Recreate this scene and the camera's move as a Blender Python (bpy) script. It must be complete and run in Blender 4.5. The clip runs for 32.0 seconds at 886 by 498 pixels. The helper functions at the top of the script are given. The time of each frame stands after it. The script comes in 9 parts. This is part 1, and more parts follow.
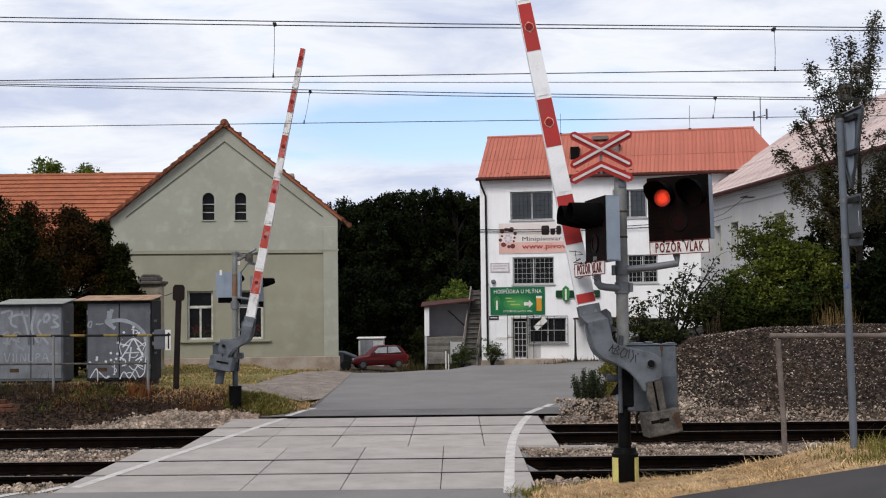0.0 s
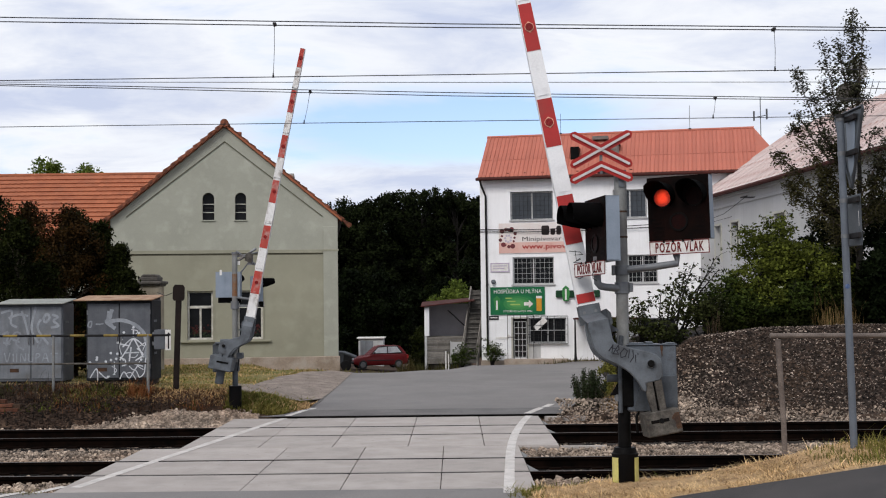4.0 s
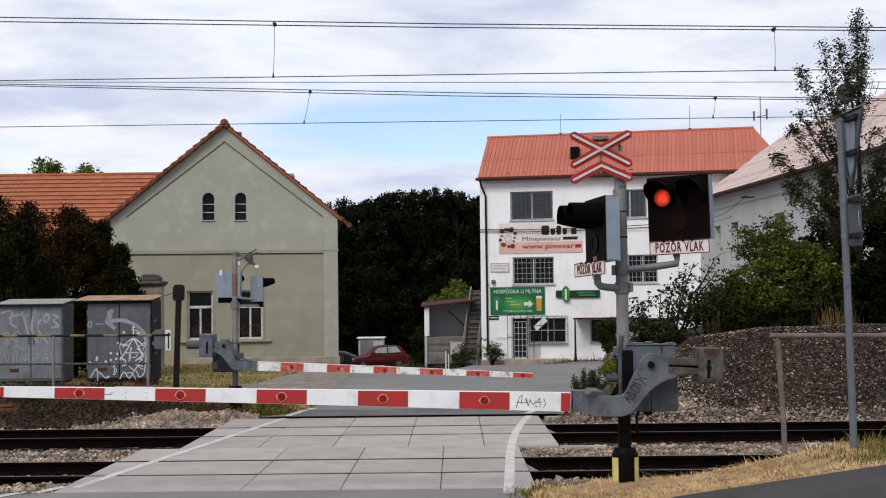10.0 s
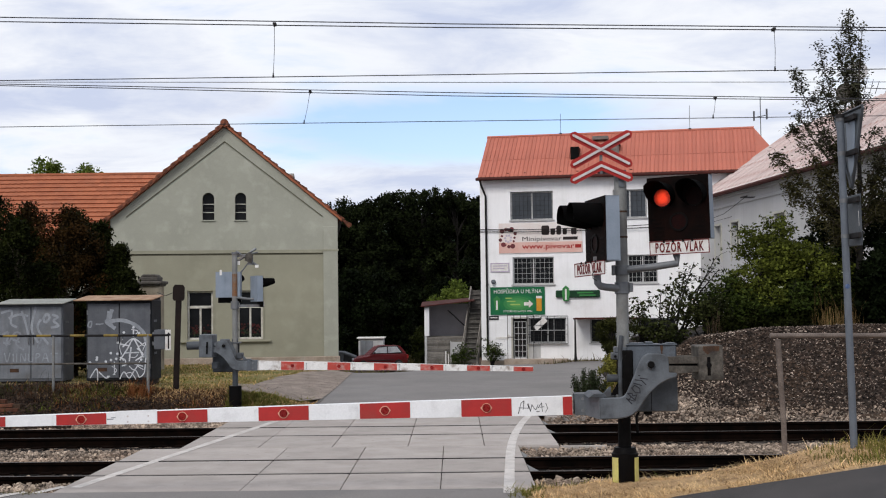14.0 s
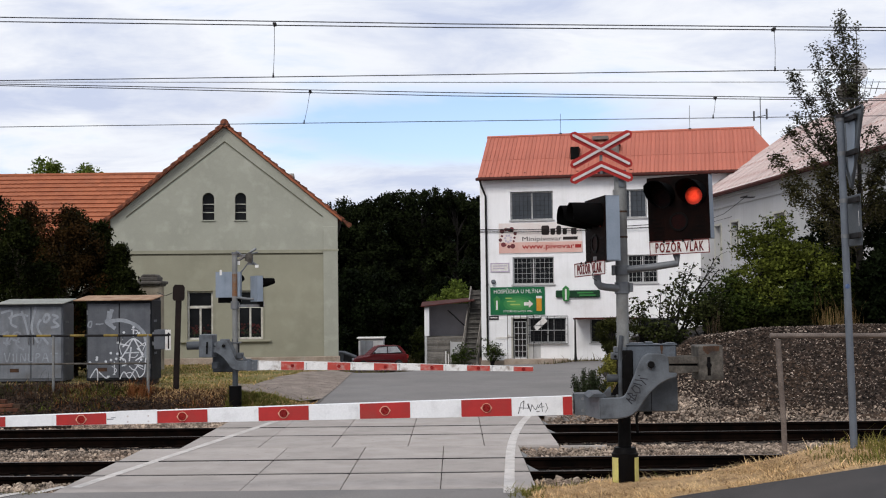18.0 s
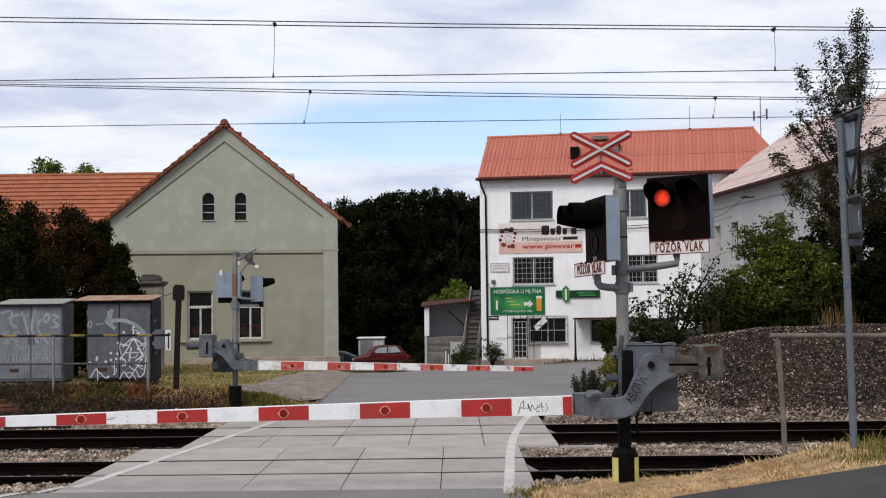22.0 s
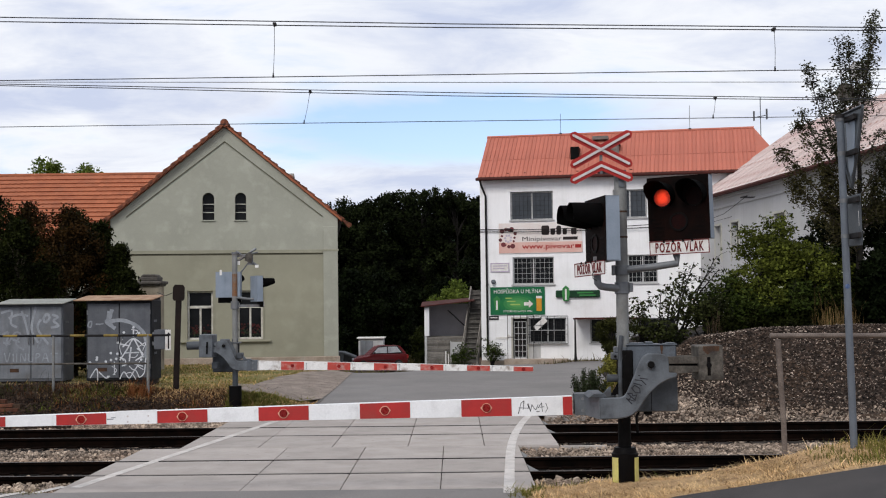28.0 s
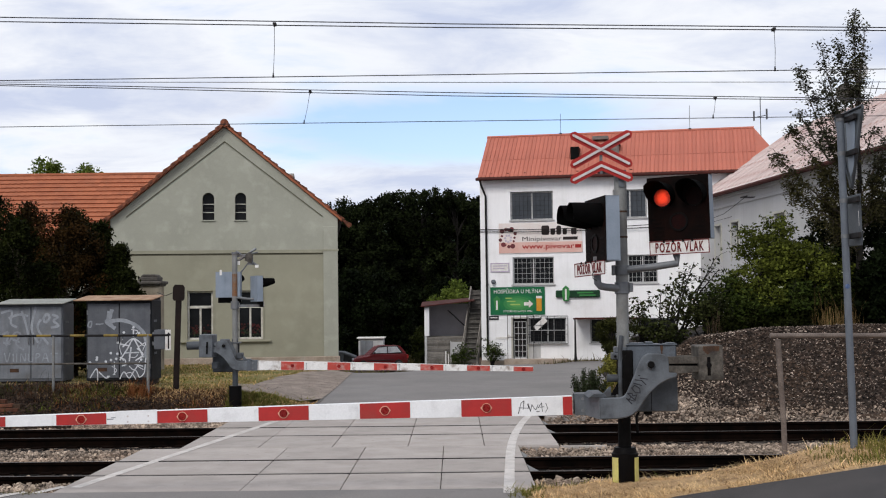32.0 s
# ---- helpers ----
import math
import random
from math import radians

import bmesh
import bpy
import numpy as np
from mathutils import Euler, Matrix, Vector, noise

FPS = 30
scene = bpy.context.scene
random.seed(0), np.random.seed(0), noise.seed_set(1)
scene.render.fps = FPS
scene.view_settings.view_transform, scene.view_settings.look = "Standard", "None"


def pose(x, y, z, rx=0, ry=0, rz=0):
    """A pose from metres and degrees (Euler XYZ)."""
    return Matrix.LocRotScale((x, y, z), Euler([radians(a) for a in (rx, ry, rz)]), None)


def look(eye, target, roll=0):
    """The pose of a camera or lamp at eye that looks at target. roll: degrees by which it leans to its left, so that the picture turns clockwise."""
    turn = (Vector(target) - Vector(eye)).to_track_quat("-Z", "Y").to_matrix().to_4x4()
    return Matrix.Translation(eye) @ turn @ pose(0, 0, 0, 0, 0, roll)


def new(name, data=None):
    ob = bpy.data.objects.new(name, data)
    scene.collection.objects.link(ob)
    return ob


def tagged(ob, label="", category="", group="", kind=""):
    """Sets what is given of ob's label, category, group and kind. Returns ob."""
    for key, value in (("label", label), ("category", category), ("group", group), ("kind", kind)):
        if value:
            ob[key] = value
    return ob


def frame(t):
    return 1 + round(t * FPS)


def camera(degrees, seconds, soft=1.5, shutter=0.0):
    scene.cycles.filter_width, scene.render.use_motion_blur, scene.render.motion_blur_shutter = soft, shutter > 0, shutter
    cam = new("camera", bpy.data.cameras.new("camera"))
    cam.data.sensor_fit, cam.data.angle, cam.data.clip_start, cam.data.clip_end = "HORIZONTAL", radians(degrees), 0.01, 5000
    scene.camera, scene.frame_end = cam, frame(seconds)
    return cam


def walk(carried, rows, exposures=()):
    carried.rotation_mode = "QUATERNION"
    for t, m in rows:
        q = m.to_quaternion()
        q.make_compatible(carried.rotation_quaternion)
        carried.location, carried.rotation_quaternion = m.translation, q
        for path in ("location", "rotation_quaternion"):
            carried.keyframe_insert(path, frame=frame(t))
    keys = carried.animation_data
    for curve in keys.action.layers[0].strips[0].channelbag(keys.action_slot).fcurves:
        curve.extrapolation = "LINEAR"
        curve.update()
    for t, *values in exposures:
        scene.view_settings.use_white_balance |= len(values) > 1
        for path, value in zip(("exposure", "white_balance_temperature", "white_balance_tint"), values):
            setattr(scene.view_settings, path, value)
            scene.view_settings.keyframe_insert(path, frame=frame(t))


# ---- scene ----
# The camera stands still on the near side of the crossing; z = 0 is the top of the rails.
cam = camera(39.0, 32.0, soft=1.1)
EYE = Vector((0.0, 0.0, 2.33))
VIEW = look(EYE, EYE + Vector((-math.sin(radians(0.5)), math.cos(radians(0.5)), 89 / 2214)), -0.66)
walk(cam, [(0.0, VIEW), (32.0, VIEW)], exposures=[(0.0, 0.0), (32.0, 0.0)])

# ---- light: a bright, broken overcast ----
SUN_EL, SUN_AZ = 43, 208          # degrees; azimuth clockwise from +y
world = bpy.data.worlds.new("sky")
scene.world = world
world.use_nodes = True


def build_sky():
    nt = world.node_tree
    nt.nodes.clear()
    N, L = nt.nodes.new, nt.links.new
    out = N("ShaderNodeOutputWorld")
    bg = N("ShaderNodeBackground")
    L(bg.outputs[0], out.inputs[0])
    sky = N("ShaderNodeTexSky")
    sky.sky_type = "NISHITA"
    sky.sun_disc = False
    sky.sun_elevation, sky.sun_rotation = radians(SUN_EL), radians(SUN_AZ)
    co = N("ShaderNodeTexCoord")
    sep = N("ShaderNodeSeparateXYZ")
    L(co.outputs["Generated"], sep.inputs[0])

    def op(kind, a, b=None, c=None):
        n = N("ShaderNodeMath")
        n.operation = kind
        for i, v in enumerate((a, b, c)):
            if v is None:
                continue
            if isinstance(v, (int, float)):
                n.inputs[i].default_value = v
            else:
                L(v, n.inputs[i])
        return n.outputs[0]

    # a flat layer of cloud seen in perspective
    up = op("MAXIMUM", op("ADD", sep.outputs[2], 0.22), 0.08)
    u, v = op("DIVIDE", sep.outputs[0], up), op("DIVIDE", sep.outputs[1], up)
    uv = N("ShaderNodeCombineXYZ")
    L(u, uv.inputs[0])
    L(v, uv.inputs[1])
    mp = N("ShaderNodeMapping")
    mp.inputs["Location"].default_value = (0.95, 1.7, 0)
    mp.inputs["Scale"].default_value = (1.1, 1.7, 1)
    L(uv.outputs[0], mp.inputs[0])

    def cloud(scale, detail, rough, dist):
        n = N("ShaderNodeTexNoise")
        n.inputs["Scale"].default_value, n.inputs["Detail"].default_value = scale, detail
        n.inputs["Roughness"].default_value, n.inputs["Distortion"].default_value = rough, dist
        L(mp.outputs[0], n.inputs["Vector"])
        return n.outputs[0]

    big, fine = cloud(0.8, 7, 0.55, 0.3), cloud(2.6, 8, 0.6, 0.4)
    # the gap of blue low over the roofs
    gx = op("MULTIPLY", op("ADD", sep.outputs[0], -0.002), 7.2)
    gz = op("MULTIPLY", op("ADD", sep.outputs[2], -0.134), 37.0)
    gap = op("POWER", 2.718, op("MULTIPLY", op("ADD", op("MULTIPLY", gx, gx), op("MULTIPLY", gz, gz)), -1.0))
    gap = op("MULTIPLY", gap, op("GREATER_THAN", sep.outputs[1], 0.0))
    dens = op("ADD", op("ADD", op("MULTIPLY", big, 0.9), op("MULTIPLY", fine, 0.6)), op("MULTIPLY", gap, -0.60))
    mask = N("ShaderNodeMapRange")
    mask.interpolation_type = "SMOOTHSTEP"
    mask.inputs["From Min"].default_value, mask.inputs["From Max"].default_value = 0.36, 0.70
    L(dens, mask.inputs[0])
    tone = N("ShaderNodeValToRGB")
    e = tone.color_ramp.elements
    e[0].position, e[0].color = 0.44, (0.95, 0.972, 1.02, 1)
    e[1].position, e[1].color = 0.60, (0.615, 0.68, 0.86, 1)
    L(op("ADD", op("MULTIPLY", big, 0.55), op("MULTIPLY", fine, 0.45)), tone.inputs[0])
    blue = N("ShaderNodeVectorMath")
    blue.operation = "MULTIPLY"
    L(sky.outputs[0], blue.inputs[0])
    blue.inputs[1].default_value = (0.150, 0.151, 0.178)
    mix = N("ShaderNodeMix")
    mix.data_type = "RGBA"
    L(mask.outputs[0], mix.inputs[0])
    L(blue.outputs[0], mix.inputs[6])
    L(tone.outputs[0], mix.inputs[7])
    L(mix.outputs[2], bg.inputs[0])
    bg.inputs[1].default_value = 1.0


build_sky()
sun = new("sun", bpy.data.lights.new("sun", "SUN"))
sun.data.energy, sun.data.angle, sun.data.color = 1.9, radians(24), (1.0, 0.952, 0.892)
az, el = radians(SUN_AZ), radians(SUN_EL)
sun.matrix_world = look((0, 0, 60), Vector((0, 0, 60)) - Vector((math.sin(az) * math.cos(el), math.cos(az) * math.cos(el), math.sin(el))))


# ---- materials ----
def material(name, c1, c2=None, scale=3.0, rough=0.8, metal=0.0, bump=0.2, grain=60.0, grain_amount=0.25, vary=0.0, island=0.0,
             streak=0.0, dirt=None, dirt_amount=0.5, dirt_scale=1.2, world_space=False, spec=0.22, bump_scale=0.01, specks=None, speck_scale=14.0):
    """A surface of two colours mixed by a broad noise, with fine grain, upright streaks, patches of dirt and relief."""
    m = bpy.data.materials.new(name)
    m.use_nodes = True
    nt = m.node_tree
    N, L = nt.nodes.new, nt.links.new
    b = nt.nodes["Principled BSDF"]
    b.inputs["Metallic"].default_value = metal
    b.inputs["Specular IOR Level"].default_value = spec
    if world_space:
        co = N("ShaderNodeNewGeometry").outputs["Position"]
    else:
        co = N("ShaderNodeTexCoord").outputs["Object"]

    def nz(sc, detail=5, stretch=None):
        n = N("ShaderNodeTexNoise")
        n.inputs["Scale"].default_value, n.inputs["Detail"].default_value, n.inputs["Roughness"].default_value = sc, detail, 0.6
        if stretch:
            mp = N("ShaderNodeMapping")
            mp.inputs["Scale"].default_value = stretch
            L(co, mp.inputs[0])
            L(mp.outputs[0], n.inputs["Vector"])
        else:
            L(co, n.inputs["Vector"])
        return n.outputs[0]

    def rng(v, a, z, lo, hi):
        r = N("ShaderNodeMapRange")
        for i, q in enumerate((a, z, lo, hi)):
            r.inputs[1 + i].default_value = q
        L(v, r.inputs[0])
        return r.outputs[0]

    def mixed(f, a, z, blend="MIX"):
        x = N("ShaderNodeMix")
        x.data_type, x.blend_type = "RGBA", blend
        for s, q in ((0, f), (6, a), (7, z)):
            if isinstance(q, (int, float)):
                x.inputs[s].default_value = q
            elif isinstance(q, tuple):
                x.inputs[s].default_value = (*q, 1)
            else:
                L(q, x.inputs[s])
        return x.outputs[2]

    c2 = c2 or tuple(0.75 * q for q in c1)
    col = mixed(rng(nz(scale), 0.35, 0.65, 0, 1), c1, c2)
    if dirt:
        col = mixed(rng(nz(dirt_scale, 7), 0.5, 0.68, 0, dirt_amount), col, dirt)
    if specks:
        col = mixed(rng(nz(speck_scale, 2), 0.68, 0.76, 0, 0.75), col, specks)
    if streak:
        col = mixed(rng(nz(2.2, 4, (3, 3, 0.16)), 0.45, 0.75, 0, streak), col, tuple(0.45 * q for q in c1))
    g = nz(grain, 3)
    col = mixed(1.0, col, rng(g, 0.3, 0.7, 1 - grain_amount, 1 + grain_amount), "MULTIPLY")
    if vary:
        col = mixed(1.0, col, rng(N("ShaderNodeObjectInfo").outputs["Random"], 0, 1, 1 - vary, 1 + vary), "MULTIPLY")
    if island:
        col = mixed(1.0, col, rng(N("ShaderNodeNewGeometry").outputs["Random Per Island"], 0, 1, 1 - island, 1 + island), "MULTIPLY")
    L(col, b.inputs["Base Color"])
    L(rng(g, 0.3, 0.7, max(0.05, rough - 0.1), min(1, rough + 0.1)), b.inputs["Roughness"])
    if bump:
        bn = N("ShaderNodeBump")
        bn.inputs["Strength"].default_value, bn.inputs["Distance"].default_value = bump, bump_scale
        L(g, bn.inputs["Height"])
        L(bn.outputs[0], b.inputs["Normal"])
    return m


def leafy(name, c1, c2, gloss=0.5, through_light=0.25):
    """Leaves: colour by leaf and by clump, some light shining through."""
    m = material(name, c1, c2, scale=0.7, rough=gloss, bump=0, grain=9, grain_amount=0.2, island=0.45, spec=0.03)
    nt = m.node_tree
    b = nt.nodes["Principled BSDF"]
    tr = nt.nodes.new("ShaderNodeBsdfTranslucent")
    nt.links.new(b.inputs["Base Color"].links[0].from_socket, tr.inputs[0])
    ms = nt.nodes.new("ShaderNodeMixShader")
    ms.inputs[0].default_value = through_light
    nt.links.new(b.outputs[0], ms.inputs[1])
    nt.links.new(tr.outputs[0], ms.inputs[2])
    nt.links.new(ms.outputs[0], nt.nodes["Material Output"].inputs[0])
    return m


def glowing(name, colour, power):
    m = bpy.data.materials.new(name)
    m.use_nodes = True
    b = m.node_tree.nodes["Principled BSDF"]
    b.inputs["Base Color"].default_value = (*colour, 1)
    b.inputs["Emission Color"].default_value = (*colour, 1)
    b.inputs["Emission Strength"].default_value = power
    return m


M_STEEL = material("galvanised_steel", (0.19, 0.20, 0.21), (0.13, 0.135, 0.145), scale=5, rough=0.55, metal=0.35, dirt=(0.13, 0.07, 0.04), dirt_amount=0.35, dirt_scale=3, grain_amount=0.12, bump=0.1)
M_GREYPAINT = material("grey_paint", (0.122, 0.134, 0.150), (0.068, 0.076, 0.086), scale=4, rough=0.5, dirt=(0.05, 0.044, 0.04), dirt_amount=0.55, dirt_scale=4, grain_amount=0.10, bump=0.12, streak=0.3)
M_BLUEGREY = material("blue_grey_box_paint", (0.24, 0.28, 0.34), (0.20, 0.24, 0.29), scale=3, rough=0.45, grain_amount=0.06, bump=0.05, streak=0.25)
M_DARKGREY = material("dark_grey_machine_paint", (0.085, 0.095, 0.108), (0.05, 0.056, 0.064), scale=3, rough=0.6, dirt=(0.03, 0.028, 0.026), dirt_amount=0.7, dirt_scale=3, grain_amount=0.12, bump=0.15, streak=0.4)
M_DRIVEPAINT = material("blue_grey_drive_paint", (0.125, 0.142, 0.166), (0.070, 0.080, 0.095), scale=3, rough=0.5, dirt=(0.045, 0.04, 0.038), dirt_amount=0.55, dirt_scale=4.5, grain_amount=0.14, bump=0.15, streak=0.5)
M_TARRED = material("tarred_steel", (0.007, 0.0066, 0.0066), (0.003, 0.0028, 0.0028), scale=5, rough=0.65, spec=0.06, grain_amount=0.2, bump=0.1)
M_HOOD = material("soot_black_hood", (0.0015, 0.0015, 0.0017), (0.003, 0.0028, 0.0028), scale=6, rough=0.8, spec=0.02, grain_amount=0.2, bump=0.05)
M_BLACK = material("matt_black", (0.0035, 0.0035, 0.004), (0.005, 0.004, 0.0035), scale=6, rough=0.5, spec=0.06, grain_amount=0.2, bump=0.05)
M_RUST = material("rust", (0.085, 0.042, 0.022), (0.04, 0.026, 0.02), scale=7, rough=0.9, grain=90, grain_amount=0.35, bump=0.4)
M_ORANGERUST = material("orange_rust", (0.19, 0.085, 0.038), (0.16, 0.14, 0.12), scale=6, rough=0.9, grain_amount=0.25, bump=0.3)
M_MAST = material("weathered_zinc_tube", (0.225, 0.228, 0.222), (0.165, 0.168, 0.165), scale=6, rough=0.6, metal=0.1, dirt=(0.16, 0.12, 0.09), dirt_amount=0.4, dirt_scale=4, grain_amount=0.12, bump=0.1)
M_CASTGREY = material("weathered_cast_iron", (0.115, 0.104, 0.090), (0.036, 0.032, 0.028), scale=9, rough=0.8, dirt=(0.055, 0.046, 0.04), dirt_amount=0.55, dirt_scale=5, grain_amount=0.25, bump=0.4)
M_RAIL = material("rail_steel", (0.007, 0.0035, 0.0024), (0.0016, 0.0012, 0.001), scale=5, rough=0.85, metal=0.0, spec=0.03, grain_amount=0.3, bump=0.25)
M_RAILTOP = material("rail_running_surface", (0.10, 0.09, 0.085), (0.06, 0.05, 0.045), scale=2, rough=0.5, metal=0.4, grain_amount=0.1, bump=0.03)
M_CONCRETE = material("concrete_panel", (0.37, 0.335, 0.312), (0.305, 0.274, 0.253), scale=1.6, rough=0.85, grain=120, grain_amount=0.10, bump=0.25, vary=0.06, dirt=(0.25, 0.235, 0.215), dirt_amount=0.5, dirt_scale=2.5, specks=(0.17, 0.15, 0.135), speck_scale=9)
M_SLEEPER = material("old_sleeper", (0.04, 0.03, 0.024), (0.015, 0.011, 0.009), scale=4, rough=0.95, grain_amount=0.3, bump=0.4, vary=0.2)
M_ASPHALT = material("asphalt", (0.205, 0.193, 0.187), (0.165, 0.155, 0.150), scale=0.35, rough=0.93, grain=160, grain_amount=0.22, bump=0.35, world_space=True, dirt=(0.155, 0.150, 0.148), dirt_amount=0.7, dirt_scale=0.8, specks=(0.13, 0.12, 0.115), speck_scale=5)
M_PATHASPHALT = material("dark_asphalt", (0.058, 0.053, 0.052), (0.038, 0.0355, 0.036), scale=0.9, rough=0.9, grain=150, grain_amount=0.3, bump=0.4, world_space=True)
M_PATCH = material("darker_asphalt_patch", (0.145, 0.137, 0.134), (0.108, 0.102, 0.100), scale=1.2, rough=0.95, grain=140, grain_amount=0.3, bump=0.4, world_space=True)
M_SEAM = material("crumbled_dark_asphalt", (0.12, 0.112, 0.107), (0.085, 0.079, 0.075), scale=3, rough=1, grain=90, grain_amount=0.35, bump=0.5, world_space=True)
M_WHITELINE = material("worn_road_paint", (0.58, 0.55, 0.525), (0.43, 0.395, 0.365), scale=4, rough=0.7, grain=70, grain_amount=0.15, bump=0.1, world_space=True, dirt=(0.35, 0.34, 0.33), dirt_amount=0.6, dirt_scale=5)
M_STRAWMAT = material("matted_dry_grass", (0.50, 0.345, 0.19), (0.27, 0.175, 0.092), scale=3, rough=1, grain=70, grain_amount=0.35, bump=0.8, world_space=True, bump_scale=0.02, dirt=(0.17, 0.105, 0.055), dirt_amount=0.75, dirt_scale=2.6)
M_SOIL = material("soil_and_dry_grass", (0.085, 0.052, 0.034), (0.02, 0.013, 0.009), scale=2.2, rough=1, grain=40, grain_amount=0.4, bump=0.6, world_space=True, bump_scale=0.03)
M_GRAVELDRIVE = material("gravel_drive", (0.275, 0.228, 0.196), (0.17, 0.138, 0.117), scale=2.6, rough=1, grain=45, grain_amount=0.35, bump=0.5, world_space=True, bump_scale=0.015, dirt=(0.13, 0.112, 0.098), dirt_amount=0.5, dirt_scale=3)
# Near black: the shade in the gaps between stones is put into this colour.
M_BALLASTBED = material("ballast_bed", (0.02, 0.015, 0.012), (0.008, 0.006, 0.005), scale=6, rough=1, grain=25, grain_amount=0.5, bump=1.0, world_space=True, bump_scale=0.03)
M_STONE = material("ballast_stone", (0.44, 0.35, 0.275), (0.095, 0.074, 0.060), scale=2.5, rough=0.95, grain=60, grain_amount=0.2, bump=0.2, island=0.55, dirt=(0.24, 0.15, 0.10), dirt_amount=0.5, dirt_scale=0.8)
M_DRIVESTONE = material("grey_brown_gravel", (0.25, 0.218, 0.193), (0.125, 0.106, 0.092), scale=6, rough=1, grain=60, grain_amount=0.2, bump=0.2, island=0.5)
M_BANKSTONE = material("dark_gravel", (0.061, 0.042, 0.033), (0.012, 0.0085, 0.0066), scale=9, rough=0.95, grain=60, grain_amount=0.25, bump=0.2, island=0.75, dirt=(0.07, 0.045, 0.03), dirt_amount=0.6, dirt_scale=0.5)
M_CHIP = material("pale_stone_chip", (0.36, 0.29, 0.24), (0.14, 0.11, 0.09), scale=2.5, rough=0.9, grain=60, grain_amount=0.2, bump=0.2, island=0.6)
M_SOILSTONE = material("soil_stained_stone", (0.05, 0.031, 0.022), (0.011, 0.007, 0.005), scale=5, rough=1, grain=60, grain_amount=0.25, bump=0.2, island=0.8)
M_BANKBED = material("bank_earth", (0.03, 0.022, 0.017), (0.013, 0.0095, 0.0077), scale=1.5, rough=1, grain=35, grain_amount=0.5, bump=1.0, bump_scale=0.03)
M_REDBAND = material("red_reflective", (0.42, 0.033, 0.031), (0.335, 0.029, 0.027), scale=3, rough=0.45, grain_amount=0.06, bump=0.04, dirt=(0.30, 0.06, 0.05), dirt_amount=0.5, dirt_scale=3)
M_WHITEBAND = material("white_reflective", (0.80, 0.80, 0.81), (0.74, 0.74, 0.75), scale=2, rough=0.45, grain_amount=0.05, bump=0.04, dirt=(0.42, 0.41, 0.42), dirt_amount=0.3, dirt_scale=4.5)
M_WORNWHITE = material("peeling_white_paint", (0.74, 0.73, 0.72), (0.62, 0.61, 0.60), scale=4, rough=0.6, grain_amount=0.12, bump=0.15, dirt=(0.16, 0.10, 0.065), dirt_amount=0.85, dirt_scale=6)
M_WORNRED = material("peeling_red_paint", (0.46, 0.055, 0.045), (0.36, 0.06, 0.045), scale=4, rough=0.6, grain_amount=0.12, bump=0.15, dirt=(0.42, 0.30, 0.27), dirt_amount=0.7, dirt_scale=6)
M_REDPLAIN = material("sign_red", (0.36, 0.022, 0.018), (0.28, 0.020, 0.018), scale=4, rough=0.4, grain_amount=0.05, bump=0)
M_WHITEPLAIN = material("sign_white", (0.74, 0.73, 0.71), (0.64, 0.62, 0.60), scale=5, rough=0.4, grain_amount=0.05, bump=0, dirt=(0.45, 0.36, 0.30), dirt_amount=0.4, dirt_scale=8)
M_OLDWHITE = material("dulled_sign_white", (0.60, 0.55, 0.54), (0.50, 0.45, 0.44), scale=5, rough=0.4, grain_amount=0.08, bump=0)
M_YELLOW = material("faded_yellow", (0.58, 0.53, 0.17), (0.48, 0.43, 0.16), scale=6, rough=0.6, grain_amount=0.1)
M_INK = material("dark_lettering", (0.02, 0.016, 0.015), (0.03, 0.02, 0.02), scale=5, rough=0.7, grain_amount=0.1, bump=0)
M_MARKER = material("graffiti_marker", (0.012, 0.012, 0.018), (0.025, 0.025, 0.03), scale=9, rough=0.6, bump=0)
M_SPRAY = material("white_spray_paint", (0.62, 0.63, 0.66), (0.45, 0.47, 0.50), scale=6, rough=0.7, bump=0, grain_amount=0.2)
M_SPRAYFAINT = material("worn_off_spray_paint", (0.24, 0.255, 0.28), (0.19, 0.20, 0.222), scale=5, rough=0.7, bump=0, grain_amount=0.25)
M_SPRAYGREY = material("faded_spray_paint", (0.30, 0.318, 0.345), (0.215, 0.23, 0.255), scale=5, rough=0.7, bump=0, grain_amount=0.2)


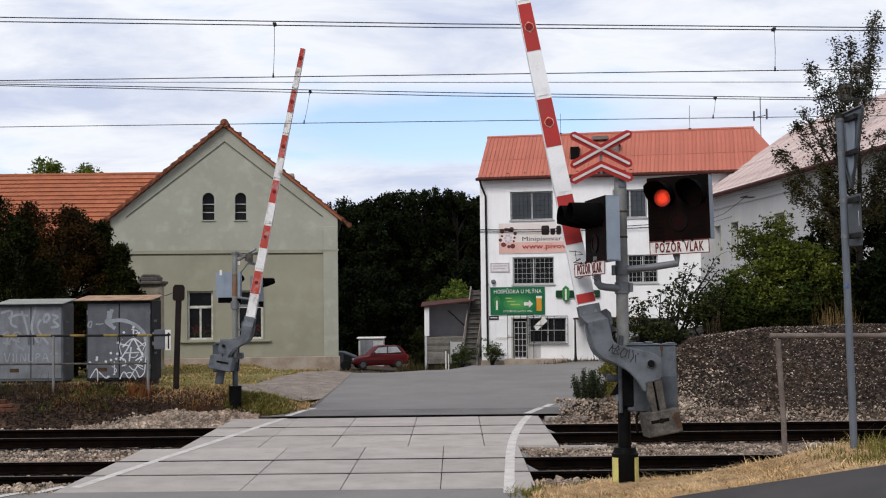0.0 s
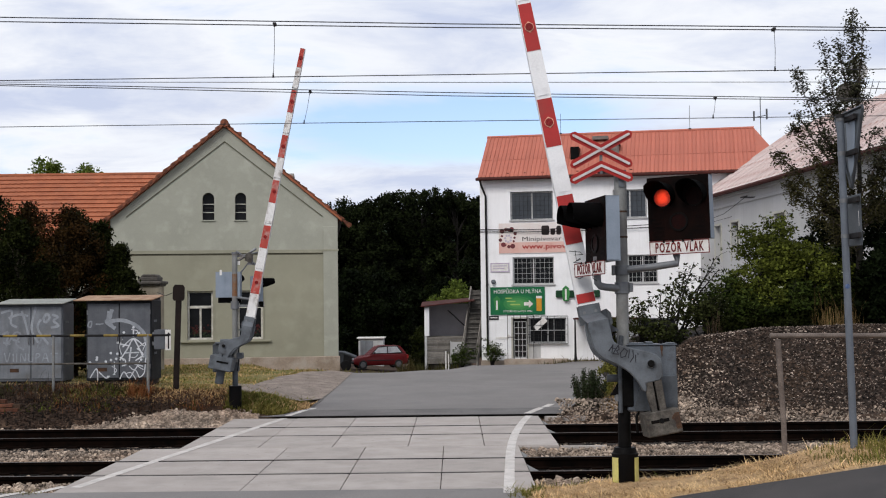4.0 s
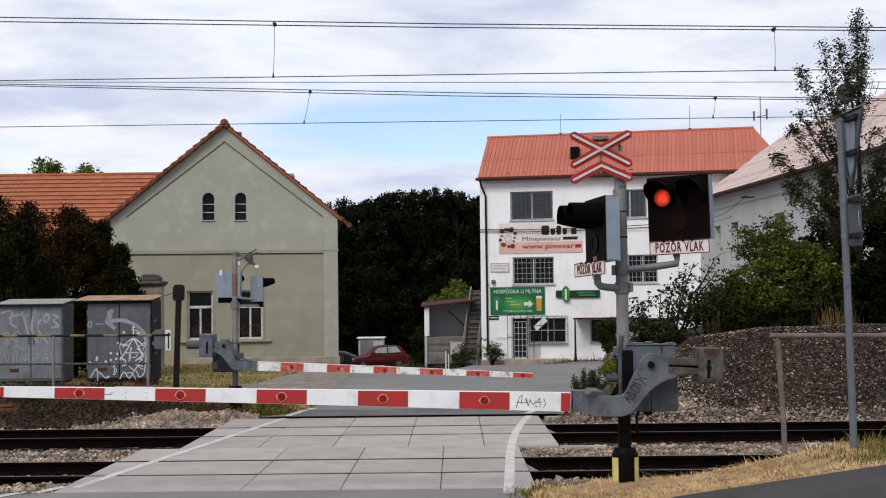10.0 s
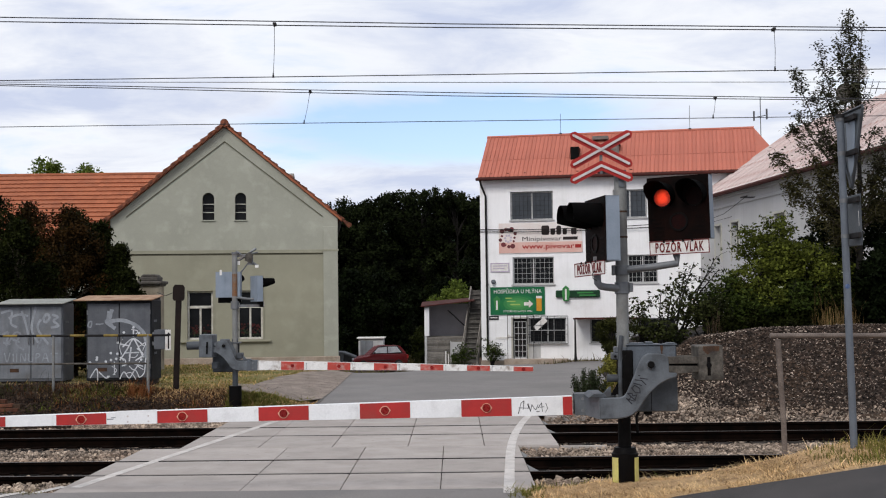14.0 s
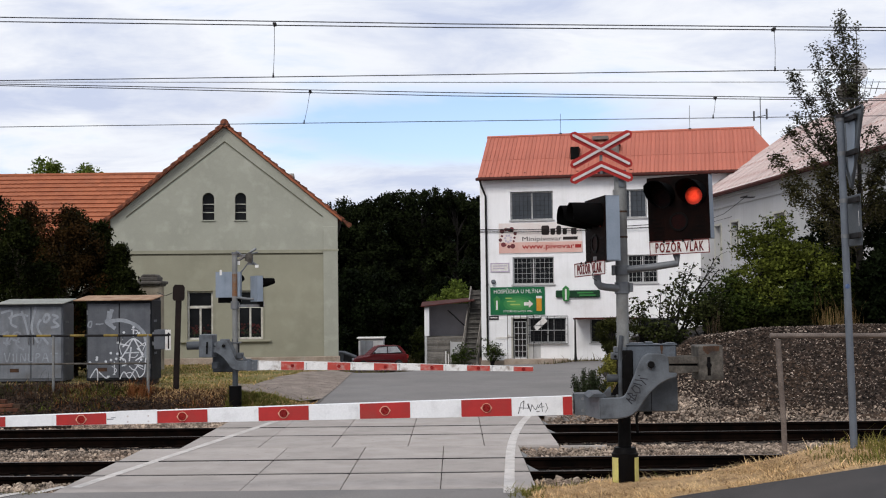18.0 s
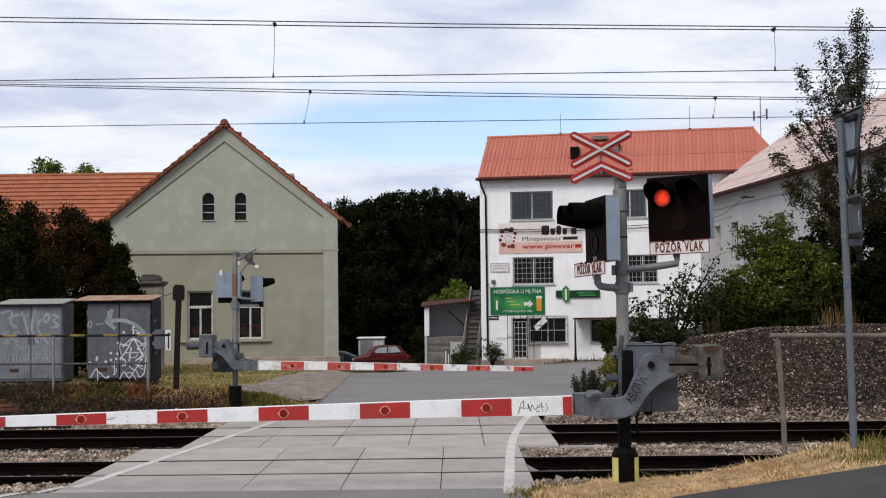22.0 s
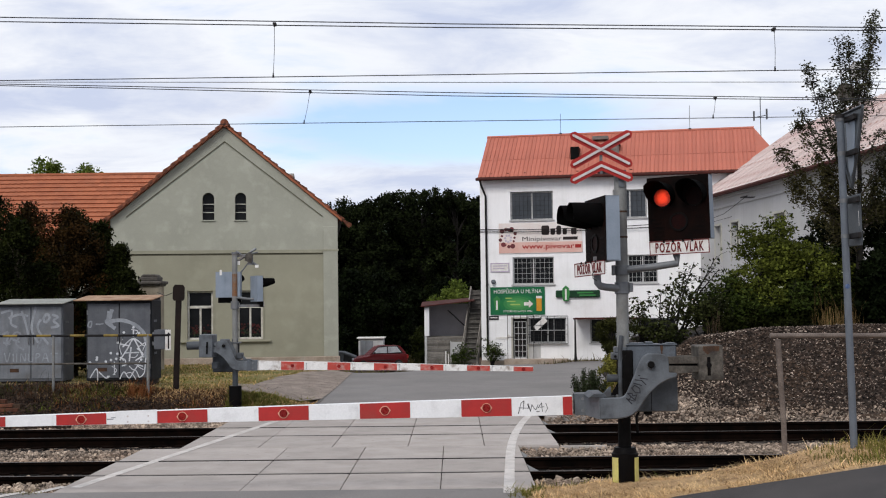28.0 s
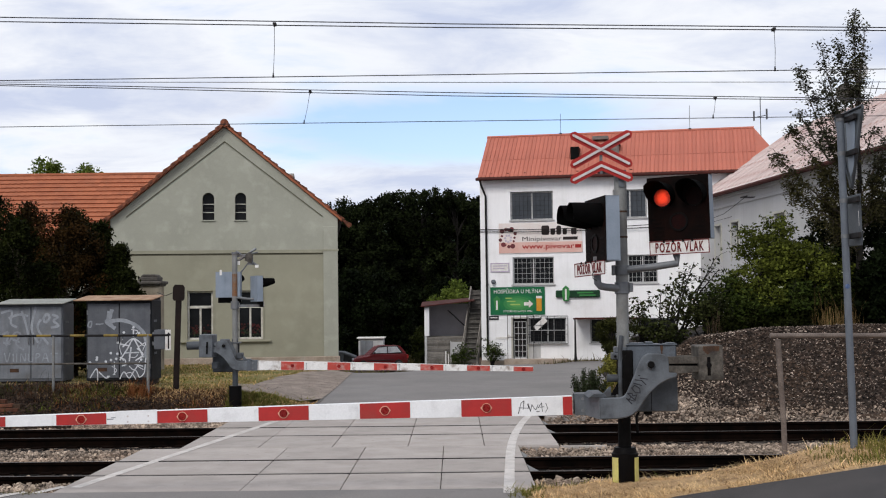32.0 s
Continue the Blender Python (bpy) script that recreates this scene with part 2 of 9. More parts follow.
# ---- mesh building ----
class Shape:
    """Vertices and faces gathered from simple solids."""

    def __init__(self):
        self.v, self.f = [], []

    def add(self, verts, faces):
        n = len(self.v)
        self.v += [tuple(p) for p in verts]
        self.f += [tuple(i + n for i in q) for q in faces]
        return self

    def box(self, x0, x1, y0, y1, z0, z1, m=None):
        p = [(x0, y0, z0), (x1, y0, z0), (x1, y1, z0), (x0, y1, z0), (x0, y0, z1), (x1, y0, z1), (x1, y1, z1), (x0, y1, z1)]
        if m:
            p = [m @ Vector(q) for q in p]
        return self.add(p, [(3, 2, 1, 0), (4, 5, 6, 7), (0, 1, 5, 4), (1, 2, 6, 5), (2, 3, 7, 6), (3, 0, 4, 7)])

    def tube(self, pts, r, n=10, caps=True, r2=None):
        """A round bar along points; r may be a list."""
        pts = [Vector(p) for p in pts]
        rs = r if isinstance(r, (list, tuple)) else [r + ((r2 if r2 is not None else r) - r) * i / max(1, len(pts) - 1) for i in range(len(pts))]
        base, side = len(self.v), None
        for i, p in enumerate(pts):
            d = (pts[min(i + 1, len(pts) - 1)] - pts[max(i - 1, 0)]).normalized()
            if side is None:
                side = d.cross(Vector((0, 0, 1)) if abs(d.z) < 0.9 else Vector((1, 0, 0))).normalized()
            else:
                side = (side - d * side.dot(d)).normalized()
            w = d.cross(side)
            self.v += [tuple(p + (side * math.cos(a) + w * math.sin(a)) * rs[i]) for a in (2 * math.pi * k / n for k in range(n))]
        for i in range(len(pts) - 1):
            for k in range(n):
                a, b = base + i * n + k, base + i * n + (k + 1) % n
                self.f.append((a, b, b + n, a + n))
        if caps:
            self.f.append(tuple(base + k for k in reversed(range(n))))
            self.f.append(tuple(base + (len(pts) - 1) * n + k for k in range(n)))
        return self

    def prism(self, outline, a, b, axis="y"):
        """An outline of (u, w) drawn along an axis from a to b: u, w are x, z for y, y, z for x and x, y for z."""
        n = len(outline)

        def at(u, w, t):
            return {"y": (u, t, w), "x": (t, u, w), "z": (u, w, t)}[axis]
        p = [at(u, w, a) for u, w in outline] + [at(u, w, b) for u, w in outline]
        return self.add(p, [tuple(reversed(range(n))), tuple(range(n, 2 * n))] + [(i, (i + 1) % n, (i + 1) % n + n, i + n) for i in range(n)])

    def disc(self, cx, y, cz, r, n=24, depth=0.01):
        return self.prism([(cx + r * math.cos(2 * math.pi * k / n), cz + r * math.sin(2 * math.pi * k / n)) for k in range(n)], y, y + depth)

    def ring(self, cx, y, cz, r0, r1, depth, n=24):
        c = [(math.cos(2 * math.pi * k / n), math.sin(2 * math.pi * k / n)) for k in range(n)]
        p = [(cx + r * u, yy, cz + r * w) for r, yy in ((r0, y), (r1, y), (r1, y + depth), (r0, y + depth)) for u, w in c]
        return self.add(p, [(a * n + k, a * n + (k + 1) % n, (a + 1) % 4 * n + (k + 1) % n, (a + 1) % 4 * n + k) for a in range(4) for k in range(n)])

    def plate_with_hole(self, x0, x1, z0, z1, cx, cz, r, y0, y1, n=24):
        """An upright plate from y0 to y1 with one round hole."""
        inner, outer = [], []
        for k in range(n):
            a = 2 * math.pi * (k + 0.5) / n
            c, s = math.cos(a), math.sin(a)
            t = min(((x1 - cx) / c if c > 0 else (x0 - cx) / c), ((z1 - cz) / s if s > 0 else (z0 - cz) / s))
            inner.append((cx + r * c, cz + r * s))
            outer.append([cx + t * c, cz + t * s])
        for cxr, czr in ((x0, z0), (x0, z1), (x1, z0), (x1, z1)):
            k = min(range(n), key=lambda i: (outer[i][0] - cxr) ** 2 + (outer[i][1] - czr) ** 2)
            outer[k] = [cxr, czr]
        p = [(u, y, w) for y in (y0, y1) for ringp in (inner, outer) for u, w in ringp]
        q = []
        for k in range(n):
            j = (k + 1) % n
            q += [(n + k, n + j, j, k), (2 * n + k, 2 * n + j, 3 * n + j, 3 * n + k), (k, j, 2 * n + j, 2 * n + k), (n + j, n + k, 3 * n + k, 3 * n + j)]
        return self.add(p, q)


def mesh_of(name, shape, mat, bevel=0.0, smooth=35, fix=True):
    me = bpy.data.meshes.new(name)
    me.from_pydata([tuple(p) for p in shape.v], [], shape.f)
    if bevel or fix:
        bm = bmesh.new()
        bm.from_mesh(me)
        if fix:
            bmesh.ops.recalc_face_normals(bm, faces=bm.faces)
        if bevel:
            es = [e for e in bm.edges if len(e.link_faces) == 2 and e.calc_face_angle(0) > 0.6]
            bmesh.ops.bevel(bm, geom=es, offset=bevel, segments=1, affect="EDGES", profile=0.5, clamp_overlap=True)
        bm.to_mesh(me)
        bm.free()
    if smooth:
        me.polygons.foreach_set("use_smooth", [True] * len(me.polygons))
        me.set_sharp_from_angle(angle=radians(smooth))
    for q in (mat if isinstance(mat, (list, tuple)) else [mat]):
        me.materials.append(q)
    return me


def part(name, shape, mat, parent=None, label="", m=None, bevel=0.0, smooth=35, fix=True):
    """ONE mesh object under a thing or a part."""
    ob = new(name, mesh_of(name, shape, mat, bevel, smooth, fix))
    if parent:
        ob.parent = parent
    if m is not None:
        ob.matrix_basis = m
    return tagged(ob, label)


def thing(name, m, label, category, group="", kind=""):
    """An Empty at the base of a thing, which parents its parts."""
    ob = new(name)
    ob.empty_display_size = 0.2
    ob.matrix_basis = m
    return tagged(ob, label, category, group, kind)


def letters(name, words, size, mat, parent, m, label="", width=None, depth=0.003, bold=0.0, space=1.0):
    """Raised lettering, centred, in the built-in font, standing in the x, z plane and facing -y."""
    cu = bpy.data.curves.new(name, "FONT")
    cu.body, cu.size, cu.extrude, cu.align_x, cu.align_y, cu.offset, cu.resolution_u = words, size, depth, "CENTER", "CENTER", bold, 2
    cu.space_character = space
    tmp = bpy.data.objects.new(name, cu)
    scene.collection.objects.link(tmp)
    bpy.context.view_layer.update()
    me = bpy.data.meshes.new_from_object(tmp.evaluated_get(bpy.context.evaluated_depsgraph_get()))
    bpy.data.objects.remove(tmp)
    xs = [q.co.x for q in me.vertices]
    k = width / (max(xs) - min(xs)) if width else 1.0
    for q in me.vertices:
        q.co = (q.co.x * k, -q.co.z, q.co.y)
    me.materials.clear()
    me.materials.append(mat)
    ob = new(name, me)
    ob.parent, ob.matrix_basis = parent, m
    return tagged(ob, label)


def smooth_step(a, b, x):
    t = min(1.0, max(0.0, (x - a) / (b - a)))
    return t * t * (3 - 2 * t)


# ---- ground, road, tracks ----
RAILS = (16.98, 18.48, 21.75, 23.22)


def ground_z(x, y):
    near = 0.7 * (1 - smooth_step(5.0, 15.2, y)) - 0.02
    bank = 0.06 + 0.70 * min(1.0, max(0.0, (x - 1.25) / 3.3))
    bank = (bank - 0.05) * (1 - smooth_step(14.75, 15.9, y)) * smooth_step(0.9, 1.5, x) + 0.02
    edge = y - (12.95 - 0.395 * (x - 2.3))
    bank -= 0.15 * smooth_step(1.6, 3.0, x) * smooth_step(0.1, 1.3, edge)
    z = max(near, bank if x > 0.9 else -9)
    if y > 15.2:
        t = smooth_step(15.3, 15.9, y)
        z = z * (1 - t) - 0.24 * t
    if y > 24.4:
        t = smooth_step(24.4, 25.3, y)
        left = 1 - smooth_step(-4.9, -3.1, x)
        lift = (0.62 - 0.13 * smooth_step(-7.2, -5.9, x)) * left * smooth_step(24.6, 26.4, y) * (1 - 0.72 * smooth_step(27.5, 32, y))
        far = -0.03 + lift
        crest = 40.2 + 4.0 * smooth_step(-2.2, 1.5, x)
        drop = (1 - math.exp(-max(0.0, y - crest) / 11.0)) * (1 - 0.85 * (1 - smooth_step(-7.5, -5.2, x)) * (1 - smooth_step(50, 60, y)))
        right = smooth_step(1.0, 6.0, x) * (1 - smooth_step(57, 66, y))
        far -= 1.62 * drop * (1 - 0.50 * right)
        z = z * (1 - t) + far * t
    return z


def ground_grid(name, xs, ys, mat, lift=0.0, keep=None, rough=0.0):
    s = Shape()
    n = len(xs)
    for y in ys:
        for x in xs:
            s.v.append((x, y, ground_z(x, y) + lift + rough * (noise.noise(Vector((x * 1.3, y * 1.3, 3))) if rough else 0)))
    for j in range(len(ys) - 1):
        for i in range(n - 1):
            if keep is None or keep((xs[i] + xs[i + 1]) / 2, (ys[j] + ys[j + 1]) / 2):
                s.f.append((j * n + i, j * n + i + 1, (j + 1) * n + i + 1, (j + 1) * n + i))
    return part(name, s, mat, smooth=60, fix=False)


def span(a, b, step):
    n = max(1, round((b - a) / step))
    return [a + (b - a) * i / n for i in range(n + 1)]


ground = ground_grid("ground", [-2500, -600, -150, -60, -30] + span(-18, 18, 0.3) + [30, 60, 150, 600, 2500],
                     [-800, -200, -50, -12] + span(-4, 12, 1.0) + span(12.25, 44, 0.25) + span(45, 80, 1.0) + [100, 150, 300, 900, 3500], M_SOIL, rough=0.03)
tagged(ground, "brown soil with patchy dry and green grass", "ground", kind="structure")


def strip(name, rows, mat, lift=0.006, across=6, step=0.5, ragged=0.0):
    """A surface laid over the ground between two edges: rows of (y, x_left, x_right)."""
    s = Shape()
    ys = span(rows[0][0], rows[-1][0], step)
    for y in ys:
        for (ya, la, ra), (yb, lb, rb) in zip(rows, rows[1:]):
            if ya <= y <= yb + 1e-6:
                t = (y - ya) / (yb - ya)
                break
        l, r = la + (lb - la) * t, ra + (rb - ra) * t
        if ragged:
            l += ragged * (noise.noise(Vector((y * 0.9, 1, 1))) + 0.6 * noise.noise(Vector((y * 2.7, 5, 1))))
            r += 0.3 * ragged * noise.noise(Vector((y * 2.1, 9, 1)))
        for k in range(across + 1):
            x = l + (r - l) * k / across
            s.v.append((x, y, max(ground_z(x, y), road_floor(x, y)) + lift))
    n = across + 1
    for j in range(len(ys) - 1):
        for k in range(across):
            a = j * n + k
            s.f.append((a, a + 1, a + 1 + n, a + n))
    return part(name, s, mat, smooth=60, fix=False)


def road_floor(x, y):
    """The level of the road's bed beside the crossing."""
    if 14.0 < y < 16.0:
        return -0.008
    if 24.0 < y < 26.5:
        return -0.012
    return -9


road_near = strip("road", [(-45, -1.2, 2.1), (-3, -3.5, 2.1), (6, -4.2, 2.1), (10.6, -5.3, 1.6), (12, -5.6, 1.0), (15.35, -6.2, 0.74)], M_ASPHALT, 0.03)
tagged(road_near, "grey worn asphalt road running up to the crossing", "road", kind="structure")
road_far = strip("road", [(24.97, -3.95, 2.1), (25.3, -3.5, 2.15), (27, -3.15, 2.5), (28.7, -3.08, 2.9), (31, -3.15, 3.4), (36, -3.25, 6.5), (41, -3.32, 12.0), (46, -3.5, 18.0), (52, -3.7, 14.0), (57, -3.4, 9.0), (72, -3.0, 2.0)], M_ASPHALT, 0.045, across=14)
tagged(road_far, "grey patched asphalt road bending behind the crossing", "road", kind="structure")
# the drive: distance, edge towards the lawn, edge towards the road
DRIVE = [(26.4, -4.75, -4.45), (27.46, -4.85, -4.16), (28.16, -4.92, -3.54), (29.6, -5.08, -3.16), (33.2, -5.26, -3.16), (36.3, -5.05, -3.22), (38.7, -4.55, -3.27), (40.6, -3.9, -3.30)]
drive = strip("gravel_drive", DRIVE, M_GRAVELDRIVE, 0.055, across=10, step=0.2, ragged=0.22)


def drive_side(x, y):
    """How far a spot lies outside the drive; negative on it."""
    for (ya, la, ra), (yb, lb, rb) in zip(DRIVE, DRIVE[1:]):
        if ya <= y <= yb:
            t = (y - ya) / (yb - ya)
            return max(la + (lb - la) * t - x, x - ra - (rb - ra) * t)
    return 9.0


tagged(drive, "grey gravel drive beside the road", "drive", kind="structure")
path = strip("pavement", [(-45, 2.2, 5.5), (-12, 2.2, 6.0), (-3, 2.2, 14.0), (6, 2.2, 14.0), (10.6, 1.9, 8.25), (11.5, 1.85, 5.97), (12.2, 1.85, 4.2), (12.5, 1.88, 3.44), (12.75, 1.97, 2.81), (12.97, 2.22, 2.26)], M_PATHASPHALT, 0.036, across=10, step=0.2)
tagged(path, "dark asphalt footpath climbing along the bank", "footpath", kind="structure")


seam = strip("road_seam", [(27.2, -3.16, -3.08), (30, -3.18, -3.11), (36, -3.28, -3.21), (40.5, -3.35, -3.28)], M_SEAM, 0.049, across=2, step=0.3, ragged=0.04)
tagged(seam, "dark crumbled seam between road and drive", "road", kind="structure")
patch = strip("road", [(24.97, -3.93, 2.1), (25.3, -3.48, 2.15), (26.8, -3.16, 2.5)], M_PATCH, 0.049, across=8)
tagged(patch, "darker patch of new asphalt beside the deck", "road", kind="structure")


def paint_line(points, width, lift):
    s = Shape()
    for i, (x, y) in enumerate(points):
        a, b = Vector(points[max(0, i - 1)]), Vector(points[min(len(points) - 1, i + 1)])
        d = (b - a).normalized()
        q = Vector((-d.y, d.x)) * width / 2
        z = lift if 15.43 < y < 24.97 else max(ground_z(x, y), road_floor(x, y)) + (0.054 if y > 20 else 0.035) + 0.002
        s.v += [(x + q.x, y + q.y, z), (x - q.x, y - q.y, z)]
    s.f = [(2 * i, 2 * i + 1, 2 * i + 3, 2 * i + 2) for i in range(len(points) - 1)]
    ob = part("road_marking", s, M_WHITELINE, smooth=0, fix=False)
    return tagged(ob, "worn white edge line painted across the crossing", "road marking", kind="structure")


paint_line([(-5.75, 14.5), (-5.40, 15.25), (-5.28, 15.40)], 0.13, 0.004)
paint_line([(-5.20, 15.44), (-5.10, 15.75), (-5.0, 16.0)], 0.12, 0.004)
paint_line([(-4.83 + 0.157 * (y - 15.9), y) for y in span(15.9, 24.96, 0.5)], 0.14, 0.004)
paint_line([(-3.36 + 0.157 * (y - 25.0), y) for y in span(25.0, 27.0, 0.4)], 0.13, 0.004)
paint_line([(0.62 + 0.048 * (y - 15.0) + 0.0044 * max(0.0, y - 18.0) ** 2 + 0.0011 * max(0.0, y - 19.0) ** 3 * (1 - 0.4 * smooth_step(20, 25, y)), y) for y in span(15.46, 24.96, 0.4)], 0.135, 0.004)
paint_line([(0.62, 14.95), (0.635, 15.34)], 0.135, 0.004)
paint_line([(1.42 + 0.28 * (y - 25.0), y) for y in span(25.0, 27.4, 0.4)], 0.15, 0.004)


def rail_profile(y):
    h = [(0.036, 0.0), (0.036, -0.035), (0.010, -0.050), (0.010, -0.130), (0.070, -0.150), (0.070, -0.165)]
    return [(y + a, b) for a, b in h] + [(y - a, b) for a, b in reversed(h)]


def railway_track(near_y, far_y, label):
    t = thing("railway_track", pose(0, 0, 0), label, "railway track", "two tracks over the crossing", "structure")
    for y in (near_y, far_y):
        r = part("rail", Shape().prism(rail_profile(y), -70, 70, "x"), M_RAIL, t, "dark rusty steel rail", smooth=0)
        part("running_surface", Shape().box(-70, 70, y - 0.026, y + 0.026, 0.0, 0.002), M_RAILTOP, r, "rail head worn bright", smooth=0, fix=False)
    mid = (near_y + far_y) / 2
    base = mesh_of("sleeper", Shape().box(-0.12, 0.12, -1.25, 1.25, -0.30, -0.165), M_SLEEPER, bevel=0.015)
    plate = mesh_of("chair_plate", Shape().box(-0.09, 0.09, -0.17, 0.17, -0.165, -0.14), M_RAIL, bevel=0.006)
    for i in range(-30, 31):
        x = i * 0.62 + 0.2
        s = new("sleeper", base)
        s.parent, s.location = t, (x, mid, 0)
        if -9.5 < x < 9.5:
            for y in (near_y, far_y):
                c = new("chair_plate", plate)
                c.parent, c.location = s, (0, y - mid, 0)
    return t


railway_track(RAILS[0], RAILS[1], "rusty railway track on pale ballast crossing the road")
railway_track(RAILS[2], RAILS[3], "second rusty railway track on pale ballast beyond")


# concrete panels of the crossing, with grooves for the wheel flanges
crossing = thing("crossing_deck", pose(0, 0, 0), "pale grey concrete panels flush with the rails", "crossing deck", kind="structure")


def deck_panel(x0, x1, y0, y1, skew=0.0):
    g = 0.0045
    s = Shape()
    b = 0.008
    x0, x1, y0, y1 = x0 + g, x1 - g, y0 + g, y1 - g
    tilt = random.uniform(-0.003, 0.003)
    s.v = [(x0, y0, -0.15), (x1, y0, -0.15), (x1, y1, -0.15), (x0, y1, -0.15), (x0, y0, -b), (x1, y0, -b), (x1, y1, -b), (x0, y1, -b),
           (x0 + b, y0 + b, tilt), (x1 - b, y0 + b, -tilt), (x1 - b, y1 - b, -tilt), (x0 + b, y1 - b, tilt)]
    s.f = [(0, 1, 5, 4), (1, 2, 6, 5), (2, 3, 7, 6), (3, 0, 4, 7), (4, 5, 9, 8), (5, 6, 10, 9), (6, 7, 11, 10), (7, 4, 8, 11), (8, 9, 10, 11)]
    part("panel", s, M_CONCRETE, crossing, smooth=0, fix=False)


GR = 0.055
for rows, seams in (([(15.45, RAILS[0] - GR), (RAILS[0] + GR + 0.03, RAILS[1] - GR - 0.03), (RAILS[1] + GR, 20.0)], (-5.0, -2.68, -1.44, -0.20, 0.99)),
                    ([(20.02, RAILS[2] - GR), (RAILS[2] + GR + 0.03, RAILS[3] - GR - 0.03), (RAILS[3] + GR, 24.95)], (-4.42, -3.16, -1.98, -0.77, 0.45, 1.64))):
    for y0, y1 in rows:
        for a, b in zip(seams, seams[1:]):
            deck_panel(a, b, y0, y1)
# the edge beam along the near side
for a, b in zip((-5.3, -3.9, -2.3, -0.6, 1.16), (-3.9, -2.3, -0.6, 1.16)):
    deck_panel(a, b, 15.355, 15.445)
# guard angles at the ends of the deck
for x, y in ((0.99, RAILS[0]), (0.99, RAILS[1]), (1.64, RAILS[2]), (1.64, RAILS[3])):
    s = Shape()
    s.add([(x, y + 0.09, 0.0), (x, y + 0.72, 0.0), (x + 0.32, y + 0.45, -0.15), (x + 0.32, y + 0.2, -0.15), (x, y + 0.09, -0.15), (x, y + 0.72, -0.15)],
          [(0, 1, 2, 3), (0, 3, 4), (1, 5, 2), (2, 5, 4, 3)])
    part("ramp_plate", s, M_MAST, crossing, "bent steel end plate of the deck", smooth=0)
for x0, x1, y0, y1 in ((1.17, 1.72, 15.44, 15.50), (1.66, 2.38, 19.95, 20.01), (0.99, 1.64, 19.97, 20.01), (-6.3, -5.32, 15.5, 15.58), (1.76, 2.6, 24.93, 25.0)):
    tagged(part("kerb", Shape().box(x0, x1, y0, y1, -0.2, -0.012), M_CONCRETE, bevel=0.01), "narrow pale concrete kerb in the ballast", "kerb", kind="structure")


# ---- stones ----
BLOCK_V = np.array([(x, y, z) for z in (-1, 1) for y in (-1, 1) for x in (-1, 1)]) * 0.72
BLOCK_F = [(0, 2, 3), (0, 3, 1), (4, 5, 7), (4, 7, 6), (0, 1, 5), (0, 5, 4), (2, 6, 7), (2, 7, 3), (0, 4, 6), (0, 6, 2), (1, 3, 7), (1, 7, 5)]


def stones(name, places, size, mat, seed, squash=0.75, parent=None):
    """Broken stones at the given places, all in one mesh of many islands."""
    rng = np.random.default_rng(seed)
    n = len(places)
    p = np.array(places)
    a, b = rng.uniform(0, 2 * np.pi, n), rng.uniform(-1.2, 1.2, n)
    sc = size * rng.lognormal(0, 0.30, n)[:, None] * rng.uniform(0.6, 1.25, (n, 3)) * np.array([1, 1, squash])
    v = BLOCK_V[None] * rng.uniform(0.45, 1.3, (n, 8, 3)) * sc[:, None, :]
    ca, sa, cb, sb = np.cos(a), np.sin(a), np.cos(b), np.sin(b)
    x, y, z = v[..., 0], v[..., 1] * cb[:, None] - v[..., 2] * sb[:, None], v[..., 1] * sb[:, None] + v[..., 2] * cb[:, None]
    v = np.stack([x * ca[:, None] - y * sa[:, None], x * sa[:, None] + y * ca[:, None], z], -1) + p[:, None, :]
    f = (np.array(BLOCK_F)[None] + 8 * np.arange(n)[:, None, None]).reshape(-1, 3)
    me = bpy.data.meshes.new(name)
    me.vertices.add(8 * n)
    me.vertices.foreach_set("co", v.reshape(-1).astype(np.float32))
    me.loops.add(36 * n)
    me.loops.foreach_set("vertex_index", f.reshape(-1).astype(np.int32))
    me.polygons.add(12 * n)
    me.polygons.foreach_set("loop_start", np.arange(0, 36 * n, 3, dtype=np.int32))
    me.polygons.foreach_set("use_smooth", np.zeros(12 * n, dtype=bool))
    me.update(calc_edges=True)
    me.validate()
    me.materials.append(mat)
    ob = new(name, me)
    if parent:
        ob.parent = parent
    return ob


def on_deck(x, y):
    return (15.3 < y < 20.02 and -5.05 < x < 1.02) or (20.0 <= y < 25.0 and -4.5 < x < 1.67)


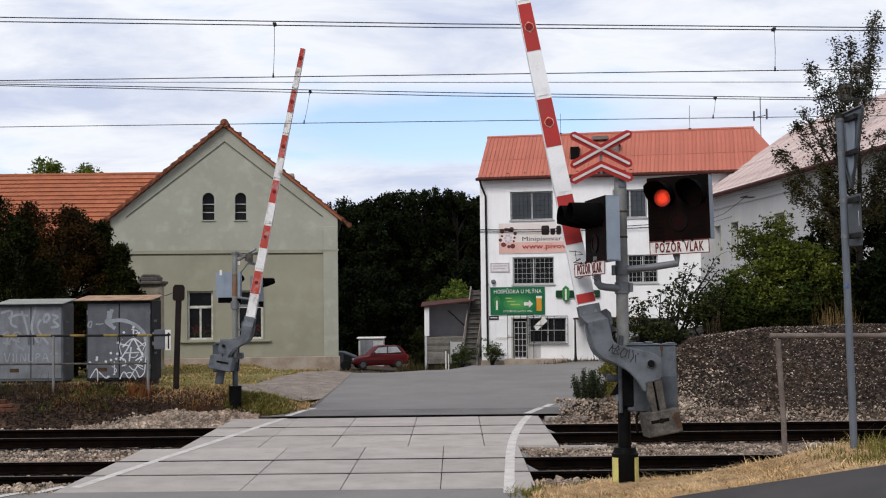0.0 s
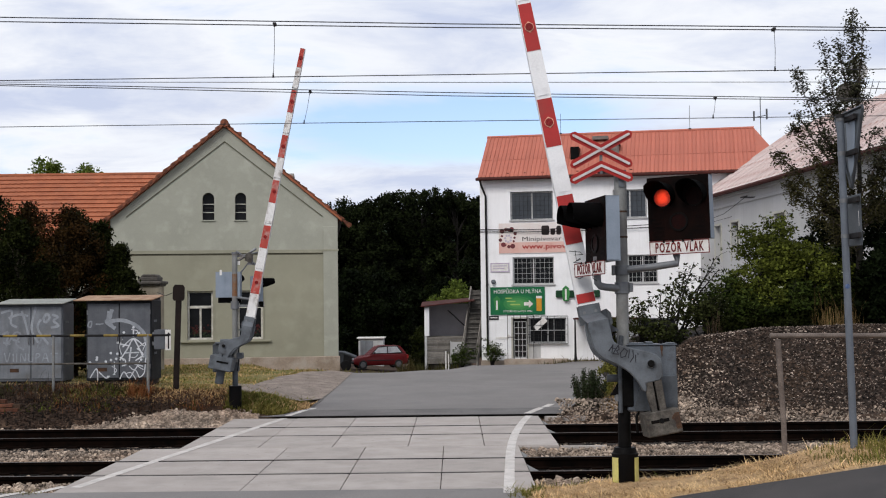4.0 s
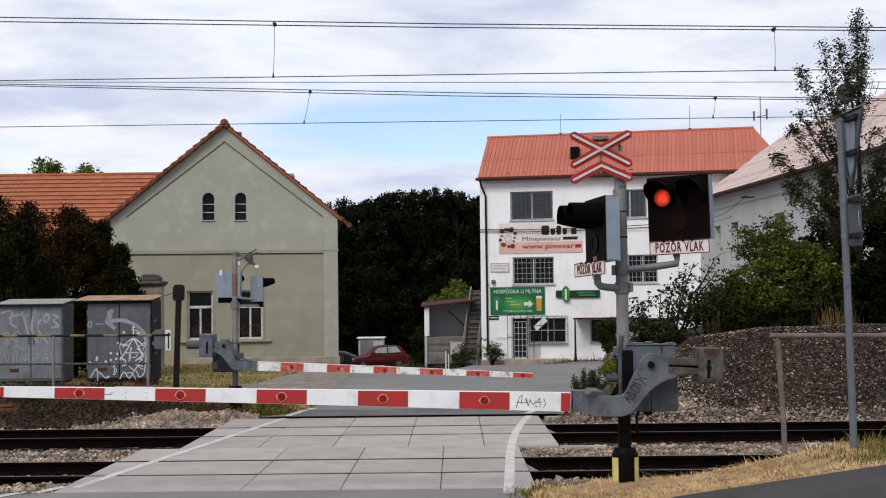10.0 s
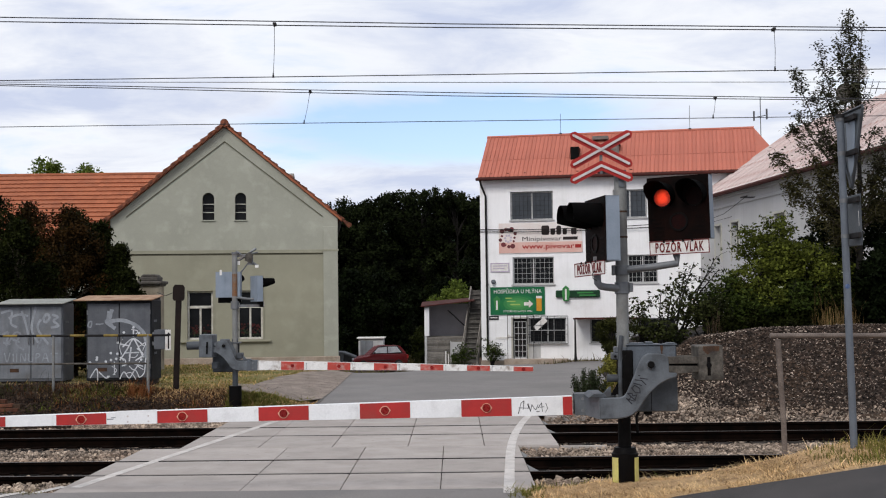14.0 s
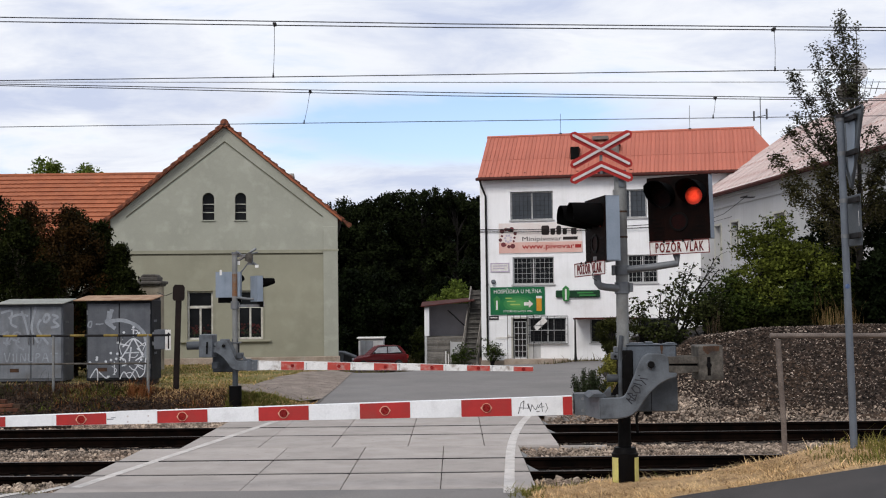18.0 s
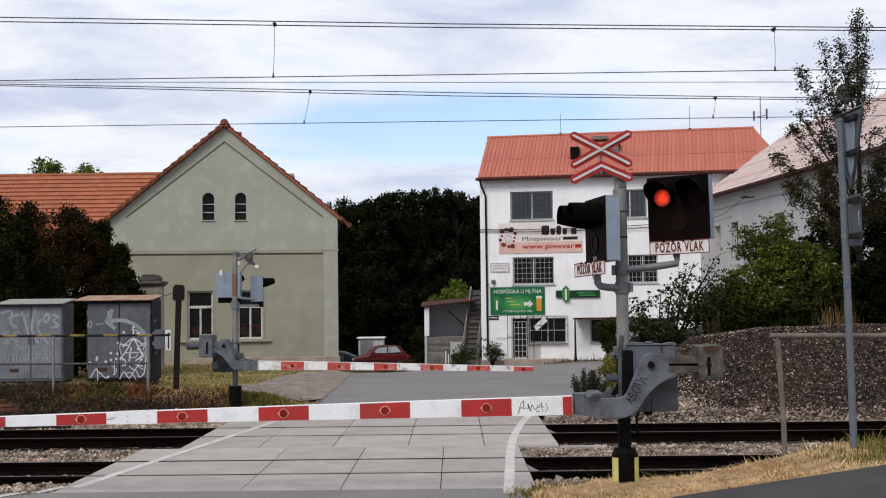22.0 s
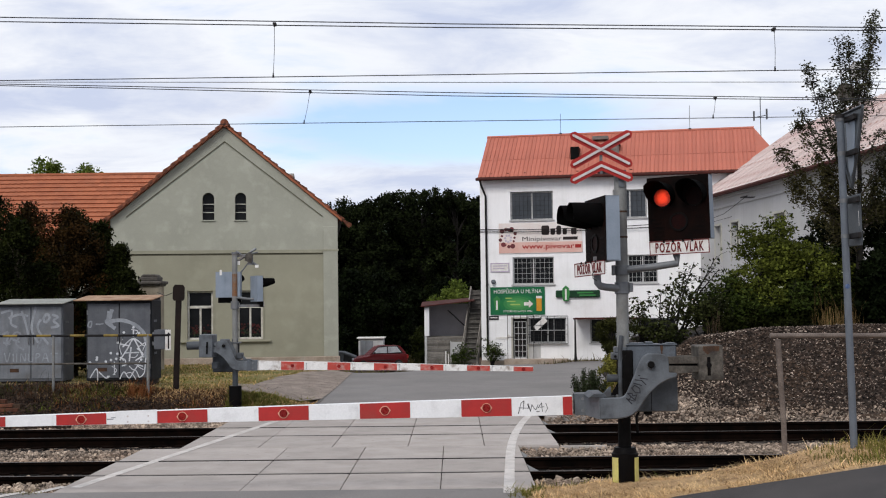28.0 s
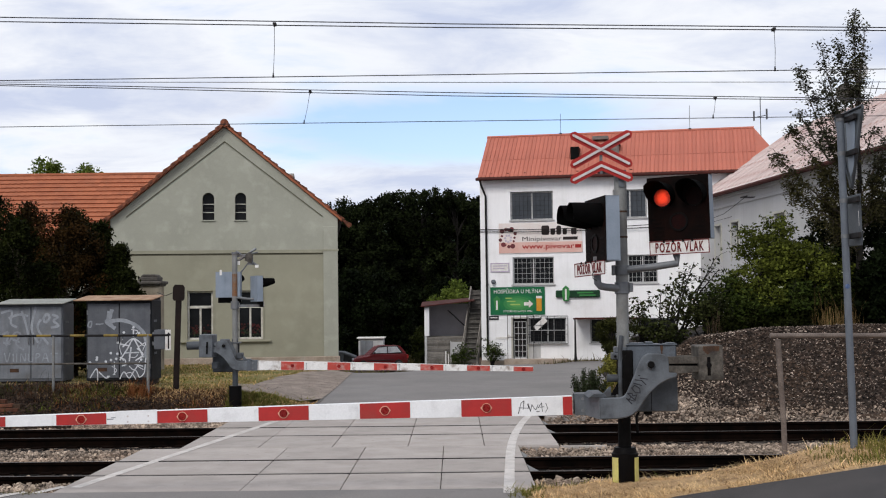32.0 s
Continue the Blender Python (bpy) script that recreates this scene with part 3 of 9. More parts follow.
def ballast_field():
    rng = random.Random(4)
    out = []
    while len(out) < 46000:
        y = rng.uniform(15.7, 26.1)
        w = 0.38 * y + 0.5
        x = rng.uniform(-w, w)
        if on_deck(x, y) or (y > 24.85 and -4.1 < x < 2.05) or min(abs(y - r) for r in RAILS) < 0.10:
            continue
        inside = any(a - 0.05 < y < b + 0.05 for a, b in ((RAILS[0], RAILS[1]), (RAILS[2], RAILS[3])))
        z = -0.215 if inside else -0.105
        if 20.2 < y < RAILS[2]:
            z -= 0.11 * smooth_step(20.45, 21.15, y)
        if x > 2 and y > 24.4 and rng.random() < 0.8 * smooth_step(4.0, 7.0, x):
            continue
        if y > 24.3:
            z = -0.12 + 0.18 * smooth_step(24.3, 25.4, y)
            if x < -3.9:
                if y > 25.28 + 0.22 * noise.noise(Vector((x * 1.1, 0, 2))) - 0.32 * smooth_step(-5.6, -7.6, x) or x < -8.2 + 2.2 * (y - 24.4):
                    continue
                z = ground_z(x, y) + 0.035
            elif y > 25.6:
                continue
            if 2.0 < x < 4.8:
                z += 0.20 * smooth_step(24.3, 25.4, y)
        if y < 16.3:
            z = -0.17 + 0.10 * (y - 15.7)
        out.append((x, y, z + rng.uniform(-0.03, 0.025)))
    for _ in range(1600):
        out.append((rng.uniform(1.02, 2.8), rng.uniform(18.75, 19.96), rng.uniform(-0.15, -0.035)))
    return out


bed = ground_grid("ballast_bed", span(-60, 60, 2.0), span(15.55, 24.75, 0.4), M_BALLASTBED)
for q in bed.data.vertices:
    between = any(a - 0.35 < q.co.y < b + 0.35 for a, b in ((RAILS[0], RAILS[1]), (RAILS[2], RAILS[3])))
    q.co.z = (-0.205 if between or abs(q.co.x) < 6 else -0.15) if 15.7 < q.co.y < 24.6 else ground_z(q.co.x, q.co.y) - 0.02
tagged(bed, "near-black bed under the ballast, shade between stones in its colour", "ballast", kind="structure")
def shoulder():
    """Loose ballast along the foot of the left bank, and dark stones in the soil before it."""
    rng = random.Random(14)
    pale, dark = [], []
    while len(pale) < 7000:
        x, y = rng.uniform(-7.6, -3.95), rng.uniform(24.5, 25.55)
        top = 25.24 + 0.16 * noise.noise(Vector((x * 1.3, 0, 2))) - 0.42 * smooth_step(5.5, 7.4, -x)
        if y < top and not (y < 24.98 and x > -4.45):
            pale.append((x, y, ground_z(x, y) + rng.uniform(0.02, 0.05)))
    while len(dark) < 7000:
        x, y = rng.uniform(-11, -5.5), rng.uniform(24.3, 25.7)
        if noise.noise(Vector((x * 1.2, y * 1.5, 6))) > rng.uniform(-0.6, 0.6):
            dark.append((x, y, ground_z(x, y) + rng.uniform(0.0, 0.03)))
    tagged(stones("shoulder_stones", pale, 0.023, M_STONE, 15), "pale loose ballast along the foot of the bank", "ballast", kind="stuff")
    tagged(stones("soil_stones", dark, 0.024, M_SOILSTONE, 16), "dark stones lying in the soil of the bank", "gravel", kind="stuff")
    chips = []
    while len(chips) < 900:
        x, y = rng.uniform(-5.3, -3.0), rng.uniform(26.5, 40.5)
        if drive_side(x, y) < -0.05:
            chips.append((x, y, ground_z(x, y) + 0.058))
    tagged(stones("drive_gravel", chips, 0.010, M_DRIVESTONE, 17, 0.5), "small grey stones strewn over the gravel drive", "gravel", kind="stuff")


shoulder()
tagged(stones("ballast_stones", ballast_field(), 0.0225, M_STONE, 5), "pale broken ballast stones around the rails", "ballast", kind="stuff")


# the dark gravel bank beyond the tracks
def bank_z(x, y):
    top = 1.30 + 0.12 * min(1.9, max(-0.5, x - 5)) + 0.02 * (x - 5)
    rise = smooth_step(24.7, 28.2, y) * 0.55 + 0.45 * min(1, max(0, (y - 25.0) / 3.0))
    end = smooth_step(4.0, 5.7, x + 0.10 * (y - 26))
    return -0.14 + (top + 0.14) * rise * end + 0.05 * noise.noise(Vector((x * 0.9, y * 0.9, 1)))


def gravel_bank():
    s = Shape()
    xs, ys = span(3.9, 22, 0.3), span(24.6, 34, 0.3)
    for y in ys:
        for x in xs:
            s.v.append((x, y, bank_z(x, y)))
    n = len(xs)
    s.f = [(j * n + i, j * n + i + 1, (j + 1) * n + i + 1, (j + 1) * n + i) for j in range(len(ys) - 1) for i in range(n - 1)
           if bank_z(xs[i], ys[j]) > -0.1 or ys[j] < 25.4]
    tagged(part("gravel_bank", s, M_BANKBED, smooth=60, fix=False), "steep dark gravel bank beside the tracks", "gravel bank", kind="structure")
    rng = random.Random(8)
    out = []
    while len(out) < 25000:
        y = 24.75 + 3.9 * rng.random()
        x = rng.uniform(3.9, 0.36 * y + 2.2)
        z = bank_z(x, y)
        if z > -0.13:
            out.append((x, y, z + rng.uniform(-0.01, 0.015)))
    tagged(stones("bank_stones", out, 0.027, M_BANKSTONE, 9, 0.7), "dark brown and grey gravel covering the bank", "gravel", kind="stuff")
    pale = [(x, y, z + 0.02) for x, y, z in out[:9000] if rng.random() < max(0.9 - 1.1 * (y - 24.75), 0.75 * (1 - smooth_step(5.3, 6.5, x + 0.35 * (y - 25)))) * (1.1 - 0.4 * smooth_step(6, 9, x))]
    tagged(stones("loose_stones", pale, 0.026, M_STONE, 10), "pale ballast stones lying at the foot of the bank", "gravel", kind="stuff")
    chips = [(x, y, z + 0.022) for x, y, z in out[9000:14200]]
    tagged(stones("stone_chips", chips, 0.018, M_CHIP, 12, 0.45), "pale flat stone chips scattered over the bank", "gravel", kind="stuff")


gravel_bank()
# ---- level crossing equipment ----
M_LENS_ON = glowing("lit_red_lens", (1.0, 0.055, 0.016), 2.6)


def lens_pattern():
    """The moulded lens glows unevenly: small cells, brightest in the middle."""
    nt = M_LENS_ON.node_tree
    N, L = nt.nodes.new, nt.links.new
    v = N("ShaderNodeTexVoronoi")
    v.inputs["Scale"].default_value = 62
    co = N("ShaderNodeTexCoord").outputs["Object"]
    L(co, v.inputs["Vector"])
    far = N("ShaderNodeVectorMath")
    far.operation = "LENGTH"
    L(co, far.inputs[0])
    fall = N("ShaderNodeMapRange")
    for i, q in enumerate((0.010, 0.100, 1.75, 0.03)):
        fall.inputs[1 + i].default_value = q
    L(far.outputs["Value"], fall.inputs[0])
    mul = N("ShaderNodeMath")
    mul.operation = "MULTIPLY"
    r = N("ShaderNodeMapRange")
    for i, q in enumerate((0.05, 0.62, 2.1, 0.22)):
        r.inputs[1 + i].default_value = q
    L(v.outputs["Distance"], r.inputs[0])
    L(r.outputs[0], mul.inputs[0])
    L(fall.outputs[0], mul.inputs[1])
    L(mul.outputs[0], nt.nodes["Principled BSDF"].inputs["Emission Strength"])


lens_pattern()
M_LENS_OFF = material("unlit_red_lens", (0.016, 0.004, 0.0035), (0.008, 0.003, 0.003), scale=20, rough=0.4, bump=0, grain_amount=0.2, spec=0.04)
M_STRIP = material("dull_red_strip", (0.006, 0.0022, 0.0018), (0.004, 0.0018, 0.0015), scale=6, rough=0.6, bump=0, spec=0.05)
M_BOARD = material("signal_board_black", (0.002, 0.0018, 0.0018), (0.009, 0.003, 0.0022), scale=5, rough=0.6, spec=0.04, bump=0.05, grain_amount=0.3)


def hood(cx, cz, cut, r=0.150, length=0.36):
    """A visor over a lamp: an open half tube that thins out below."""
    s, n, rows = Shape(), 18, 5
    for k in range(rows):
        t = k / (rows - 1)
        y = -length * t - 0.005
        for shell in (r, r - 0.006):
            for i in range(n + 1):
                half = radians(152 - cut * t)
                a = math.pi / 2 + half * (2 * i / n - 1)
                s.v.append((cx + shell * math.cos(a), y, cz + shell * math.sin(a)))
    w = n + 1
    for k in range(rows - 1):
        for i in range(n):
            a = k * 2 * w + i
            b = a + 2 * w
            s.f += [(a, a + 1, b + 1, b), (a + w, b + w, b + w + 1, a + w + 1)]
    for i in range(n):
        a = (rows - 1) * 2 * w + i
        s.f.append((a, a + 1, a + w + 1, a + w))
    for k in range(rows - 1):
        for i in (0, n):
            a = k * 2 * w + i
            s.f.append((a, a + w, a + 3 * w, a + 2 * w))
    return s


def signal_head(parent, m, plate_text, plate_m, cut, lamp_covers=True):
    """The lamp unit: two lamps with hoods above, one lamp below, a box behind and a plate beneath. It faces its own -y."""
    W, H = 0.37, 0.375
    s = Shape()
    s.plate_with_hole(-W, 0, -0.02, H, -0.19, 0.13, 0.104, 0.0, 0.006)
    s.plate_with_hole(0, W, -0.02, H, 0.19, 0.13, 0.104, 0.0, 0.006)
    s.box(-W, W, 0.0, 0.006, -H, -0.02)
    head = part("signal_head", s, M_BOARD, parent, "black board with two red lamps under hoods", m=m, smooth=0, fix=False)
    box = Shape()
    box.box(-W, W, 0.16, 0.175, -H, H).box(-W, -W + 0.012, 0.012, 0.16, -H, H).box(W - 0.012, W, 0.012, 0.16, -H, H)
    box.box(-W, W, 0.012, 0.16, -H, -H + 0.012).box(-W, W, 0.012, 0.16, H - 0.012, H)
    part("case", box, M_BLUEGREY, head, "blue-grey sheet metal case", smooth=0)
    for sx in (-0.19, 0.19):
        part("hood", hood(sx + (0.012 if cut > 70 else 0), 0.158, cut), M_HOOD, head, "black lamp hood", smooth=50, fix=False)
        part("lens", Shape().disc(0, 0.018, 0, 0.112, 28, 0.01), M_LENS_ON, head, "red signal lamp", m=pose(sx, 0, 0.13))
        part("lamp_ring", Shape().ring(sx, -0.005, 0.13, 0.104, 0.120, 0.005), M_BLACK, head)
    part("lamp_ring", Shape().ring(0, -0.014, -0.16, 0.09, 0.112, 0.016), M_BLACK, head)
    part("lens", Shape().disc(0, -0.006, -0.16, 0.091, 28, 0.006), M_LENS_OFF, head, "dark unlit lamp below")
    for k in range(5):
        z = -H + 0.06 + 0.05 * k
        for sx in (-1, 1):
            part("reflex_strip", Shape().box(sx * 0.25 - 0.07, sx * 0.25 + 0.07, -0.004, 0.0, z, z + 0.022), M_STRIP, head, smooth=0)
    covers = []
    # Added sliding covers make the always lit lenses look switched off.
    if lamp_covers:
        for sx in (-0.19, 0.19):
            covers.append(part("shutter", Shape().disc(sx, 0.011, 0.13, 0.120, 28, 0.003), M_LENS_OFF, head, "added dark red cover that makes a lamp look unlit"))
    pl = part("warning_plate", Shape().box(-0.36, 0.36, -0.006, 0.006, -0.082, 0.082), M_WHITEPLAIN, head, "white plate with a red border and lettering", m=plate_m, smooth=0)
    part("plate_back", Shape().box(-0.358, 0.358, 0.006, 0.010, -0.080, 0.080), M_TARRED, pl, smooth=0)
    bd = Shape()
    bd.box(-0.36, 0.36, -0.010, -0.006, 0.071, 0.082).box(-0.36, 0.36, -0.010, -0.006, -0.082, -0.071).box(-0.36, -0.350, -0.010, -0.006, -0.071, 0.071).box(0.350, 0.36, -0.010, -0.006, -0.071, 0.071)
    part("border", bd, M_REDLETTER, pl, smooth=0)
    letters("lettering", plate_text, 0.160, M_REDLETTER, pl, pose(0, -0.010, -0.004), width=0.58, bold=0.0034, space=1.22)
    for sx in (-0.18, -0.07, 0.05, 0.16):
        part("clip", Shape().box(sx - 0.012, sx + 0.012, -0.016, -0.010, 0.060, 0.092), M_BLACK, pl, smooth=0)
    return head, covers


M_REDLETTER = material("dark_red_lettering", (0.15, 0.016, 0.016), (0.11, 0.014, 0.014), scale=6, rough=0.6, bump=0)


# near signal mast
PX, PY, PZ = 1.98, 14.80, 0.13
mast = thing("crossing_signal", pose(PX, PY, PZ), "grey steel crossing signal mast with crossbuck, red lamps and barrier drive", "crossing signal", "crossing signals")
part("mast", Shape().tube([(0, 0, -0.25), (0, 0, 1.9), (0.0, 0, 3.68)], 0.073, 20), M_MAST, mast, "weathered galvanised steel tube")
for z in (2.9, 3.2):
    part("band", Shape().tube([(0, 0, z), (0, 0, z + 0.022)], 0.076, 20), M_RUST, mast)
part("base_sleeve", Shape().tube([(0, 0, -0.2), (0, 0, -0.02), (0, 0, 0.06), (0, 0, 0.37), (0, 0, 0.38), (0, 0, 0.44)], [0.10, 0.125, 0.155, 0.155, 0.14, 0.125], 24), M_BLACK, mast, "black base sleeve")
for a in (214, 326):
    s = Shape()
    n = 5
    for i in range(n + 1):
        t = radians(a - 19 + 38 * i / n)
        for r in (0.1565, 0.160):
            for z in (0.04, 0.33):
                s.v.append((r * math.cos(t), r * math.sin(t), z))
    for i in range(n):
        b = 4 * i
        s.f += [(b + 2, b + 3, b + 7, b + 6), (b + 3, b + 1, b + 5, b + 7), (b, b + 2, b + 6, b + 4)]
    s.f += [(0, 1, 3, 2), (4 * n, 4 * n + 2, 4 * n + 3, 4 * n + 1)]
    part("yellow_stripe", s, M_YELLOW, mast, "faded yellow stripe", smooth=0)
part("gear_housing", Shape().box(-0.03, 0.10, -0.12, 0.05, 0.92, 1.58), M_TARRED, mast, "black gear housing beside the mast", bevel=0.015)
part("lower_mast", Shape().tube([(0, 0, 0.3), (0, 0, 1.5)], 0.0755, 20), M_TARRED, mast, "mast painted black below the drive")
part("pipe", Shape().tube([(-0.05, -0.09, 0.85), (-0.05, -0.10, 1.6), (-0.03, -0.085, 1.75)], 0.026, 10), M_DARKGREY, mast)


def crossbuck(m, label):
    cb = part("crossbuck", Shape().box(-0.015, 0.015, -0.02, 0.03, -0.30, 0.03), M_STEEL, mast, label, m=m)

    def arm(name, pts, w, y, mat):
        s = Shape()
        c = 0.35 * w
        L = []
        for (x0, z0), (x1, z1) in zip(pts, pts[1:]):
            d = Vector((x1 - x0, z1 - z0)).normalized()
            n = Vector((-d.y, d.x))
            L.append((Vector((x0, z0)), Vector((x1, z1)), d, n))
        if len(L) == 1:
            a, b, d, n = L[0]
            o = [a + n * (w / 2 - c), a + d * c + n * w / 2, b - d * c + n * w / 2, b + n * (w / 2 - c), b - n * (w / 2 - c), b - d * c - n * w / 2, a + d * c - n * w / 2, a - n * (w / 2 - c)]
        else:
            (a, b, d1, n1), (_, e, d2, n2) = L
            k = (n1 + n2).normalized()
            h = w / 2 / max(0.2, k.dot(n1))
            o = [a + n1 * (w / 2 - c), a + d1 * c + n1 * w / 2, b + k * h, e - d2 * c + n2 * w / 2, e + n2 * (w / 2 - c), e - n2 * (w / 2 - c), e - d2 * c - n2 * w / 2, b - k * h, a + d1 * c - n1 * w / 2, a - n1 * (w / 2 - c)]
        s.prism([(q.x, q.y) for q in o], y - 0.008, y, "y")
        return part(name, s, mat, cb, smooth=0)
    A, B, C, D = (-0.36, 0.172), (0.36, -0.206), (-0.36, -0.213), (0.36, 0.183)
    arm("red_arm", [A, B], 0.105, -0.02, M_REDPLAIN)
    arm("red_arm", [C, D], 0.105, -0.030, M_REDPLAIN)
    arm("white_arm", [(-0.335, 0.159), (0.335, -0.193)], 0.029, -0.039, M_OLDWHITE)
    arm("white_arm", [(-0.335, -0.199), (0.335, 0.169)], 0.029, -0.049, M_OLDWHITE)
    arm("red_arm", [(-0.365, -0.39), (0.0, -0.205), (0.365, -0.37)], 0.105, -0.02, M_REDPLAIN)
    arm("white_arm", [(-0.34, -0.377), (0.0, -0.205), (0.34, -0.358)], 0.029, -0.03, M_OLDWHITE)
    return cb


crossbuck(pose(1.745 - PX, -0.10, 4.085 - PZ), "red and white double crossbuck")
part("crossbuck_bracket", Shape().box(-0.28, 0.06, -0.085, -0.07, 3.66, 3.70).box(-0.03, 0.03, -0.085, -0.06, 3.5, 3.70), M_GREYPAINT, mast)

# signal heads on side arms
part("arm", Shape().tube([(0.0, -0.02, 2.52), (0.35, -0.08, 2.55), (0.64, -0.08, 2.59), (0.64, -0.06, 2.68), (0.64, -0.04, 2.86)], 0.042, 12), M_STEEL, mast, "side arm of the lamp unit")
part("clamp", Shape().tube([(0, 0, 2.46), (0, 0, 2.58)], 0.088, 16).box(-0.115, -0.08, -0.05, 0.05, 2.46, 2.58), M_STEEL, mast, bevel=0.006)
part("arm", Shape().tube([(0.0, -0.02, 2.30), (-0.2, -0.09, 2.32), (-0.27, -0.115, 2.335), (-0.30, -0.12, 2.37), (-0.305, -0.12, 2.45), (-0.305, -0.12, 2.68)], 0.044, 12), M_STEEL, mast, "side arm of the lamp unit")
part("clamp", Shape().tube([(0, 0, 2.24), (0, 0, 2.38)], 0.088, 16).box(0.08, 0.125, -0.05, 0.05, 2.26, 2.37), M_STEEL, mast, bevel=0.006)
part("cable", Shape().tube([(-0.28, -0.2, 2.6), (-0.37, -0.24, 2.48), (-0.365, -0.22, 2.42), (-0.32, -0.17, 2.40)], 0.005, 6), M_BLACK, mast)
HEAD1 = pose(2.635 - PX, -0.14, 3.37 - PZ, 0, -1.4, -27)
HEAD2 = pose(1.66 - PX, -0.12, 3.12 - PZ, 0, -1.0, -78)
head1, covers1 = signal_head(mast, HEAD1, "POZOR VLAK", pose(0.0, -0.02, -0.462), 100)
head2, covers2 = signal_head(mast, HEAD2, "POZOR VLAK", pose(-0.045, -0.06, -0.452, 0, -1.0, 11), 40)

# barrier drive on the mast
DRX, DRZ = 2.24 - PX, 1.555 - PZ            # pivot, seen from the mast's base
drive_box = part("drive_case", Shape().box(0.03, 0.61, -0.10, 0.16, 0.86, 1.635), M_DRIVEPAINT, mast, "blue-grey sheet metal drive case", bevel=0.02)
part("lid", Shape().box(0.02, 0.62, -0.11, 0.17, 1.632, 1.648), M_DRIVEPAINT, drive_box, bevel=0.006)
for bx0, bx1, bz in ((0.06, 0.24, 0.016), (0.26, 0.34, 0.028), (0.50, 0.60, 0.014)):
    part("cover", Shape().box(bx0, bx1, -0.09, 0.05, 1.648, 1.648 + bz), M_DRIVEPAINT, drive_box, bevel=0.006)
part("lower_cover", Shape().prism([(0.10, 0.865), (0.60, 0.865), (0.612, 0.89), (0.612, 1.28), (0.20, 1.28)], -0.125, -0.10), M_DARKGREY, drive_box, "dark blue-grey lower cover", bevel=0.008)
part("cover_seam", Shape().box(0.30, 0.306, -0.128, -0.125, 0.88, 1.26), M_TARRED, drive_box, smooth=0)
part("rust_patch", Shape().prism([(0.42, 1.632), (0.45, 1.632), (0.456, 1.60), (0.445, 1.555), (0.447, 1.51), (0.436, 1.49), (0.43, 1.56), (0.42, 1.59)], -0.1025, -0.10), M_RUST, drive_box, "flaked rusty patch", smooth=0)
for bz in (0.98, 1.50):
    part("bracket", Shape().box(-0.10, 0.12, -0.09, 0.09, bz, bz + 0.08), M_STEEL, mast, bevel=0.008)
part("eye_bolt", Shape().tube([(0.45, 0.02, 1.64), (0.45, 0.02, 1.68)], 0.018, 8).box(0.42, 0.48, 0.01, 0.03, 1.675, 1.69), M_TARRED, drive_box)
part("buffer", Shape().tube([(0.27, -0.06, 0.825), (0.27, -0.06, 0.86)], 0.05, 12), M_TARRED, drive_box, "black rubber buffer under the case")
part("motor", Shape().tube([(-0.20, -0.03, 1.25), (-0.05, -0.03, 1.25)], 0.045, 14), M_DARKGREY, mast, "small round motor on the mast", bevel=0.006)
part("gusset", Shape().prism([(-0.17, 1.05), (-0.06, 1.05), (-0.06, 1.22)], -0.05, -0.035), M_TARRED, mast, "black gusset plate", smooth=0)
part("clamp", Shape().box(-0.14, 0.05, -0.11, 0.09, 1.47, 1.55).box(-0.11, 0.03, -0.10, 0.08, 1.55, 1.62), M_GREYPAINT, mast, "cast clamp round the mast", bevel=0.01)
for bx in (-0.11, 0.02):
    part("bolt", Shape().tube([(bx, -0.135, 1.51), (bx, -0.11, 1.51)], 0.016, 8), M_TARRED, mast)
part("cable_gland", Shape().tube([(0.14, -0.09, 0.62), (0.13, -0.09, 0.80), (0.17, -0.07, 0.88)], 0.016, 8), M_TARRED, mast, "black cable to the drive")
part("shaft", Shape().tube([(DRX, -0.24, DRZ), (DRX, 0.1, DRZ)], 0.04, 14), M_DARKGREY, mast)


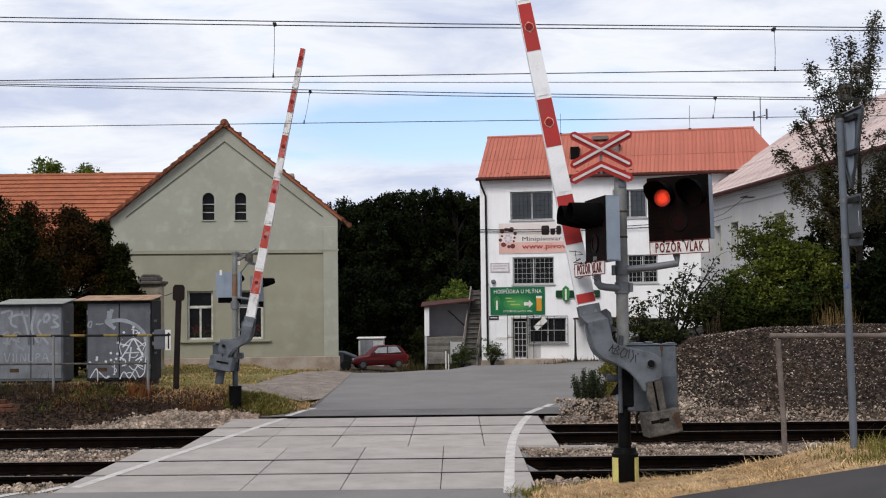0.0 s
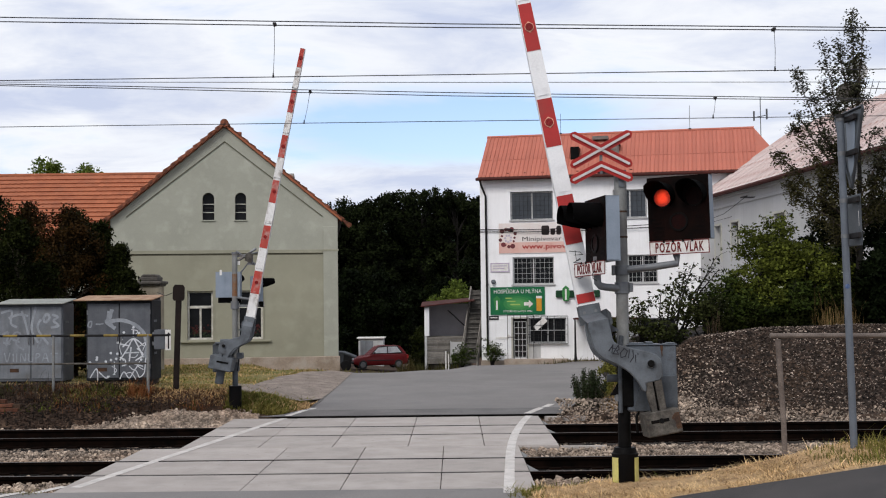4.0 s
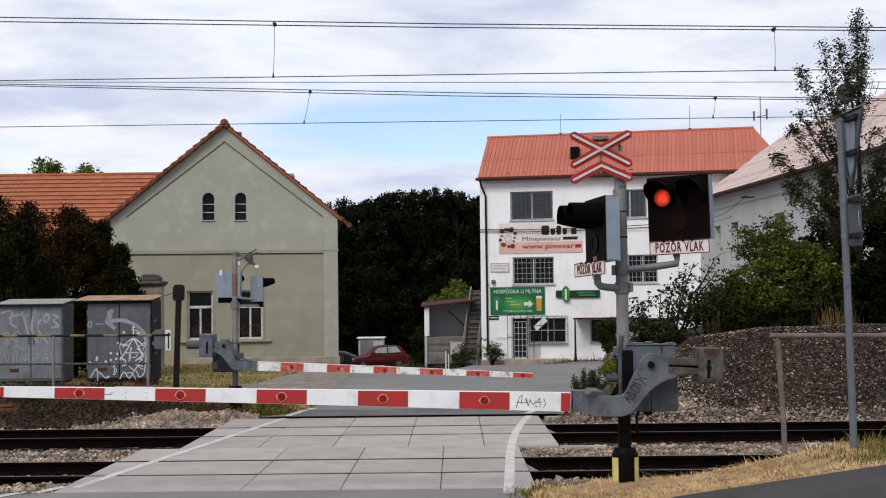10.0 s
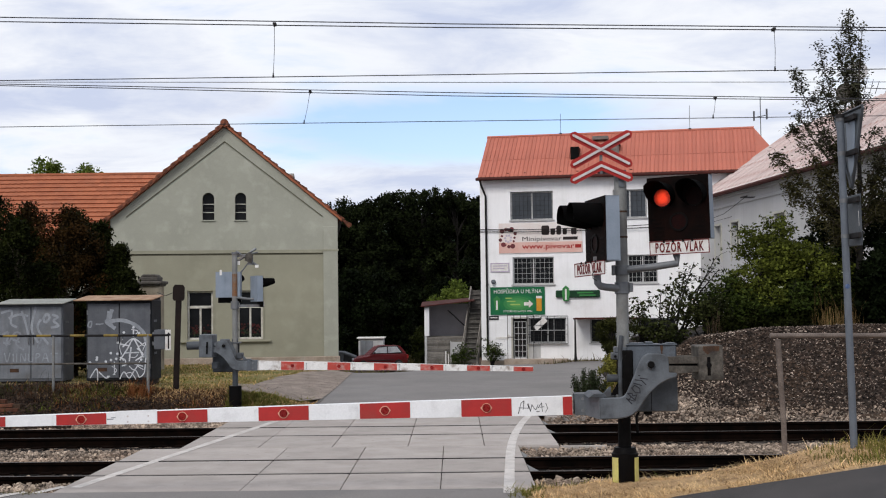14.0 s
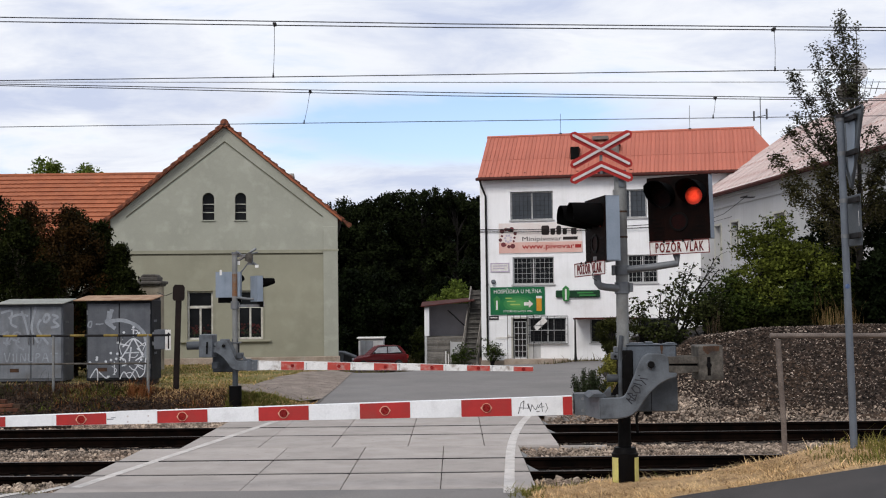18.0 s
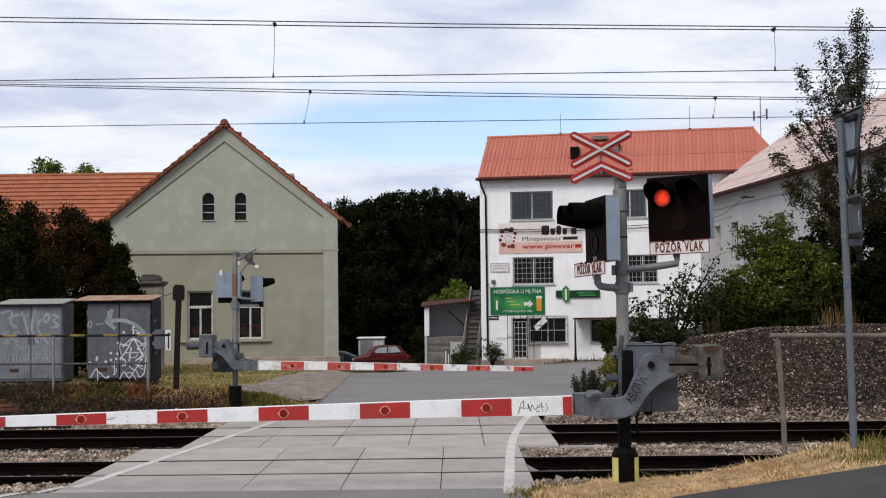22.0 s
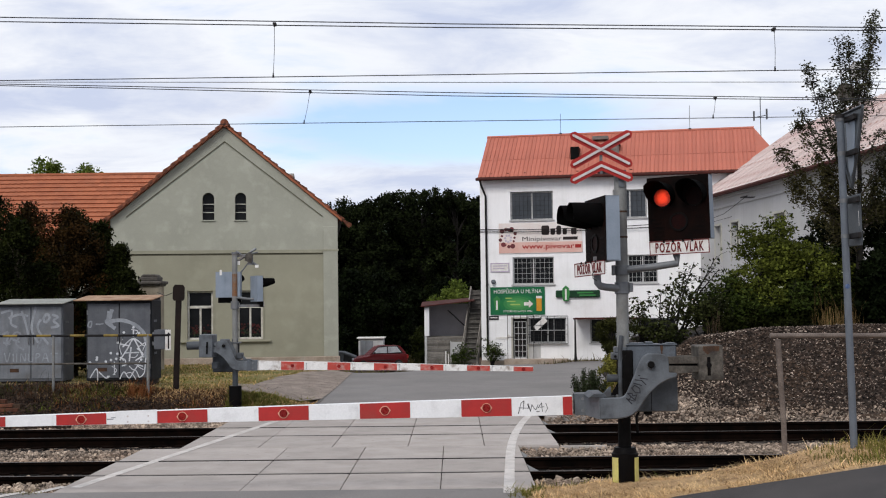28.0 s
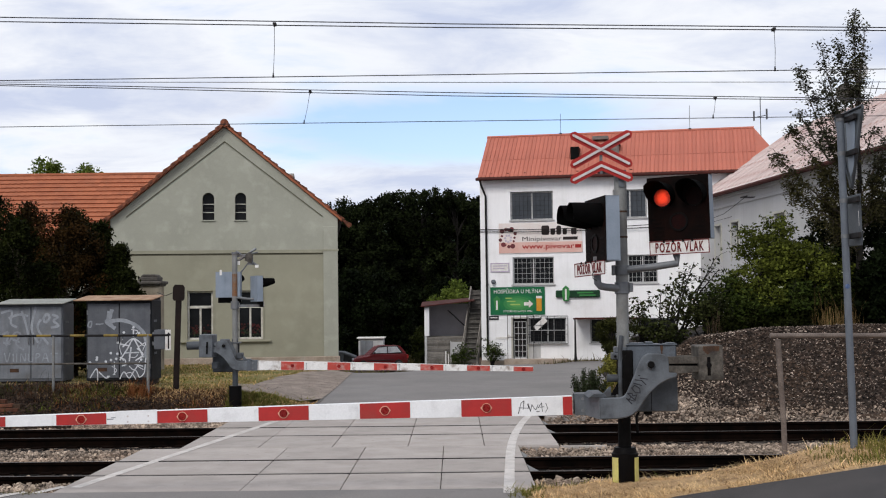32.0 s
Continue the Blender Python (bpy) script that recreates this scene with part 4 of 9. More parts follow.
def barrier(m, sgn, red_first, length, segs, h0, h1, scale, label, discs, extra, weight, start, BY, block):
    """The swinging boom with its crank and counterweight. Its origin is the pivot; sgn -1 points it to -x."""
    b = thing("barrier_boom", m, label, "barrier", "barrier booms")

    def P(pts):
        return [(sgn * u, w) for u, w in pts]
    k = scale
    crank = [(-0.10, 0.125), (0.03, 0.128), (0.09, 0.09), (0.13, 0.02), (0.175, -0.08), (0.275, -0.30), (0.31, -0.35), (0.36, -0.367), (0.60, -0.367), (0.60, -0.613), (0.39, -0.613), (0.30, -0.60), (0.23, -0.575), (0.16, -0.52), (0.06, -0.38), (0.0, -0.31), (-0.06, -0.255), (-0.12, -0.215), (-0.19, -0.18), (-0.30, -0.15), (-0.30, -0.10), (-0.21, -0.095), (-0.21, 0.06), (-0.17, 0.11)]
    crank = [(u * k, w * k) for u, w in crank]
    part("crank", Shape().prism(P(crank), -0.20, -0.15), M_GREYPAINT, b, "grey steel crank arm", bevel=0.012)
    part("crank", Shape().prism(P([(u, w) for u, w in crank]), 0.20, 0.24), M_GREYPAINT, b, "grey steel crank arm behind", bevel=0.012)
    zl, zh = -0.615 * k, -0.367 * k
    u0, u1, u2 = 0.59 * k, 0.70 * k, start + (-0.028 if k == 1 else 0.03)
    s = Shape()
    for u, y in ((u0, -0.20), (u1, BY - 0.06), (u2, BY - 0.045)):
        for dy in (0.0, 0.03):
            s.v += [(sgn * u, y + dy, zl), (sgn * u, y + dy, zh)]
    s.f = [(0, 1, 3, 2), (8, 10, 11, 9)]
    for a in (0, 4):
        s.f += [(a, a + 4, a + 5, a + 1), (a + 2, a + 3, a + 7, a + 6), (a + 1, a + 5, a + 7, a + 3), (a, a + 2, a + 6, a + 4)]
    sock = part("boom_socket", s, M_GREYPAINT, b, "bent grey steel plate holding the boom", smooth=0)
    part("back_plate", Shape().box(min(sgn * u0, sgn * u2), max(sgn * u0, sgn * u2), BY + 0.17, BY + 0.20, zl, zh), M_GREYPAINT, sock, smooth=0)
    part("socket_top", Shape().prism([(sgn * u0, -0.19), (sgn * u1, BY - 0.05), (sgn * u2, BY - 0.04), (sgn * u2, BY + 0.17), (sgn * u0, BY + 0.17)], zh - 0.004, zh + 0.008, "z"), M_GREYPAINT, sock, smooth=0)
    part("flange", Shape().prism(P([(0.50 * k, zh), (0.72 * k, zh), (0.66 * k, zh + 0.045 * k), (0.54 * k, zh + 0.045 * k)]), -0.16, BY), M_DARKGREY, sock, bevel=0.004)
    part("lug", Shape().prism(P([(0.44 * k, zh), (0.56 * k, zh), (0.46 * k, zh + 0.11 * k), (0.44 * k, zh + 0.11 * k)]), 0.0, 0.03), M_GREYPAINT, sock, smooth=0)
    part("boss", Shape().tube([(0, -0.25, 0), (0, -0.20, 0)], 0.040 * k, 16), M_TARRED, b, "pivot bolt", bevel=0.008)
    part("boss", Shape().tube([(0, -0.215, 0), (0, -0.198, 0)], 0.055 * k, 20), M_GREYPAINT, b, bevel=0.004)
    part("bar", Shape().prism(P([(-0.20 * k, 0.085 * k), (-0.56 * k, 0.075 * k), (-0.56 * k, -0.005 * k), (-0.20 * k, 0.0)]), -0.19, -0.13), weight, b, "weathered weight arm", bevel=0.006)
    part("bar", Shape().prism(P([(-0.20 * k, -0.02 * k), (-0.56 * k, -0.03 * k), (-0.56 * k, -0.10 * k), (-0.36 * k, -0.115 * k), (-0.20 * k, -0.11 * k)]), -0.19, -0.13), weight, b, "weathered weight arm", bevel=0.006)
    part("bar", Shape().prism(P([(-0.20 * k, 0.085 * k), (-0.56 * k, 0.075 * k), (-0.56 * k, -0.005 * k), (-0.20 * k, 0.0)]), 0.16, 0.21), weight, b, "weathered weight arm", bevel=0.006)
    part("bar", Shape().prism(P([(-0.20 * k, -0.02 * k), (-0.56 * k, -0.03 * k), (-0.56 * k, -0.10 * k), (-0.36 * k, -0.115 * k), (-0.20 * k, -0.11 * k)]), 0.16, 0.21), weight, b, "weathered weight arm", bevel=0.006)
    wa, wb, wl, wh = [q * k for q in block]
    cw = part("counterweight", Shape().box(min(-sgn * wa, -sgn * wb), max(-sgn * wa, -sgn * wb), -0.24, 0.22, wl, wh), weight, b, "weathered cast counterweight", bevel=0.012)
    part("web", Shape().box(min(-sgn * 0.2 * k, -sgn * 0.56 * k), max(-sgn * 0.2 * k, -sgn * 0.56 * k), -0.13, -0.10, -0.09 * k, 0.06 * k), M_TARRED, b, smooth=0)
    if k == 1:
        rs = random.Random(3)
        ru = [wa + (wb - wa) * q for q in (0.18, 0.28, 0.38, 0.50, 0.62, 0.74, 0.84)]
        part("rust_stain", Shape().prism(P([(-u, wh - 0.006) for u in ru] + [(-u, wh - 0.05 - 0.035 * rs.random() - 0.03 * (3 > q > 0)) for q, u in reversed(list(enumerate(ru)))]), -0.2412, -0.2396), M_RUST, cw, "orange rust along the top of the weight", smooth=0)
    wm = -sgn * (0.6 * wa + 0.4 * wb)
    part("slot", Shape().box(wm - 0.018, wm + 0.018, -0.244, -0.24, 0.7 * wl, 0.35 * wh), M_BLACK, cw, smooth=0)
    part("bolt", Shape().tube([(wm, -0.255, 0.1 * wl), (wm, -0.24, 0.1 * wl)], 0.03 * k, 10), M_TARRED, cw)
    for u, w in ((u2 - 0.09, -0.42 * k), (u2 - 0.09, -0.56 * k)):
        part("bolt", Shape().tube([(sgn * u, BY - 0.062, w), (sgn * u, BY - 0.045, w)], 0.020, 10), M_STEEL, b)
    # the boom: a tapered box in bands of two colours
    x, i, zc = start, 0, -0.49 * k - (0.012 if k == 1 else 0)
    sag = extra
    while x < length - 0.01:
        w = segs[0] if i == 0 else segs[1]
        x1 = min(length, x + w)
        t0, t1 = (x - start) / (length - start), (x1 - start) / (length - start)
        s = Shape()
        for xx, t in ((x, t0), (x1, t1)):
            hh = (h0 + (h1 - h0) * t) / 2
            zz = zc - sag * t * t
            for y in (BY, BY + 0.13):
                s.v += [(sgn * xx, y, zz - hh), (sgn * xx, y, zz + hh)]
        s.f = [(0, 1, 5, 4), (2, 6, 7, 3), (1, 3, 7, 5), (0, 4, 6, 2), (0, 2, 3, 1), (4, 5, 7, 6)]
        red = (i % 2 == 0) == red_first
        bd = part("boom_section", s, M_WHITEBAND if k == 1 else M_WORNWHITE, b, "white boom section", smooth=0)
        if red:
            s = Shape()
            for xx, t in ((x + 0.003, t0), (x1 - 0.003, t1)):
                hh = (h0 + (h1 - h0) * t) / 2 - 0.004
                zz = zc - sag * t * t
                for y in (BY - 0.004, BY - 0.0005):
                    s.v += [(sgn * xx, y, zz - hh), (sgn * xx, y, zz + hh)]
            s.f = [(0, 1, 5, 4), (2, 6, 7, 3), (1, 3, 7, 5), (0, 4, 6, 2), (0, 2, 3, 1), (4, 5, 7, 6)]
            part("red_band", s, M_REDBAND if k == 1 else M_WORNRED, bd, "red reflective band", smooth=0)
        if red and discs and i > 0:
            tm = (t0 + t1) / 2
            zz, xm = zc - sag * tm * tm, sgn * (x + x1) / 2
            part("reflector", Shape().disc(xm, BY - 0.020, zz, 0.049 * discs, 20, 0.016), M_DARKRED, bd, "round red reflector lamp")
            if discs < 1:
                x, i = x1, i + 1
                continue
            part("rim", Shape().ring(xm, BY - 0.015, zz, 0.049 * discs, 0.057 * discs, 0.010), M_RIM, bd)
            for q in (-1, 1):
                part("lug", Shape().prism([(xm + q * 0.054 * discs, zz - 0.022 * discs), (xm + q * 0.072 * discs, zz), (xm + q * 0.054 * discs, zz + 0.022 * discs)], BY - 0.011, BY - 0.004), M_RIM, bd, smooth=0)
        elif k == 1 and i == 9:
            # the sleeve in which the outer boom is held
            xe, s = x + 0.79 * w, Shape()
            for xx in (x + 0.002, xe):
                t = (xx - start) / (length - start)
                hh, zz = (h0 + (h1 - h0) * t) / 2, zc - sag * t * t
                for y in (BY - 0.008, BY - 0.001):
                    s.v += [(sgn * xx, y, zz - hh), (sgn * xx, y, zz + hh + 0.016)]
            s.f = [(0, 1, 5, 4), (2, 6, 7, 3), (1, 3, 7, 5), (0, 4, 6, 2), (0, 2, 3, 1), (4, 5, 7, 6)]
            sl = part("sleeve", s, M_WHITEBAND, bd, "white sleeve joining two lengths of boom", smooth=0)
            for q in (0.17, 0.58):
                for dz in (-0.045, 0.02):
                    part("rivet", Shape().disc(sgn * (x + q * w), BY - 0.010, zz + dz, 0.011, 10, 0.006), M_OLDWHITE, sl)
            part("scratch", Shape().box(sgn * (x + 0.93 * w) - 0.04, sgn * (x + 0.93 * w) + 0.04, BY - 0.002, BY - 0.0005, zz - 0.012, zz - 0.004).box(sgn * (x + 0.87 * w) - 0.025, sgn * (x + 0.87 * w) + 0.03, BY - 0.002, BY - 0.0005, zz + 0.006, zz + 0.012), M_GREYPAINT, bd, "scraped paint", smooth=0)
        elif not red and i > 1:
            xm = sgn * (x + 0.045)
            tm = t0
            zz = zc - sag * tm * tm
            part("clip", Shape().box(xm - 0.003, xm + 0.003, BY - 0.007, BY - 0.001, zz - 0.045, zz + 0.045).box(xm - 0.010, xm + 0.010, BY - 0.009, BY - 0.001, zz - 0.058, zz - 0.045).box(xm - 0.010, xm + 0.010, BY - 0.009, BY - 0.001, zz + 0.045, zz + 0.058), M_WHITEBAND if k == 1 else M_SPRAYGREY, bd, smooth=0)
        x, i = x1, i + 1
    return b


M_DARKRED = material("dark_red_reflector", (0.24, 0.012, 0.010), (0.16, 0.008, 0.008), scale=9, rough=0.3, bump=0)
BOOM_TAG = (((0.0, 0.0), (0.10, 0.85), (0.20, 1.0), (0.16, 0.3)), ((0.02, 0.45), (0.36, 0.40), (0.30, 0.75)), ((0.34, 0.75), (0.40, 0.15), (0.46, 0.7), (0.50, 0.5)), ((0.48, 0.55), (0.58, 0.25), (0.66, 0.65)), ((0.60, 0.1), (0.72, 0.12)), ((0.66, 0.4), (0.78, 0.8), (0.80, 0.1)), ((0.72, 0.45), (0.86, 0.5)), ((0.92, 0.75), (0.98, 0.35), (0.90, 0.05)))
CRANK_TAG = (((0.0, 0.2), (0.05, 0.75), (0.12, 0.15)), ((0.02, 0.5), (0.2, 0.55)), ((0.16, 0.1), (0.22, 0.9), (0.30, 0.6), (0.24, 0.45), (0.34, 0.25), (0.18, 0.15)), ((0.44, 0.8), (0.38, 0.4), (0.46, 0.1), (0.58, 0.3), (0.58, 0.75), (0.44, 0.85)), ((0.62, 0.9), (0.70, 0.3)), ((0.74, 0.95), (0.84, 0.5), (0.80, 0.05)), ((0.88, 0.7), (0.98, 0.2)), ((0.93, 0.9), (0.95, 0.8)))


def tag_strokes(parent, m, w, h, r, strokes):
    """Thin pen strokes on a flat face, each a bent flat ribbon."""
    s = Shape()
    for line in strokes:
        for (x0, z0), (x1, z1) in zip(line, line[1:]):
            a, c = Vector(((x0 - 0.5) * w, (z0 - 0.5) * h)), Vector(((x1 - 0.5) * w, (z1 - 0.5) * h))
            d = (c - a).normalized() * r
            n = Vector((-d.y, d.x))
            k = [a - d * 0.6 + n, c + d * 0.6 + n * 0.7, c + d * 0.6 - n * 0.7, a - d * 0.6 - n]
            s.add([(q.x, 0, q.y) for q in k], [(0, 1, 2, 3)])
    return tagged(part("graffiti", s, M_MARKER, parent, "black marker scrawl", m=m, smooth=0, fix=False), kind="stuff")


M_RIM = material("pale_reflector_rim", (0.70, 0.40, 0.29), (0.55, 0.26, 0.18), scale=8, rough=0.6)
near_boom = barrier(pose(2.24, 14.60, 1.555), -1, True, 8.13, (0.118, 0.6085), 0.227, 0.117, 1.0,
                    "long red and white barrier boom with grey crank and counterweight", 1.0, 0.02, M_CASTGREY, 0.85, 0.46, (0.545, 0.825, -0.20, 0.20))
tag_strokes(near_boom, pose(-1.32, 0.4585, -0.505), 0.36, 0.15, 0.0042, BOOM_TAG)
tag_strokes(near_boom, pose(-0.175, -0.203, -0.275, 0, -56, 0), 0.34, 0.15, 0.0065, CRANK_TAG)

# far signal mast, seen from behind
FX, FY, FZ = -4.48, 25.5, 0.32
fmast = thing("crossing_signal", pose(FX, FY, FZ), "grey crossing signal mast seen from behind beyond the tracks", "crossing signal", "crossing signals")
part("mast", Shape().tube([(0, 0, -0.3), (0, 0, 3.0)], 0.055, 16), M_MAST, fmast, "weathered galvanised steel tube")
part("rusty_section", Shape().tube([(0, 0, 2.12), (0, 0, 2.58)], 0.0565, 16), M_ORANGERUST, fmast, "rust-stained tube")
part("lower_mast", Shape().tube([(0, 0, 0.2), (0, 0, 0.78)], 0.0575, 16), M_DARKGREY, fmast, "dark lower part of the mast")
part("base_sleeve", Shape().tube([(0, 0, -0.2), (0, 0, 0.30)], 0.13, 16), M_BLACK, fmast, "black base sleeve")
part("cap", Shape().tube([(0, 0, 2.98), (0, 0, 3.02)], 0.065, 16), M_STEEL, fmast)
part("clamp", Shape().tube([(0, 0, 1.86), (0, 0, 2.02)], 0.085, 14).box(0.05, 0.5, -0.03, 0.03, 1.90, 1.95), M_STEEL, fmast, bevel=0.005)
SMALL = Matrix.Scale(0.70, 4)
fh1, _ = signal_head(fmast, pose(-0.13, 0.14, 2.36, 0, 0, 172) @ SMALL, "POZOR VLAK", pose(0, -0.02, -0.455), 60, False)
fh2, _ = signal_head(fmast, pose(0.50, 0.06, 2.27, 0, 0, 115) @ SMALL, "POZOR VLAK", pose(0, -0.02, -0.455), 60, False)
part("notice", Shape().box(-0.29, -0.245, -0.105, -0.10, 2.55, 2.66), M_WHITEPLAIN, fmast, "small white sticker", smooth=0)
# the back of the far crossbuck: a thin folded frame
cbf = part("crossbuck", Shape().tube([(0.0, 0.05, 2.80), (0.42, 0.12, 3.10)], 0.028, 6).tube([(0.02, 0.05, 3.04), (0.44, 0.14, 2.74)], 0.028, 6).tube([(-0.02, 0.03, 2.92), (0.45, 0.13, 3.02)], 0.016, 6).tube([(0.12, 0.1, 2.62), (0.30, 0.12, 2.86), (0.46, 0.14, 2.74)], 0.018, 6), M_STEEL, fmast, "crossbuck seen edge-on from behind")
part("arm_tip", Shape().box(0.02, 0.10, 0.02, 0.04, 2.76, 2.84).box(0.40, 0.47, 0.10, 0.12, 2.70, 2.76), M_WHITEPLAIN, cbf, "pale tips of the crossbuck", smooth=0)
part("mounting_plate", Shape().prism([(0.20, 2.84), (0.34, 2.80), (0.37, 2.96), (0.30, 3.02), (0.22, 2.98)], 0.02, 0.035), M_CASTGREY, cbf, "stained mounting plate", smooth=0)
part("bracket", Shape().box(0.0, 0.32, 0.04, 0.06, 2.92, 2.96).box(0.26, 0.36, 0.05, 0.1, 2.76, 2.96), M_STEEL, cbf)
part("drive_case", Shape().box(-0.46, 0.06, -0.02, 0.20, 0.58, 1.16), M_DARKGREY, fmast, "dark sheet metal drive case", bevel=0.02)
part("lid", Shape().box(-0.40, 0.10, -0.06, 0.22, 1.16, 1.19), M_GREYPAINT, fmast, bevel=0.006)
part("cover", Shape().box(-0.30, -0.12, -0.05, 0.12, 1.19, 1.25), M_GREYPAINT, fmast, bevel=0.01)
part("cover", Shape().tube([(-0.06, 0.0, 1.22), (0.06, 0.0, 1.22)], 0.04, 10), M_DARKGREY, fmast)
part("side_arm", Shape().tube([(0.0, -0.02, 2.10), (0.3, 0.02, 2.06), (0.50, 0.05, 2.07)], 0.025, 8), M_STEEL, fmast)
part("cable", Shape().tube([(0.06, -0.05, 0.6), (0.09, -0.06, 0.9), (0.07, -0.05, 1.15)], 0.012, 6), M_TARRED, fmast)
for hx0, hx1, hz0, hz1 in ((-0.42, -0.30, 0.66, 0.80), (0.08, 0.20, 0.86, 0.98)):
    part("fitting", Shape().box(hx0, hx1, -0.32, -0.12, hz0, hz1), M_DARKGREY, fmast, bevel=0.015)
far_boom = barrier(pose(-4.62, 25.2, 1.45), 1, False, 6.19, (0.50, 0.466), 0.185, 0.095, 0.80,
                   "slim red and white barrier boom beyond the tracks with grey crank", 0.72, 0.04, M_GREYPAINT, 0.63, -0.07, (0.27, 0.61, -0.29, 0.28))
part("motor", Shape().tube([(-0.50, 0.02, 0.0), (-0.78, 0.02, -0.01)], 0.085, 14), M_DARKGREY, far_boom, "dark cylinder behind the weight plate", bevel=0.01)

# timing of the added covers: they make the lamps take turns
LAMP_PERIOD, LAMP_A, LAMP_B = 2.197, 0.05, 0.64
NEAR_UP, FAR_UP = 79.55, 79.0
NEAR_LEAN = -3.5                            # the raised boom leans back over the tracks
NEAR_SWING = [(0, NEAR_UP), (4.45, NEAR_UP), (5.0, 73.4), (5.5, 65.0), (6, 54.9), (6.5, 46.0), (7, 36.7), (7.5, 28.2), (8, 19.6), (8.5, 10.8), (9, 2.7), (9.25, -1.3), (9.42, -2.9), (9.6, -1.9), (10, 1.8), (10.25, 1.2), (10.5, 0.1), (11, -0.9), (11.5, 0.1), (12, -1.25), (12.5, -0.75), (13, -0.87), (32, -0.87)]
FAR_SWING = [(0, FAR_UP), (4.2, FAR_UP), (4.8, 75.5), (5.5, 64.6), (6, 53.4), (6.5, 45.2), (7, 37.6), (7.6, 29.3), (8.2, 20.8), (8.6, 14.8), (9, 7.9), (9.3, 3.3), (9.6, -0.5), (10, -2.2), (10.5, -0.2), (11, 1.1), (11.5, -0.4), (12, -1.4), (12.5, -0.6), (13, -1.0), (32, -1.0)]


def motions():
    walk(near_boom, [(t, pose(2.24, 14.60, 1.555) @ Matrix.Rotation(radians(NEAR_LEAN * a / NEAR_UP), 4, "X") @ Matrix.Rotation(radians(a), 4, "Y")) for t, a in NEAR_SWING])
    walk(far_boom, [(t, pose(-4.62, 25.2, 1.45, 0, -a, 0)) for t, a in FAR_SWING])
    shut, clear = pose(0, 0, 0), pose(0, 0, -0.268)
    for left, right in (covers1, covers2):
        rows_l, rows_r = [(0, clear)], [(0, shut)]
        k = 0
        while k * LAMP_PERIOD < 32:
            a, b = k * LAMP_PERIOD + LAMP_A, k * LAMP_PERIOD + LAMP_B
            for t, x, z in ((a - 0.033, clear, shut), (a + 0.067, shut, clear), (b - 0.033, shut, clear), (b + 0.067, clear, shut)):
                if 0.01 < t < 31.99:
                    rows_l.append((t, x))
                    rows_r.append((t, z))
            k += 1
        walk(left, rows_l + [(32, rows_l[-1][1])])
        walk(right, rows_r + [(32, rows_r[-1][1])])
    for f in SWAYING:
        f()


SWAYING = []
# ---- buildings ----
M_PLASTER = material("grey_green_plaster", (0.350, 0.352, 0.298), (0.295, 0.298, 0.25), scale=0.9, rough=0.95, grain=45, grain_amount=0.08, bump=0.2, dirt=(0.44, 0.44, 0.38), dirt_amount=0.6, dirt_scale=1.8)
M_PLASTERLOW = material("grey_green_plaster_darker", (0.298, 0.288, 0.220), (0.252, 0.244, 0.186), scale=0.6, rough=0.95, grain=45, grain_amount=0.08, bump=0.2, dirt=(0.36, 0.355, 0.275), dirt_amount=0.4, dirt_scale=1.4)
M_PLINTH = material("stained_plinth", (0.37, 0.30, 0.245), (0.25, 0.195, 0.15), scale=1.5, rough=0.95, grain=40, grain_amount=0.2, bump=0.4, dirt=(0.40, 0.36, 0.31), dirt_amount=0.6, dirt_scale=2)
M_WHITEWALL = material("white_render", (0.86, 0.86, 0.875), (0.82, 0.82, 0.835), scale=0.4, rough=0.95, grain=40, grain_amount=0.05, bump=0.15, dirt=(0.62, 0.61, 0.60), dirt_amount=0.45, dirt_scale=0.7, streak=0.12)
M_GREYWALL = material("grey_white_render", (0.48, 0.48, 0.485), (0.43, 0.43, 0.435), scale=0.5, rough=0.95, grain=40, grain_amount=0.07, bump=0.2, dirt=(0.40, 0.39, 0.37), dirt_amount=0.5, dirt_scale=0.8, streak=0.2)
M_TILE = material("clay_roof_tile", (0.355, 0.122, 0.060), (0.27, 0.088, 0.045), scale=2, rough=0.85, grain=50, grain_amount=0.15, bump=0.2, vary=0.13, dirt=(0.25, 0.10, 0.06), dirt_amount=0.4, dirt_scale=1.3)
M_OLDTILE = material("verge_tile", (0.25, 0.085, 0.045), (0.09, 0.036, 0.025), scale=7, rough=0.9, grain=50, grain_amount=0.25, bump=0.3, vary=0.3)
M_REDMETAL = material("red_sheet_roof", (0.43, 0.14, 0.095), (0.385, 0.12, 0.082), scale=0.8, rough=0.6, grain=30, grain_amount=0.07, bump=0.05, vary=0.07, dirt=(0.33, 0.115, 0.08), dirt_amount=0.5, dirt_scale=0.9)
M_REDGUTTER = material("dark_red_gutter", (0.075, 0.020, 0.016), (0.045, 0.016, 0.013), scale=3, rough=0.9)
M_PINKMETAL = material("weathered_pink_roof", (0.60, 0.54, 0.525), (0.43, 0.31, 0.29), scale=1.2, rough=0.75, grain=25, grain_amount=0.15, bump=0.1, vary=0.14, dirt=(0.30, 0.15, 0.12), dirt_amount=0.7, dirt_scale=2.2)
M_WINFRAME = material("white_window_paint", (0.50, 0.49, 0.44), (0.42, 0.41, 0.36), scale=6, rough=0.6, grain_amount=0.08, bump=0.1)
M_OLDFRAME = material("weathered_window_paint", (0.62, 0.60, 0.55), (0.44, 0.42, 0.37), scale=9, rough=0.7, grain_amount=0.15, bump=0.2, dirt=(0.16, 0.14, 0.11), dirt_amount=0.6, dirt_scale=5)
